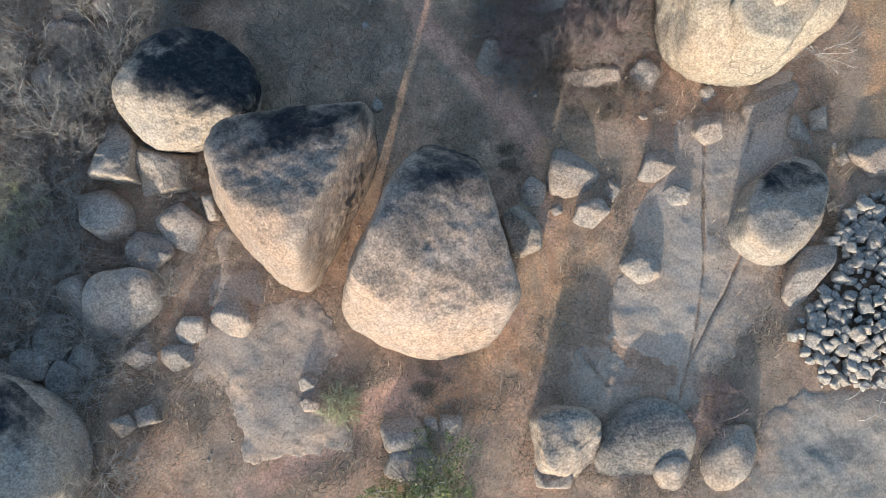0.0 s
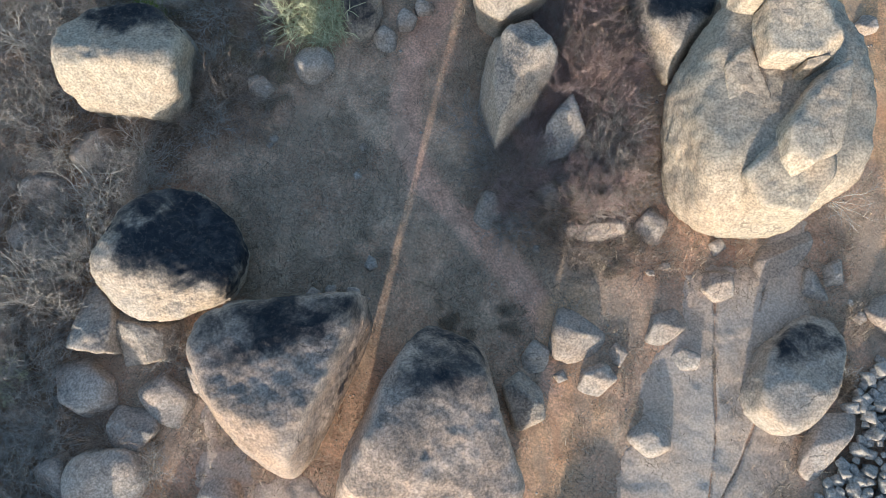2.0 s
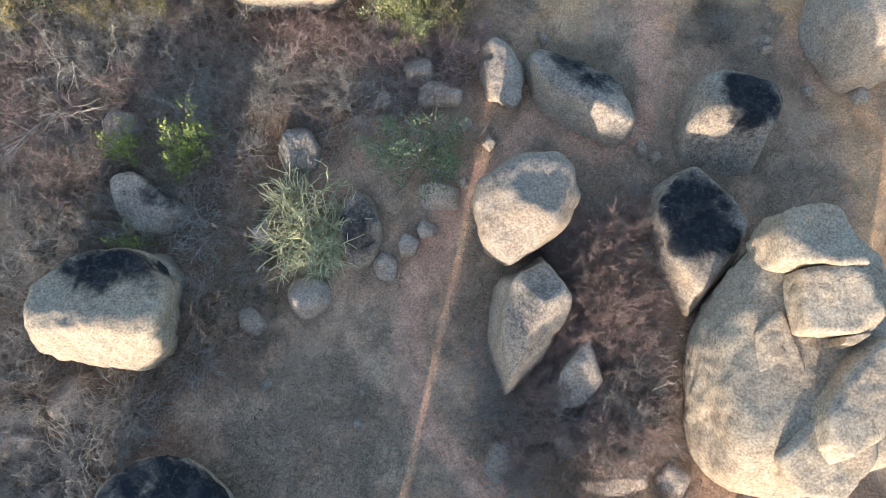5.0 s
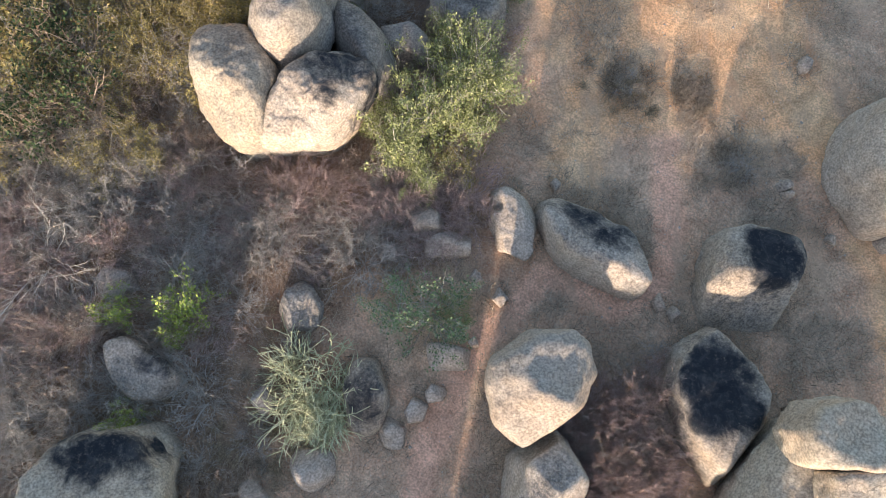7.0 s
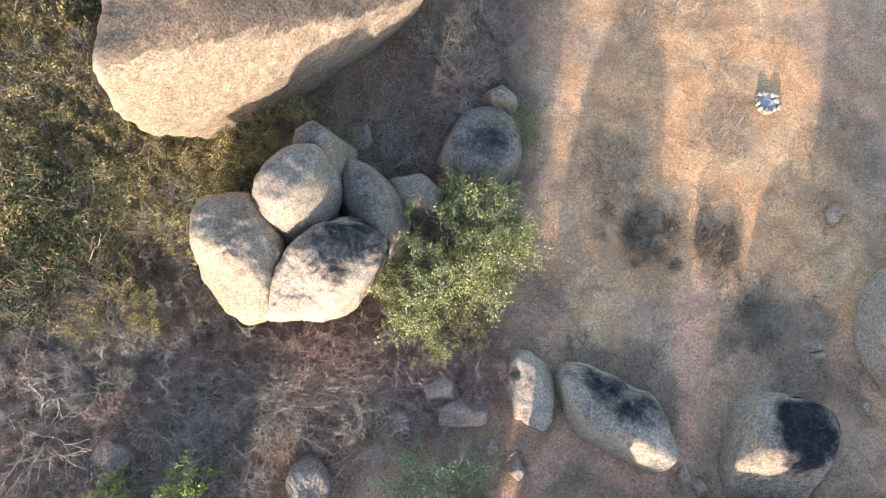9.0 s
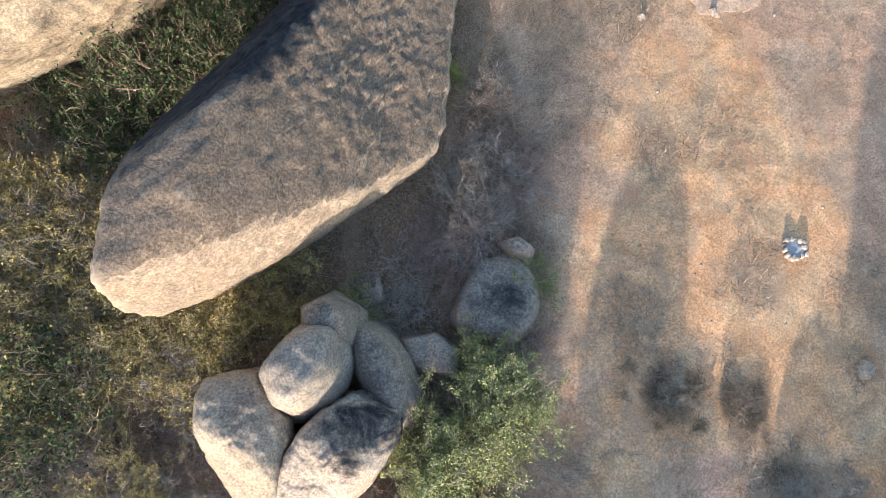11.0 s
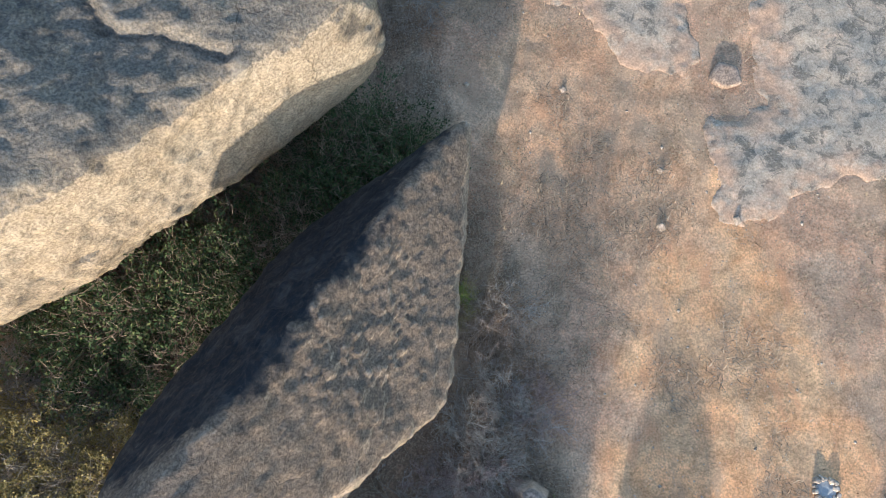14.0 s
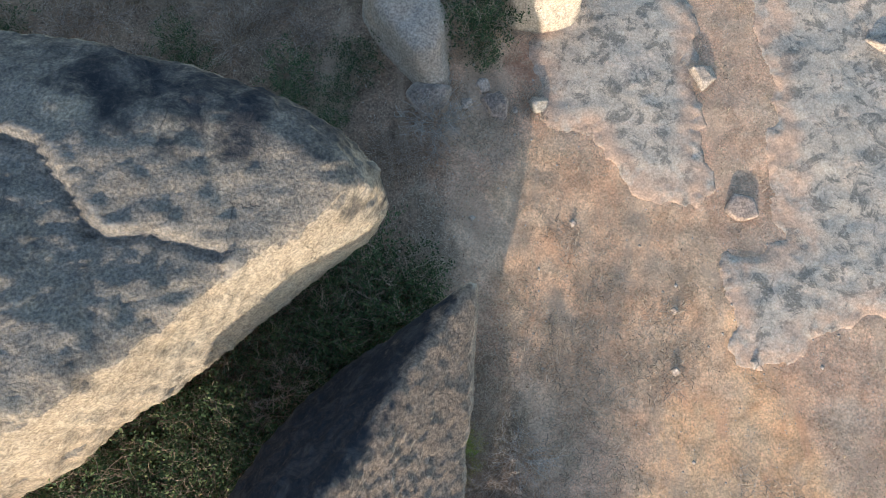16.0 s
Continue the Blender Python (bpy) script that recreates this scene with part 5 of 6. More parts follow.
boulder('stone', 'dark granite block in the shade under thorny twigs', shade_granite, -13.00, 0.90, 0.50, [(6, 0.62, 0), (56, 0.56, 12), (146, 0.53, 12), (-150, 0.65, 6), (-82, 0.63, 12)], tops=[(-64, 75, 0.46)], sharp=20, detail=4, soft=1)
boulder('stone', 'split grey stone among dry scrub', stone_granite, -12.92, 10.75, 0.35, [(16, 0.38, 20), (61, 0.39, 6), (142, 0.47, 12), (-137, 0.46, 0), (-68, 0.39, 12)], tops=[(-4, 66, 0.32)], sharp=17, detail=4, soft=1)
boulder('stone', 'grey granite block among dry scrub', stone_granite, -14.10, 11.30, 0.40, [(-11, 0.45, 20), (67, 0.52, 6), (149, 0.46, 20), (-157, 0.53, 20), (-80, 0.41, 20)], tops=[(23, 69, 0.37)], sharp=17, detail=4, soft=1)
boulder('stone', 'small grey granite stone lying on dry soil', stone_granite, -5.28, 13.88, 0.14, [(-10, 0.12, 0), (59, 0.15, 6), (128, 0.14, 20), (-136, 0.13, 0), (-77, 0.13, 6)], tops=[(60, 73, 0.13)], sharp=21, detail=4, soft=1)
boulder('stone', 'small grey granite stone lying on dry soil', stone_granite, -5.42, 13.70, 0.10, [(-15, 0.10, 20), (67, 0.10, 20), (128, 0.12, 0), (-139, 0.10, 12), (-56, 0.09, 20)], tops=[(128, 64, 0.09)], sharp=16, detail=4, soft=1)
boulder('stone', 'small grey granite stone lying on dry soil', stone_granite, -2.40, 13.61, 0.13, [(15, 0.11, 12), (78, 0.12, 12), (130, 0.11, 6), (-147, 0.15, 0), (-58, 0.12, 0)], tops=[(11, 70, 0.12)], sharp=19, detail=4, soft=1)
boulder('stone', 'small grey granite stone lying on dry soil', stone_granite, -2.60, 12.64, 0.12, [(-5, 0.14, 0), (57, 0.11, 6), (133, 0.13, 20), (-152, 0.12, 0), (-70, 0.13, 0)], tops=[(-7, 71, 0.11)], sharp=21, detail=4, soft=1)
boulder('stone', 'small grey granite stone lying on dry soil', stone_granite, -2.12, 9.75, 0.20, [(12, 0.17, 0), (66, 0.22, 0), (154, 0.20, 6), (-131, 0.21, 6), (-62, 0.17, 0)], tops=[(-27, 76, 0.18)], sharp=22, detail=4, soft=1)
boulder('stone', 'small grey granite stone lying on dry soil', stone_granite, -2.69, 8.86, 0.20, [(11, 0.23, 0), (84, 0.17, 12), (158, 0.20, 12), (-153, 0.18, 6), (-85, 0.21, 20)], tops=[(-127, 71, 0.18)], sharp=18, detail=4, soft=1)
boulder('stone', 'small grey granite stone lying on dry soil', stone_granite, -3.86, 8.79, 0.24, [(-8, 0.21, 12), (60, 0.21, 12), (133, 0.23, 0), (-147, 0.28, 20), (-69, 0.27, 20)], tops=[(-71, 66, 0.22)], sharp=19, detail=4, soft=1)
boulder('stone', 'small grey granite stone lying on dry soil', stone_granite, -3.40, 8.95, 0.15, [(-7, 0.17, 20), (84, 0.16, 6), (147, 0.15, 20), (-154, 0.15, 0), (-62, 0.17, 12)], tops=[(23, 73, 0.14)], sharp=17, detail=4, soft=1)
boulder('stone', 'small grey granite stone lying on dry soil', stone_granite, 0.90, 21.99, 0.15, [(9, 0.16, 0), (81, 0.18, 12), (145, 0.13, 20), (-156, 0.17, 6), (-62, 0.14, 0)], tops=[(43, 67, 0.14)], sharp=18, detail=4, soft=1)
boulder('stone', 'small grey granite stone lying on dry soil', stone_granite, 5.05, 17.81, 0.40, [(-12, 0.34, 20), (64, 0.35, 0), (139, 0.41, 20), (-157, 0.34, 0), (-76, 0.40, 0)], tops=[(47, 63, 0.37)], sharp=16, detail=4, soft=1)
boulder('stone', 'small grey granite stone lying on dry soil', stone_granite, -10.15, 22.08, 0.55, [(4, 0.63, 6), (70, 0.51, 20), (137, 0.48, 0), (-142, 0.52, 20), (-63, 0.46, 6)], tops=[(-81, 69, 0.51)], sharp=19, detail=4, soft=1)
boulder('stone', 'small grey granite stone lying on dry soil', stone_granite, 14.26, 17.70, 0.30, [(10, 0.34, 6), (78, 0.35, 12), (135, 0.30, 0), (-131, 0.26, 20), (-70, 0.32, 12)], tops=[(135, 63, 0.28)], sharp=16, detail=4, soft=1)
boulder('stone', 'small grey granite stone lying on dry soil', stone_granite, 12.80, 7.90, 0.18, [(9, 0.19, 20), (68, 0.20, 0), (135, 0.19, 0), (-138, 0.20, 6), (-59, 0.16, 6)], tops=[(-114, 66, 0.17)], sharp=22, detail=4, soft=1)
boulder('stone', 'small grey granite stone lying on dry soil', stone_granite, 12.60, 8.40, 0.10, [(15, 0.08, 12), (82, 0.11, 12), (155, 0.11, 12), (-147, 0.11, 6), (-62, 0.11, 0)], tops=[(-22, 74, 0.09)], sharp=17, detail=4, soft=1)
boulder('stone', 'small grey granite stone lying on dry soil', stone_granite, 3.00, 10.20, 0.10, [(-3, 0.11, 20), (87, 0.11, 20), (160, 0.08, 20), (-144, 0.11, 20), (-85, 0.11, 20)], tops=[(118, 74, 0.09)], sharp=14, detail=4, soft=1)
boulder('stone', 'small grey granite stone lying on dry soil', stone_granite, 7.00, 9.60, 0.14, [(16, 0.14, 12), (82, 0.14, 20), (145, 0.16, 0), (-159, 0.16, 0), (-77, 0.12, 0)], tops=[(-118, 70, 0.13)], sharp=14, detail=4, soft=1)
boulder('stone', 'small grey granite stone lying on dry soil', stone_granite, 6.50, 9.40, 0.12, [(15, 0.12, 6), (78, 0.10, 6), (136, 0.13, 20), (-136, 0.11, 6), (-83, 0.11, 0)], tops=[(74, 62, 0.11)], sharp=22, detail=4, soft=1)
boulder('stone', 'small grey granite stone lying on dry soil', stone_granite, 6.30, 10.10, 0.10, [(15, 0.09, 0), (57, 0.09, 6), (148, 0.11, 0), (-149, 0.09, 0), (-87, 0.09, 20)], tops=[(58, 68, 0.09)], sharp=18, detail=4, soft=1)
boulder('stone', 'small bluish grey stone beside a leafy shrub', stone_granite, 0.26, 49.46, 0.20, [(6, 0.21, 12), (76, 0.15, 12), (144, 0.19, 6), (-160, 0.17, 12), (-57, 0.16, 12)], tops=[(144, 65, 0.18)], sharp=14, detail=4, soft=1)
boulder('stone', 'small bluish grey stone beside a leafy shrub', stone_granite, 0.83, 50.03, 0.22, [(8, 0.23, 0), (85, 0.23, 6), (152, 0.24, 12), (-149, 0.18, 6), (-74, 0.23, 6)], tops=[(-51, 74, 0.20)], sharp=15, detail=4, soft=1)
boulder('stone', 'small bluish grey stone beside a leafy shrub', stone_granite, 1.83, 49.18, 0.11, [(6, 0.09, 12), (78, 0.11, 20), (157, 0.10, 6), (-157, 0.10, 12), (-82, 0.11, 0)], tops=[(121, 64, 0.10)], sharp=17, detail=4, soft=1)
boulder('stone', 'small bluish grey stone beside a leafy shrub', stone_granite, 1.05, 49.60, 0.18, [(4, 0.16, 12), (71, 0.15, 0), (150, 0.17, 6), (-132, 0.19, 20), (-74, 0.17, 0)], tops=[(149, 71, 0.16)], sharp=14, detail=4, soft=1)

# ---- vegetation ----
def leaf_material(name, a, b, c):
    n = Nodes(name, 0.75)
    pick = n.geo.outputs["Random Per Island"]
    col = n.mix(n.step(pick, 0.0, 0.65), a, b)
    col = n.mix(n.step(pick, 0.72, 0.95), col, c)
    col = n.mix(1.0, col, n.grey(n.step(n.random(), 0.0, 1.0, 0.8, 1.2)), "MULTIPLY")
    n.bsdf.inputs["Specular IOR Level"].default_value = 0.12
    return n.done(col)


def bark_material(name, a, b):
    n = Nodes(name, 0.9)
    col = n.mix(n.geo.outputs["Random Per Island"], a, b)
    col = n.mix(1.0, col, n.grey(n.step(n.noise(25.0, 3), 0.3, 0.7, 0.75, 1.2)), "MULTIPLY")
    return n.done(col)


grey_twig = bark_material("grey_twig", (0.20, 0.185, 0.168), (0.54, 0.49, 0.44))
brown_twig = bark_material("brown_twig", (0.18, 0.135, 0.105), (0.48, 0.38, 0.31))
red_twig = bark_material("red_twig", (0.22, 0.15, 0.135), (0.56, 0.43, 0.40))
pale_twig = bark_material("pale_twig", (0.38, 0.35, 0.31), (0.66, 0.61, 0.54))
spurge_stem = bark_material("spurge_stem", (0.42, 0.44, 0.27), (0.70, 0.68, 0.46))
straw_blade = bark_material("straw_blade", (0.19, 0.145, 0.10), (0.50, 0.39, 0.26))
dark_blade = bark_material("dark_blade", (0.17, 0.13, 0.095), (0.50, 0.40, 0.30))
green_leaf = leaf_material("green_leaf", (0.024, 0.048, 0.022), (0.06, 0.095, 0.04), (0.13, 0.15, 0.068))
sage_leaf = leaf_material("sage_leaf", (0.08, 0.13, 0.06), (0.18, 0.25, 0.12), (0.34, 0.38, 0.22))
olive_leaf = leaf_material("olive_leaf", (0.13, 0.15, 0.055), (0.28, 0.30, 0.12), (0.40, 0.40, 0.20))
yellow_leaf = leaf_material("yellow_leaf", (0.17, 0.14, 0.05), (0.40, 0.32, 0.12), (0.56, 0.47, 0.23))
lime_leaf = leaf_material("lime_leaf", (0.15, 0.21, 0.05), (0.28, 0.34, 0.08), (0.37, 0.40, 0.11))
dead_leaf = leaf_material("dead_leaf", (0.10, 0.06, 0.04), (0.25, 0.14, 0.09), (0.52, 0.45, 0.37))


def tubes(paths, r0, r1):
    """Thin three-sided stems along the paths (n, k, 3), tapering from r0 to r1."""
    n, k, _ = paths.shape
    tan = np.gradient(paths, axis=1)
    tan /= np.linalg.norm(tan, axis=2, keepdims=True) + 1e-9
    side = np.cross(tan, np.array((0.31, 0.47, 0.83)))
    side /= np.linalg.norm(side, axis=2, keepdims=True) + 1e-9
    other = np.cross(tan, side)
    r = np.linspace(r0, r1, k)[None, :, None]
    ring = [paths + r * (math.cos(a) * side + math.sin(a) * other) for a in (0, 2.094, 4.189)]
    v = np.stack(ring, 2).reshape(-1, 3)
    base = (np.arange(n)[:, None] * k + np.arange(k - 1)[None]).ravel() * 3
    f = np.concatenate([np.stack((base + i, base + (i + 1) % 3, base + 3 + (i + 1) % 3, base + 3 + i), 1) for i in range(3)])
    return v, f


def stems(rng, n, k, foot, rise, lean, length, wander, origin=None, heading=None):
    """Wandering paths that start round the foot and spread up and outward."""
    a = rng.uniform(0, 2 * math.pi, n)
    if origin is None:
        q = foot * np.sqrt(rng.uniform(0, 1, n))
        origin = np.stack((q * np.cos(a), q * np.sin(a), np.zeros(n)), 1)
    if heading is None:
        tilt = rng.uniform(lean[0], lean[1], n)
        heading = np.stack((np.sin(tilt) * np.cos(a), np.sin(tilt) * np.sin(a), np.cos(tilt) * rise), 1)
    out, p, d = [origin], origin, heading
    step = length * rng.uniform(0.6, 1.3, n)[:, None] / (k - 1)
    for _ in range(k - 1):
        d = d + wander * rng.normal(0, 1, (n, 3))
        d = d / np.linalg.norm(d, axis=1, keepdims=True)
        p = p + d * step
        p = np.concatenate((p[:, :2], np.maximum(p[:, 2:], 0.02)), 1)
        out.append(p)
    return np.stack(out, 1)


def side_shoots(rng, parents, n, k, length, wander, spread, lift=0.1, low=0.3):
    i = rng.integers(0, len(parents), n)
    j = rng.uniform(low, 1.0, n) * (parents.shape[1] - 1)
    j0 = np.minimum(j.astype(int), parents.shape[1] - 2)
    t = (j - j0)[:, None]
    origin = parents[i, j0] * (1 - t) + parents[i, j0 + 1] * t
    d = parents[i, j0 + 1] - parents[i, j0]
    d = d / (np.linalg.norm(d, axis=1, keepdims=True) + 1e-9) + spread * rng.normal(0, 1, (n, 3)) + (0, 0, lift)
    return stems(rng, n, k, 0, 1, (0, 1), length, wander, origin, d / np.linalg.norm(d, axis=1, keepdims=True))


def leaves_at(rng, points, size, droop=0.35):
    n = len(points)
    a, e = rng.uniform(0, 2 * math.pi, n), rng.normal(0, droop, n)
    d = np.stack((np.cos(a) * np.cos(e), np.sin(a) * np.cos(e), np.sin(e)), 1)
    s = np.cross(d, (0, 0, 1)) + 0.35 * rng.normal(0, 1, (n, 3))
    s /= np.linalg.norm(s, axis=1, keepdims=True)
    L = size * rng.uniform(0.6, 1.4, n)[:, None]
    up = np.array((0, 0, 0.12)) * L
    v = np.stack((points, points + 0.5 * L * d + 0.3 * L * s + up, points + L * d, points + 0.5 * L * d - 0.3 * L * s + up), 1).reshape(-1, 3)
    return v, np.arange(4 * n).reshape(-1, 4)


def part(name, v, f, material, parent, label="", smooth=False):
    ob = new(name, mesh_of(name, v, f, material, smooth))
    ob.parent = parent
    return tagged(ob, label, kind="" if smooth else "stuff")


def thing(name, label, category, group=""):
    ob = new(name)
    ob.empty_display_size = 0.1
    return tagged(ob, label, category, group)


def cut(paths, share, rng):
    """Some points along the outer half of the paths."""
    n, k, _ = paths.shape
    m = int(n * share)
    i, j = rng.integers(0, n, m), rng.integers(max(1, k // 2), k, m)
    return paths[i, j] + rng.normal(0, 0.03, (m, 3))


def dry_bush(seed, bark, label, fine=480, height=0.9, litter=70, name="dry_bush"):
    """A leafless tangle about 2 m across."""
    rng = np.random.default_rng(seed)
    top = thing(name, label, "bush", "dry bushes")
    main = stems(rng, 40, 5, 0.28, height, (0.15, 1.25), 1.15, 0.22)
    mid = side_shoots(rng, main, 150, 4, 0.6, 0.25, 0.55)
    tips = side_shoots(rng, mid, fine, 3, 0.38, 0.3, 0.7, 0.05, 0.1)
    v1, f1 = tubes(main, 0.011, 0.006)
    v2, f2 = tubes(mid, 0.0075, 0.004)
    v3, f3 = tubes(tips, 0.0052, 0.0034)
    part("twig_tangle", np.concatenate((v1, v2, v3)), np.concatenate((f1, f2 + len(v1), f3 + len(v1) + len(v2))), bark, top)
    if litter:
        v, f = leaves_at(rng, cut(tips, litter / fine, rng), 0.045)
        part("dead_foliage", v, f, dead_leaf, top, "curled brown dead leaves")
    return top


def leafy_bush(seed, leaf, bark, label, leaves=1500, height=1.0, size=0.075, name="leafy_bush"):
    rng = np.random.default_rng(seed)
    top = thing(name, label, "bush", "leafy bushes")
    main = stems(rng, 26, 5, 0.22, height, (0.1, 1.15), 1.15, 0.18)
    mid = side_shoots(rng, main, 90, 4, 0.5, 0.25, 0.6)
    tips = side_shoots(rng, mid, 150, 3, 0.3, 0.3, 0.7, 0.1, 0.1)
    v1, f1 = tubes(main, 0.014, 0.007)
    v2, f2 = tubes(mid, 0.008, 0.004)
    v3, f3 = tubes(tips, 0.005, 0.003)
    part("twig_tangle", np.concatenate((v1, v2, v3)), np.concatenate((f1, f2 + len(v1), f3 + len(v1) + len(v2))), bark, top)
    clumps = np.concatenate((cut(tips, leaves * 0.7 / 150, rng), cut(mid, leaves * 0.3 / 90, rng)))
    v, f = leaves_at(rng, clumps + rng.normal(0, 0.05, clumps.shape), size)
    part("foliage", v, f, leaf, top)
    return top


def bare_shrub(seed, bark, label):
    """A sparse dead shrub with pale branches."""
    rng = np.random.default_rng(seed)
    top = thing("dead_shrub", label, "bush", "dead shrubs")
    main = stems(rng, 13, 6, 0.15, 0.8, (0.3, 1.3), 1.35, 0.13)
    mid = side_shoots(rng, main, 44, 5, 0.7, 0.18, 0.5, 0.1, 0.15)
    tips = side_shoots(rng, mid, 110, 4, 0.4, 0.22, 0.6, 0.08, 0.1)
    v1, f1 = tubes(main, 0.015, 0.008)
    v2, f2 = tubes(mid, 0.009, 0.005)
    v3, f3 = tubes(tips, 0.005, 0.004)
    part("twig_tangle", np.concatenate((v1, v2, v3)), np.concatenate((f1, f2 + len(v1), f3 + len(v1) + len(v2))), bark, top)
    return top


def spurge(seed, label):
    """A leafless succulent with pencil-thick pale green stems that fork."""
    rng = np.random.default_rng(seed)
    top = thing("spurge_bush", label, "bush", "spurge bushes")
    main = stems(rng, 90, 4, 0.65, 0.8, (0.05, 1.3), 0.6, 0.28)
    mid = side_shoots(rng, main, 330, 4, 0.5, 0.14, 0.8, 0.15, 0.2)
    tips = side_shoots(rng, mid, 620, 3, 0.28, 0.2, 0.8, 0.2, 0.3)
    v1, f1 = tubes(main, 0.014, 0.011)
    v2, f2 = tubes(mid, 0.011, 0.009)
    v3, f3 = tubes(tips, 0.009, 0.007)
    part("stem_tangle", np.concatenate((v1, v2)), np.concatenate((f1, f2 + len(v1))), spurge_stem, top)
    part("shoot_tangle", v3, f3, spurge_stem, top)
    return top


def weed_clump(seed, label, blade):
    rng = np.random.default_rng(seed)
    top = thing("weed_clump", label, "weeds", "weed clumps")
    hub = rng.normal(0, 1, (14, 2)) * (0.30, 0.42)
    foot = np.concatenate((hub[rng.integers(0, 14, 650)] + rng.normal(0, 0.09, (650, 2)), np.zeros((650, 1))), 1)
    tuft = stems(rng, 650, 3, 0.62, 0.8, (0.1, 1.2), 0.24, 0.5, foot)
    v, f = tubes(tuft, 0.009, 0.004)
    part("tuft", v, f, blade, top)
    return top


kinds = {
    "grey": [dry_bush(11 + i, grey_twig, "leafless grey tangle of dry thorny twigs", name="thorn_bush") for i in range(3)],
    "brown": [dry_bush(21 + i, brown_twig, "leafless brown tangle of dry twigs with dead leaves", 480, 0.8, 150) for i in range(3)],
    "red": [dry_bush(31 + i, red_twig, "low reddish-brown tangle of dry brambles", 950, 0.6, 160, "bramble_bush") for i in range(2)],
    "green": [leafy_bush(41 + i, green_leaf, brown_twig, "dark green leafy shrub among dry scrub") for i in range(2)],
    "olive": [leafy_bush(51 + i, olive_leaf, grey_twig, "olive-green leafy shrub with pale twigs", 4600, 0.9, 0.052) for i in range(2)],
    "sage": [leafy_bush(45, sage_leaf, grey_twig, "grey-green leafy shrub beside the footpath", 1500, 0.9, 0.06)],
    "yellow": [leafy_bush(61 + i, yellow_leaf, grey_twig, "shrub with sparse yellowing leaves and brown twigs", 2400, 0.9, 0.062) for i in range(2)],
    "lime": [leafy_bush(71, lime_leaf, grey_twig, "small bright lime-green leafy plant", 1100, 0.8, 0.11, "leafy_plant")],
    "pale": [bare_shrub(81 + i, pale_twig, "dead shrub with bare whitish branches") for i in range(2)],
    "dead": [bare_shrub(91, red_twig, "dead shrub with bare reddish-brown branches")],
    "spurge": [spurge(101, "spiky spurge bush with leafless pale green stems"), spurge(102, "spiky spurge bush with leafless pale green stems")],
    "weed": [weed_clump(111, "low clump of dark dry weeds on bare soil", dark_blade), weed_clump(112, "low clump of straw-coloured dry grass", straw_blade)],
}
unused = {k: set(range(len(v))) for k, v in kinds.items()}
plants = random.Random(5)


def rocks_near(x, y):
    """How deep inside a rock's footprint a point lies (below 1 is inside)."""
    best = 9.0
    for cx, cy, rx, ry, u in BLOCKS:
        dx, dy = x - cx, y - cy
        a, b = dx * u[0] + dy * u[1], -dx * u[1] + dy * u[0]
        best = min(best, math.hypot(a / rx, b / ry))
    return best


BLOCKS = []
for cx, cy, fx, fy in FOOT:
    pts = np.stack((fx - fx.mean(), fy - fy.mean()))
    w, vec = np.linalg.eigh(np.cov(pts))
    u = vec[:, 1]
    BLOCKS.append((cx + fx.mean(), cy + fy.mean(), np.abs(pts.T @ u).max(), np.abs(pts.T @ vec[:, 0]).max(), u))


def plant(kind, x, y, r, tall=1.0, z=None):
    """Sets a plant of radius r (about); the first use of a kind is the original, the rest are copies."""
    pool = kinds[kind]
    i = plants.randrange(len(pool))
    s = r / (0.62 if kind == "weed" else 0.95)
    g = float(ground_height(np.array([x]), np.array([y]))[0]) if z is None else z
    m = pose(x, y, g, 0, 0, plants.uniform(0, 360)) @ Matrix.Diagonal((s, s, s * tall, 1))
    if i in unused[kind]:
        unused[kind].discard(i)
        pool[i].matrix_basis = m
        return pool[i]
    home = pool[i].matrix_basis.copy()
    pool[i].matrix_basis = Matrix.Identity(4)
    made = copy_thing(pool[i], m)
    pool[i].matrix_basis = home
    return made


# plants that stand out: (x, y, radius, stretch in height)
def plant_all(kind, spots):
    for x, y, r, tall in spots:
        plant(kind, x, y, r, tall)


plant_all("spurge", [(-4.1, 18.7, 1.35, 1), (-3.9, 17.9, 0.8, 0.8), (-3, 0.2, 0.52, 0.9), (-13.6, 6.4, 0.9, 0.9), (-13.9, 5.2, 0.6, 0.9), (4.7, 11.9, 0.5, 0.6)])
plant_all("sage", [(-0.5, 21, 1.2, 1), (-1.5, 20.9, 0.95, 0.9)])
plant_all("olive", [(0.2, 20.9, 0.5, 1.4), (-0.9, -2.3, 1.25, 0.9), (0.1, -2.9, 0.9, 0.8), (-1.2, 26.2, 1.15, 1.9), (0.7, 28.1, 1.1, 2), (-0.2, 26.8, 1.1, 1.9), (1.2, 28.6, 0.9, 2), (1, 27.3, 0.8, 1.7), (-0.9, 25.1, 0.7, 1.4), (-1.8, 26.9, 0.8, 1.6), (2, 31.8, 0.7, 1.2), (-3.4, 31, 0.7, 1.2)])
plant_all("lime", [(-7.7, 21.2, 0.62, 2.6), (-7.9, 20.5, 0.45, 3), (-9.8, 21.1, 0.5, 2.5), (-9.3, 17.9, 0.4, 3.6), (-0.15, 38.7, 0.3, 1.2)])
plant_all("yellow", [(0.0, 38.85, 0.32, 1.0), (0.12, 38.15, 0.2, 0.9), (-0.15, 37.8, 0.16, 0.9)])
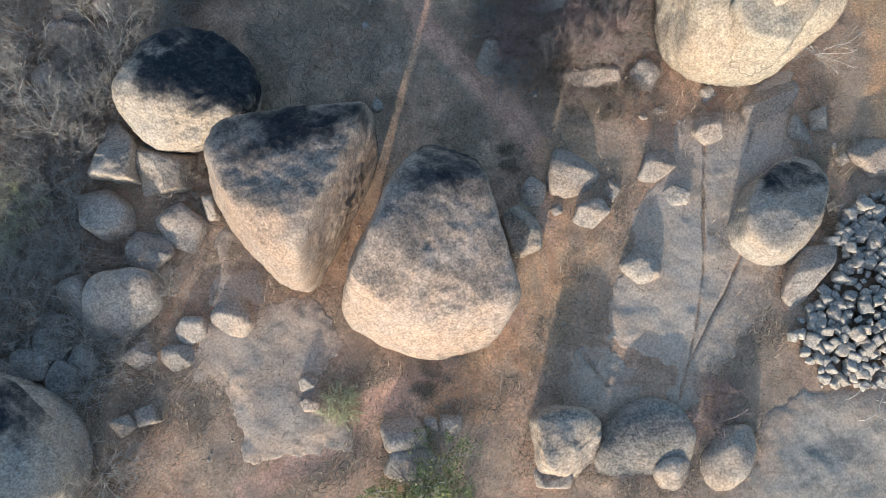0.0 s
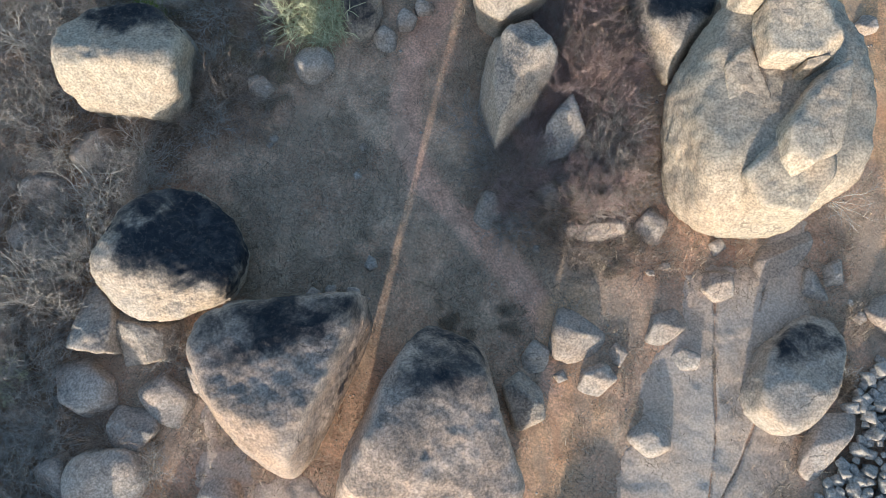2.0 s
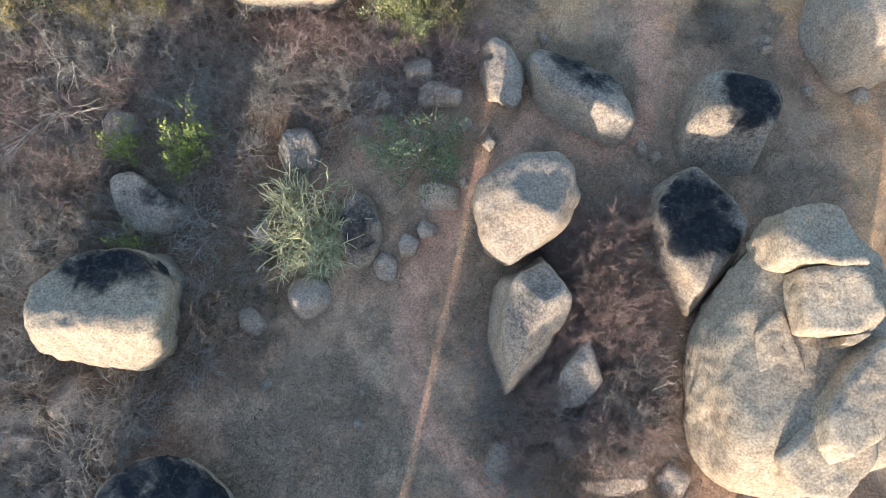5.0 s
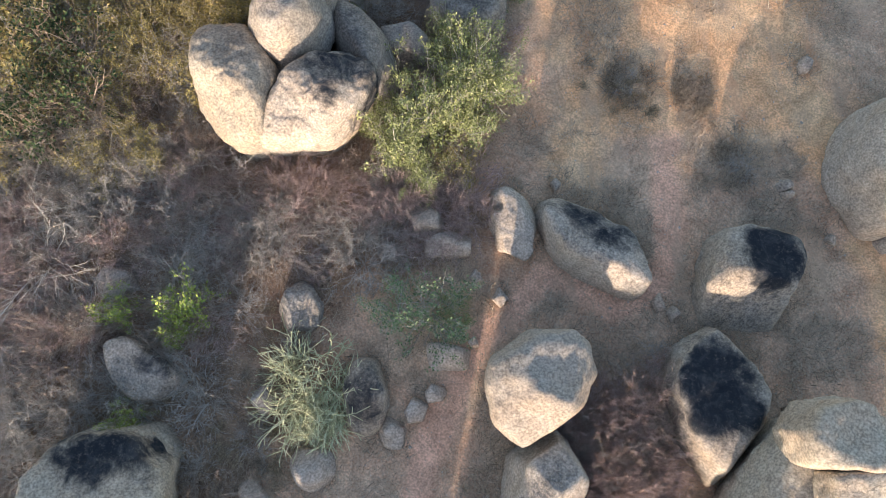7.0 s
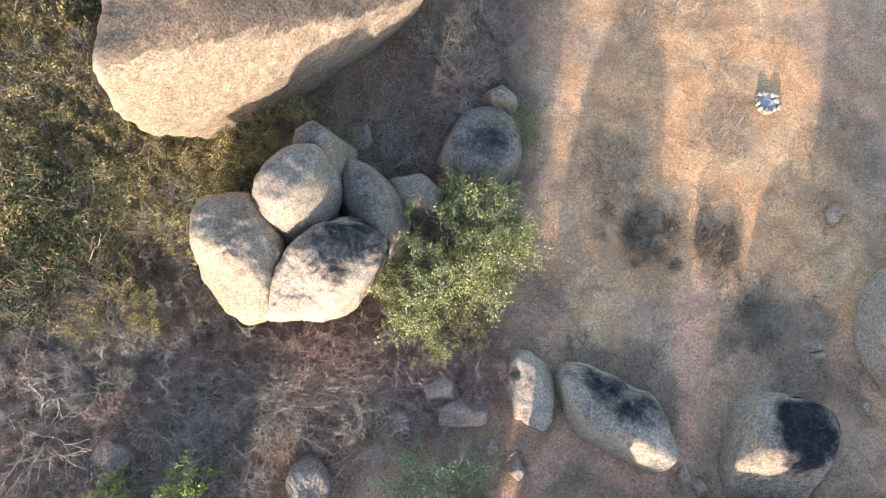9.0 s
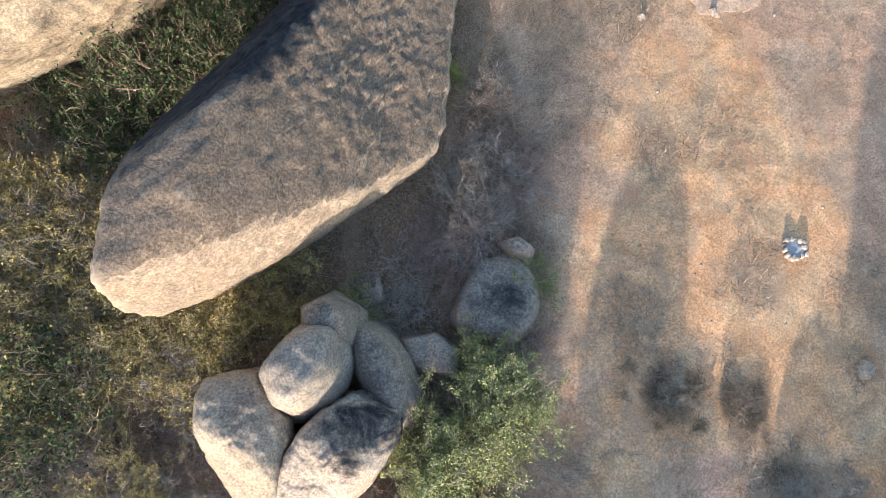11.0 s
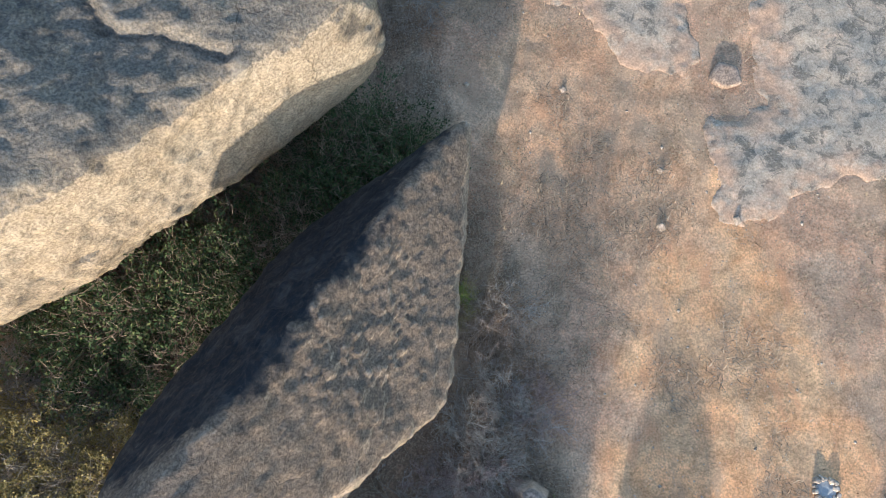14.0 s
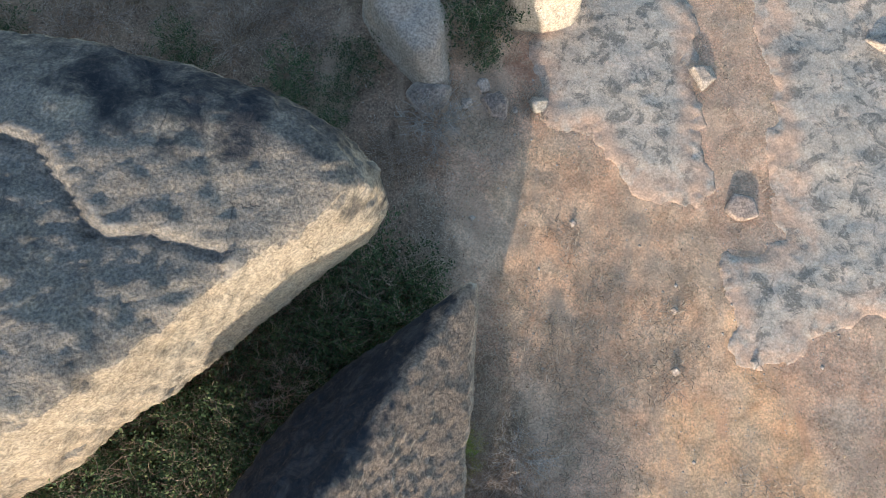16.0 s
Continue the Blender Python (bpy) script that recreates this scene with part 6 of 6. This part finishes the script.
plant_all("yellow", [(-9.9, 29.9, 0.9, 1.2), (-8.7, 31.0, 0.9, 1.3), (-7.4, 31.7, 0.85, 1.4), (-6.2, 32.0, 0.8, 1.4), (-4.9, 32.3, 0.7, 1.4), (-9.6, 31.5, 0.9, 1.3), (-7.8, 30.2, 0.8, 1.2), (-6.5, 30.7, 0.7, 1.2), (-5.3, 31.2, 0.7, 1.3), (-8.4, 32.2, 0.8, 1.4), (-7.0, 32.6, 0.7, 1.4), (-9.2, 29.2, 0.8, 1.1)])
plant_all("olive", [(0.3, 29.4, 0.9, 1.8), (-1.2, 27.7, 0.9, 1.7), (-1.0, 26.0, 0.9, 1.6), (0.2, 27.2, 1.0, 1.9), (1.4, 28.0, 0.9, 1.9), (-2.1, 27.0, 0.6, 1.5)])
plant_all("yellow", [(0.3, 25.6, 0.8, 0.9), (-13.6, 29, 1.3, 1.3), (-14.6, 30.4, 1.4, 1.3), (-12.9, 30.6, 1.2, 1.3), (-15.4, 28.2, 1.4, 1.3), (-12, 32, 1.1, 1.3), (-10.9, 30.9, 1, 1.3), (-5.6, 31.2, 0.9, 1.2), (-4.9, 30.5, 0.7, 1.4), (-6.8, 31, 0.9, 1.2), (-7.6, 30.3, 0.9, 1.1)])
plant_all("green", [(-11.9, 29.6, 1.3, 1.5), (-11.6, 28, 1.2, 1.5), (-12.8, 27.2, 1.2, 1.5), (0.45, 51.6, 1.0, 1.2), (0.6, 52.6, 1.1, 1.2), (0.9, 50.9, 0.5, 0.9), (1.2, 52.0, 0.7, 1), (-8.4, 39.8, 1.1, 2), (-9.6, 38.7, 1.2, 2), (-7.5, 40.6, 1, 1.8), (-10.7, 37.8, 1.2, 1.8), (-8.8, 38.4, 1.2, 1.6), (-7.7, 39, 1.1, 1.6), (-6.9, 39.6, 1, 1.5)])
plant_all("pale", [(-10.8, 11.6, 1, 1), (-10.9, 10.2, 0.8, 1), (12.4, 11.7, 0.8, 0.9), (12.2, 6, 0.5, 0.6), (-12.4, 22.7, 1.3, 0.9), (-13.2, 24.2, 1, 0.9), (-11.2, 24.6, 0.9, 0.9), (-14, 30.4, 1.2, 1.1), (0.4, 33.6, 0.8, 0.9), (-0.2, 34.6, 0.7, 0.8)])
plant_all("dead", [(8, -0.3, 0.8, 0.9), (8.2, -1, 0.6, 0.9)])
plant_all("grey", [(-12.5, 8.8, 1.2, 0.9), (-11.4, 8, 0.8, 0.9), (-13, 3.2, 1.1, 0.9), (-8.4, 3.6, 0.6, 0.8), (-8.3, 7, 0.65, 0.8), (-10.9, 2.1, 0.8, 0.8), (-12, 2.3, 0.8, 0.8), (-9.6, 2.2, 0.6, 0.7), (-9.4, 13.4, 0.9, 0.8), (5.1, 12.2, 0.7, 0.7), (6.3, 19.3, 0.6, 0.7), (1.2, 14.4, 0.8, 0.5), (1.8, 12.9, 0.8, 0.5), (6.1, 28.3, 0.5, 0.5), (9.6, 25.3, 0.5, 0.4)])
plant_all("brown", [(-7.7, 7.3, 0.6, 0.6), (-13.4, 12, 1, 0.8), (-8.6, 14.6, 0.9, 0.8), (8.2, 28, 0.4, 0.5)])
plant_all("red", [(8.2, 0.4, 0.5, 0.7)])
plant_all("weed", [(6.2, 28.6, 0.9, 1), (5.9, 27.9, 0.7, 1), (8.2, 28.2, 0.7, 1), (8.1, 27.5, 0.6, 1), (9.4, 25.4, 0.9, 0.7), (12.5, 5.9, 0.6, 1.2), (0.6, 7.8, 0.6, 0.8), (2, 8, 0.5, 0.8), (-0.6, 1, 0.6, 0.5)])

plant_all("yellow", [(-14.6, 31.6, 1.0, 1.5), (-13.4, 31.9, 1.0, 1.6), (-12.2, 33.2, 1.0, 1.6), (-11.2, 32.6, 1.0, 1.5), (-10.4, 33.8, 0.9, 1.6), (-13.2, 33.4, 1.0, 1.5), (-14.4, 33.6, 1.0, 1.5), (-11.6, 34.6, 1.0, 1.6), (-12.8, 34.8, 1.0, 1.6), (-10.2, 32.0, 0.9, 1.5), (-9.7, 34.6, 0.8, 1.5), (-14.0, 35.2, 1.0, 1.5)])
plant_all("grey", [(-13.8, 32.6, 1.0, 1.6), (-12.6, 32.4, 1.0, 1.6), (-11.8, 33.8, 1.0, 1.6), (-10.8, 33.2, 0.9, 1.6), (-13.6, 34.2, 1.0, 1.6)])

# scrub that fills the slopes beside the clearing
GAP = [(-5.9, 45.0), (-1.2, 44.6), (-0.6, 43.0), (-6.0, 36.6), (-8.3, 35.3), (-11.5, 36.2), (-14, 38.5), (-10.5, 38.5), (-8.0, 41.5)]


def scatter(outline, mix, count, gap, sizes, tall, seed, keep=1.06):
    """Plants strewn over an outline, clear of rocks and of one another."""
    rng = random.Random(seed)
    xs, ys = [p[0] for p in outline], [p[1] for p in outline]
    names = [k for k, w in mix for _ in range(w)]
    made = []
    for _ in range(count * 14):
        if len(made) >= count:
            break
        x, y = rng.uniform(max(min(xs), -16), max(xs)), rng.uniform(max(min(ys), -5), min(max(ys), 56))
        r = rng.uniform(*sizes)
        if inside(np.array([x]), np.array([y]), outline)[0] < 0.2 or rocks_near(x, y) < keep:
            continue
        if any(math.hypot(x - a, y - b) < gap for a, b in made) or along(np.array([x]), np.array([y]), FOOTPATH)[0] < 0.5 * r + 0.3:
            continue
        made.append((x, y))
        plant(rng.choice(names), x, y, r, tall * rng.uniform(0.8, 1.2))


scatter([(-16, -5), (-9.6, -5), (-9.0, 4.0), (-10.4, 8.0), (-8.8, 12.2), (-6.8, 13.8), (-7.0, 20.0), (-16, 20)], [("grey", 9), ("brown", 2), ("pale", 2)], 110, 0.62, (0.6, 1.05), 0.75, 1)
scatter([(-16, 20), (-6.6, 20.0), (-5.6, 22.0), (-1.5, 22.4), (1.2, 23.4), (1.2, 26.0), (-5, 26), (-16, 27)], [("red", 4), ("brown", 4), ("grey", 5), ("pale", 1)], 110, 0.6, (0.6, 1.05), 0.7, 2)
scatter([(-16, 26), (-6.8, 25.5), (-6.2, 29.6), (-2.0, 31.4), (-9, 31.5), (-8.4, 35.2), (-11.5, 36.2), (-16, 38.5)], [("yellow", 5), ("brown", 4), ("grey", 3), ("pale", 1)], 95, 0.66, (0.6, 1.1), 0.95, 3)
scatter([(-6.0, 28.5), (0, 27.5), (2.4, 30.0), (2.4, 36.5), (0.6, 40.5), (-0.4, 40.0), (-0.6, 36), (-4, 32.8), (-7, 31.2)], [("grey", 5), ("brown", 4), ("red", 2)], 52, 0.72, (0.5, 0.9), 0.7, 4)
scatter([(-16, 30), (-9.6, 29.6), (-8.9, 33.4), (-11, 36), (-16, 38)], [("yellow", 6), ("brown", 2), ("grey", 2), ("pale", 1)], 46, 0.6, (0.65, 1.0), 1.1, 13, 0.62)
scatter([(4.7, 15.6), (5.7, 15.4), (6.3, 17.6), (6.1, 19.0), (4.9, 18.6)], [("red", 4), ("brown", 3), ("grey", 1)], 16, 0.34, (0.6, 0.85), 1.5, 19, 0.8)
scatter(GAP, [("green", 8), ("brown", 1)], 60, 0.6, (0.7, 1.2), 1.1, 5, 0.72)
scatter([(-2.4, 47.5), (0.8, 46), (1.2, 50), (1.8, 56), (-16, 56), (-16, 50), (-6, 48.6)], [("brown", 5), ("grey", 2), ("green", 1)], 34, 0.9, (0.5, 0.9), 0.6, 6)
scatter(BRAMBLES, [("red", 6), ("brown", 1), ("grey", 5)], 130, 0.34, (0.55, 0.9), 1.15, 7, 0.84)
scatter([(1.6, 10.6), (3.4, 10.4), (4.2, 12.0), (3.2, 14.6), (1.2, 15.4)], [("grey", 4), ("brown", 4), ("red", 2)], 22, 0.42, (0.45, 0.75), 0.8, 17, 0.9)
scatter([(-6.8, 13.6), (-5.4, 14.5), (-4.6, 16.6), (-4.2, 21.8), (-7.2, 20.4)], [("brown", 3), ("grey", 2), ("weed", 5)], 18, 0.7, (0.4, 0.7), 0.6, 8)
scatter([(3.4, 10.0), (6.6, 9.0), (7.2, 10.4), (5.6, 11.8), (3.2, 12.4)], [("weed", 6), ("brown", 2)], 14, 0.6, (0.4, 0.7), 0.7, 9)


# ---- ground cover: dry grass, fallen leaves, pebbles ----
def strewn(name, label, count, weight, build, material, seed):
    rng = np.random.default_rng(seed)
    x, y = rng.uniform(-16, 17, count), rng.uniform(-5, 56, count)
    keep = rng.uniform(0, 1, count) < weight(x, y)
    x, y = x[keep], y[keep]
    v, f = build(rng, np.stack((x, y, ground_height(x, y)), 1))
    return tagged(new(name, mesh_of(name, v, f, material, False)), label, name.replace("_", " "), kind="stuff")


def patchy(x, y, scale, seed):
    return 0.5 + 0.5 * fractal(np.stack((x, y, 0 * x), 1) * scale, 3, seed)


def zones(x, y):
    wob = 0.9 * (patchy(x, y, 0.8, 950) - 0.5)
    tr = np.maximum(1 - smooth01(along(x, y, FOOTPATH) + 0.5 * wob, 0.2, 0.7), 0.9 * smooth01(inside(x, y, BARE) + 2 * wob, -0.6, 1.0))
    tr = np.maximum(tr, 1 - smooth01(along(x, y, DIRT_TRACK) + wob, 0.5, 1.4))
    li = np.maximum(smooth01(inside(x, y, LEFT_SCRUB) + wob, -0.8, 0.8), smooth01(inside(x, y, BRAMBLES) + wob, -0.5, 0.6))
    return tr, li


def grass_weight(x, y):
    tr, li = zones(x, y)
    return np.clip((1 - tr) ** 2 * (0.35 + 0.65 * smooth01(patchy(x, y, 0.6, 71), 0.35, 0.75)) * smooth01(patchy(x, y, 2.0, 74), 0.3, 0.7) + 0.02, 0, 1)


def blades(rng, p):
    n = len(p)
    a, e = rng.uniform(0, 2 * math.pi, n), rng.uniform(0.15, 1.1, n)
    L = rng.uniform(0.06, 0.19, n)[:, None]
    d = np.stack((np.cos(a) * np.cos(e), np.sin(a) * np.cos(e), np.sin(e)), 1)
    s = np.stack((-np.sin(a), np.cos(a), 0 * a), 1) * rng.uniform(0.006, 0.012, n)[:, None]
    return np.stack((p - s, p + s, p + L * d), 1).reshape(-1, 3), np.arange(3 * n).reshape(-1, 3)


def tall_blades(rng, p):
    v, f = blades(rng, p)
    v = v.reshape(-1, 3, 3)
    v[:, 2] += 1.2 * (v[:, 2] - 0.5 * (v[:, 0] + v[:, 1]))
    return v.reshape(-1, 3), f


strewn("dry_grass", "short straw-coloured dry grass on the soil", 420000, grass_weight, blades, straw_blade, 7)

strewn("dark_grass", "patches of darker dry grass and low weeds in the clearing", 1300000, lambda x, y: 0.40 * tufts(x, y) * (1 - 0.9 * (along(x, y, FOOTPATH) < 0.45)), tall_blades, dark_blade, 17)
strewn("fallen_leaves", "brown and pale fallen leaves under the scrub", 90000, lambda x, y: 0.75 * zones(x, y)[1] + 0.02, lambda rng, p: leaves_at(rng, p + (0, 0, 0.015), 0.05, 0.2), dead_leaf, 8)



def rim_weight(x, y):
    """High in a narrow belt round the foot of each rock."""
    near = np.full(x.shape, 9.0)
    for cx, cy, rx, ry, u in BLOCKS:
        a, c = (x - cx) * u[0] + (y - cy) * u[1], -(x - cx) * u[1] + (y - cy) * u[0]
        near = np.minimum(near, (np.hypot(a / rx, c / ry) - 0.85) * min(rx, ry))
    tr, li = zones(x, y)
    return np.clip((1 - smooth01(near, 0.05, 0.55)) * (1 - 0.8 * tr) * smooth01(patchy(x, y, 1.3, 61), 0.25, 0.6), 0, 1)


strewn("rank_grass", "longer dark dry grass at the foot of the boulders", 520000, rim_weight, tall_blades, dark_blade, 10)

pebble_stone = granite("pebble_stone", (0.40, 0.36, 0.32), (0.44, 0.35, 0.28), (0.12, 0.12, 0.12), 0.3, 2.0)


def pebbles(rng, p):
    n = len(p)
    s = 0.0125 * rng.lognormal(0, 0.6, n)[:, None, None]
    corner = np.array([(1, 0, 0), (0, 1, 0), (-1, 0, 0), (0, -1, 0), (0, 0, 0.7), (0, 0, -0.7)])[None] * s * rng.uniform(0.6, 1.3, (n, 6, 1))
    f = np.array([(0, 1, 4), (1, 2, 4), (2, 3, 4), (3, 0, 4), (1, 0, 5), (2, 1, 5), (3, 2, 5), (0, 3, 5)])
    return (p[:, None] + corner).reshape(-1, 3), (np.arange(n)[:, None, None] * 6 + f[None]).reshape(-1, 3)


strewn("pebbles", "small pebbles and gravel scattered over the soil", 45000, lambda x, y: 0.25 + 0.75 * smooth01(patchy(x, y, 0.5, 88), 0.4, 0.8), pebbles, pebble_stone, 9)

# ---- heap of broken stones ----
rubble = granite("rubble_stone", (0.33, 0.31, 0.285), (0.37, 0.32, 0.275), (0.12, 0.12, 0.12), 0.35, 2.5)
HEAP = [(13.6, 6.7), (15.5, 6.5), (16.0, 1.6), (13.2, 0.9), (11.6, 1.0), (10.8, 2.2), (11.5, 3.7), (12.4, 5.5)]


def rubble_block(seed):
    rng = random.Random(seed)
    faces = [(rng.uniform(-14, 14) + k * 90, rng.uniform(0.12, 0.25), rng.uniform(-10, 14)) for k in range(4)] + [(rng.uniform(0, 360), 0.2, rng.uniform(-20, 30))]
    p, f = rock_shape(0.36, 0.001, faces, [(rng.uniform(0, 360), rng.uniform(62, 80), 0.3)], 60, 3, 0.3, seed)
    p[:, 2] -= 0.16
    return mesh_of("stone_block", p, f, rubble, False)


blocks = [rubble_block(700 + k) for k in range(10)]
rng = random.Random(12)
laid = []
for _ in range(6000):
    if len(laid) >= 290:
        break
    x, y = rng.uniform(10.4, 16), rng.uniform(0.6, 6.9)
    deep = inside(np.array([x]), np.array([y]), HEAP)[0]
    if deep < -0.15 or rocks_near(x, y) < 1.0 or any(math.hypot(x - a, y - b) < 0.22 for a, b in laid):
        continue
    laid.append((x, y))
    ob = new("stone_block", rng.choice(blocks))
    ob.matrix_world = pose(x, y, 0.10 + 0.38 * min(max(deep, 0), 1.4) * rng.uniform(0.75, 1.05), rng.uniform(-50, 50), rng.uniform(-50, 50), rng.uniform(0, 360)) @ Matrix.Diagonal((*[rng.uniform(0.45, 1.0)] * 3, 1))
    tagged(ob, "broken grey granite block lying in a rubble heap", "stone", "rubble heap")
# a second layer underneath fills the heap
for k, (x, y) in enumerate(laid[:80]):
    ob = new("stone_block", blocks[k % 10])
    ob.matrix_world = pose(x + 0.16, y + 0.12, 0.12, 20 * k, 35 * k, 70 * k)
    tagged(ob, "broken grey granite block lying in a rubble heap", "stone", "rubble heap")

# ---- ring of stones round an old fire ----
n = Nodes("ash", 0.95)
ash = n.done(n.mix(n.noise(14.0, 6, 0.7), (0.18, 0.20, 0.22), (0.50, 0.53, 0.56)))
ring = thing("fire_ring", "ring of pale stones round a patch of bluish ash", "fire ring")
ring.location = (10.34, 32.62, 0.02)
rng = random.Random(3)
for k in range(13):
    faces = [(60 * j + rng.uniform(-15, 15), rng.uniform(0.06, 0.11), rng.uniform(0, 20)) for j in range(6)]
    p, f = rock_shape(rng.uniform(0.08, 0.18), 0.001, faces, [], 16, 3, 1.0, 800 + k)
    p *= rng.uniform(0.65, 1.15)
    a, q = 2 * math.pi * k / 13 + rng.uniform(-0.16, 0.16), rng.uniform(0.28, 0.42)
    part("ring_stone", p + (q * math.cos(a), q * math.sin(a), 0), f, pebble_stone, ring, smooth=True)
v, f = ball(4)
v = v * (0.30, 0.30, 0.05)
part("ash_bed", v + np.stack((0 * v[:, 0], 0 * v[:, 0], 0.02 * fractal(v * 9, 2, 5)), 1) + (0, 0, 0.02), f, ash, ring, "heap of bluish-white ash")

# ---- loose sticks beside the rubble heap ----
rng = np.random.default_rng(40)
for k in range(7):
    x, y, a = rng.uniform(12.2, 13.6), rng.uniform(-0.4, 0.6), rng.uniform(0, math.pi)
    line = np.stack((x + np.linspace(-0.5, 0.5, 6) * math.cos(a), y + np.linspace(-0.5, 0.5, 6) * math.sin(a), np.full(6, 0.2)), 1)
    line += rng.normal(0, 0.03, line.shape)
    v, f = tubes(line[None] * (1, 1, 1), 0.016, 0.008)
    tagged(new("dry_stick", mesh_of("dry_stick", v, f, pale_twig)), "bare pale stick lying by the rubble heap", "stick", "loose sticks")
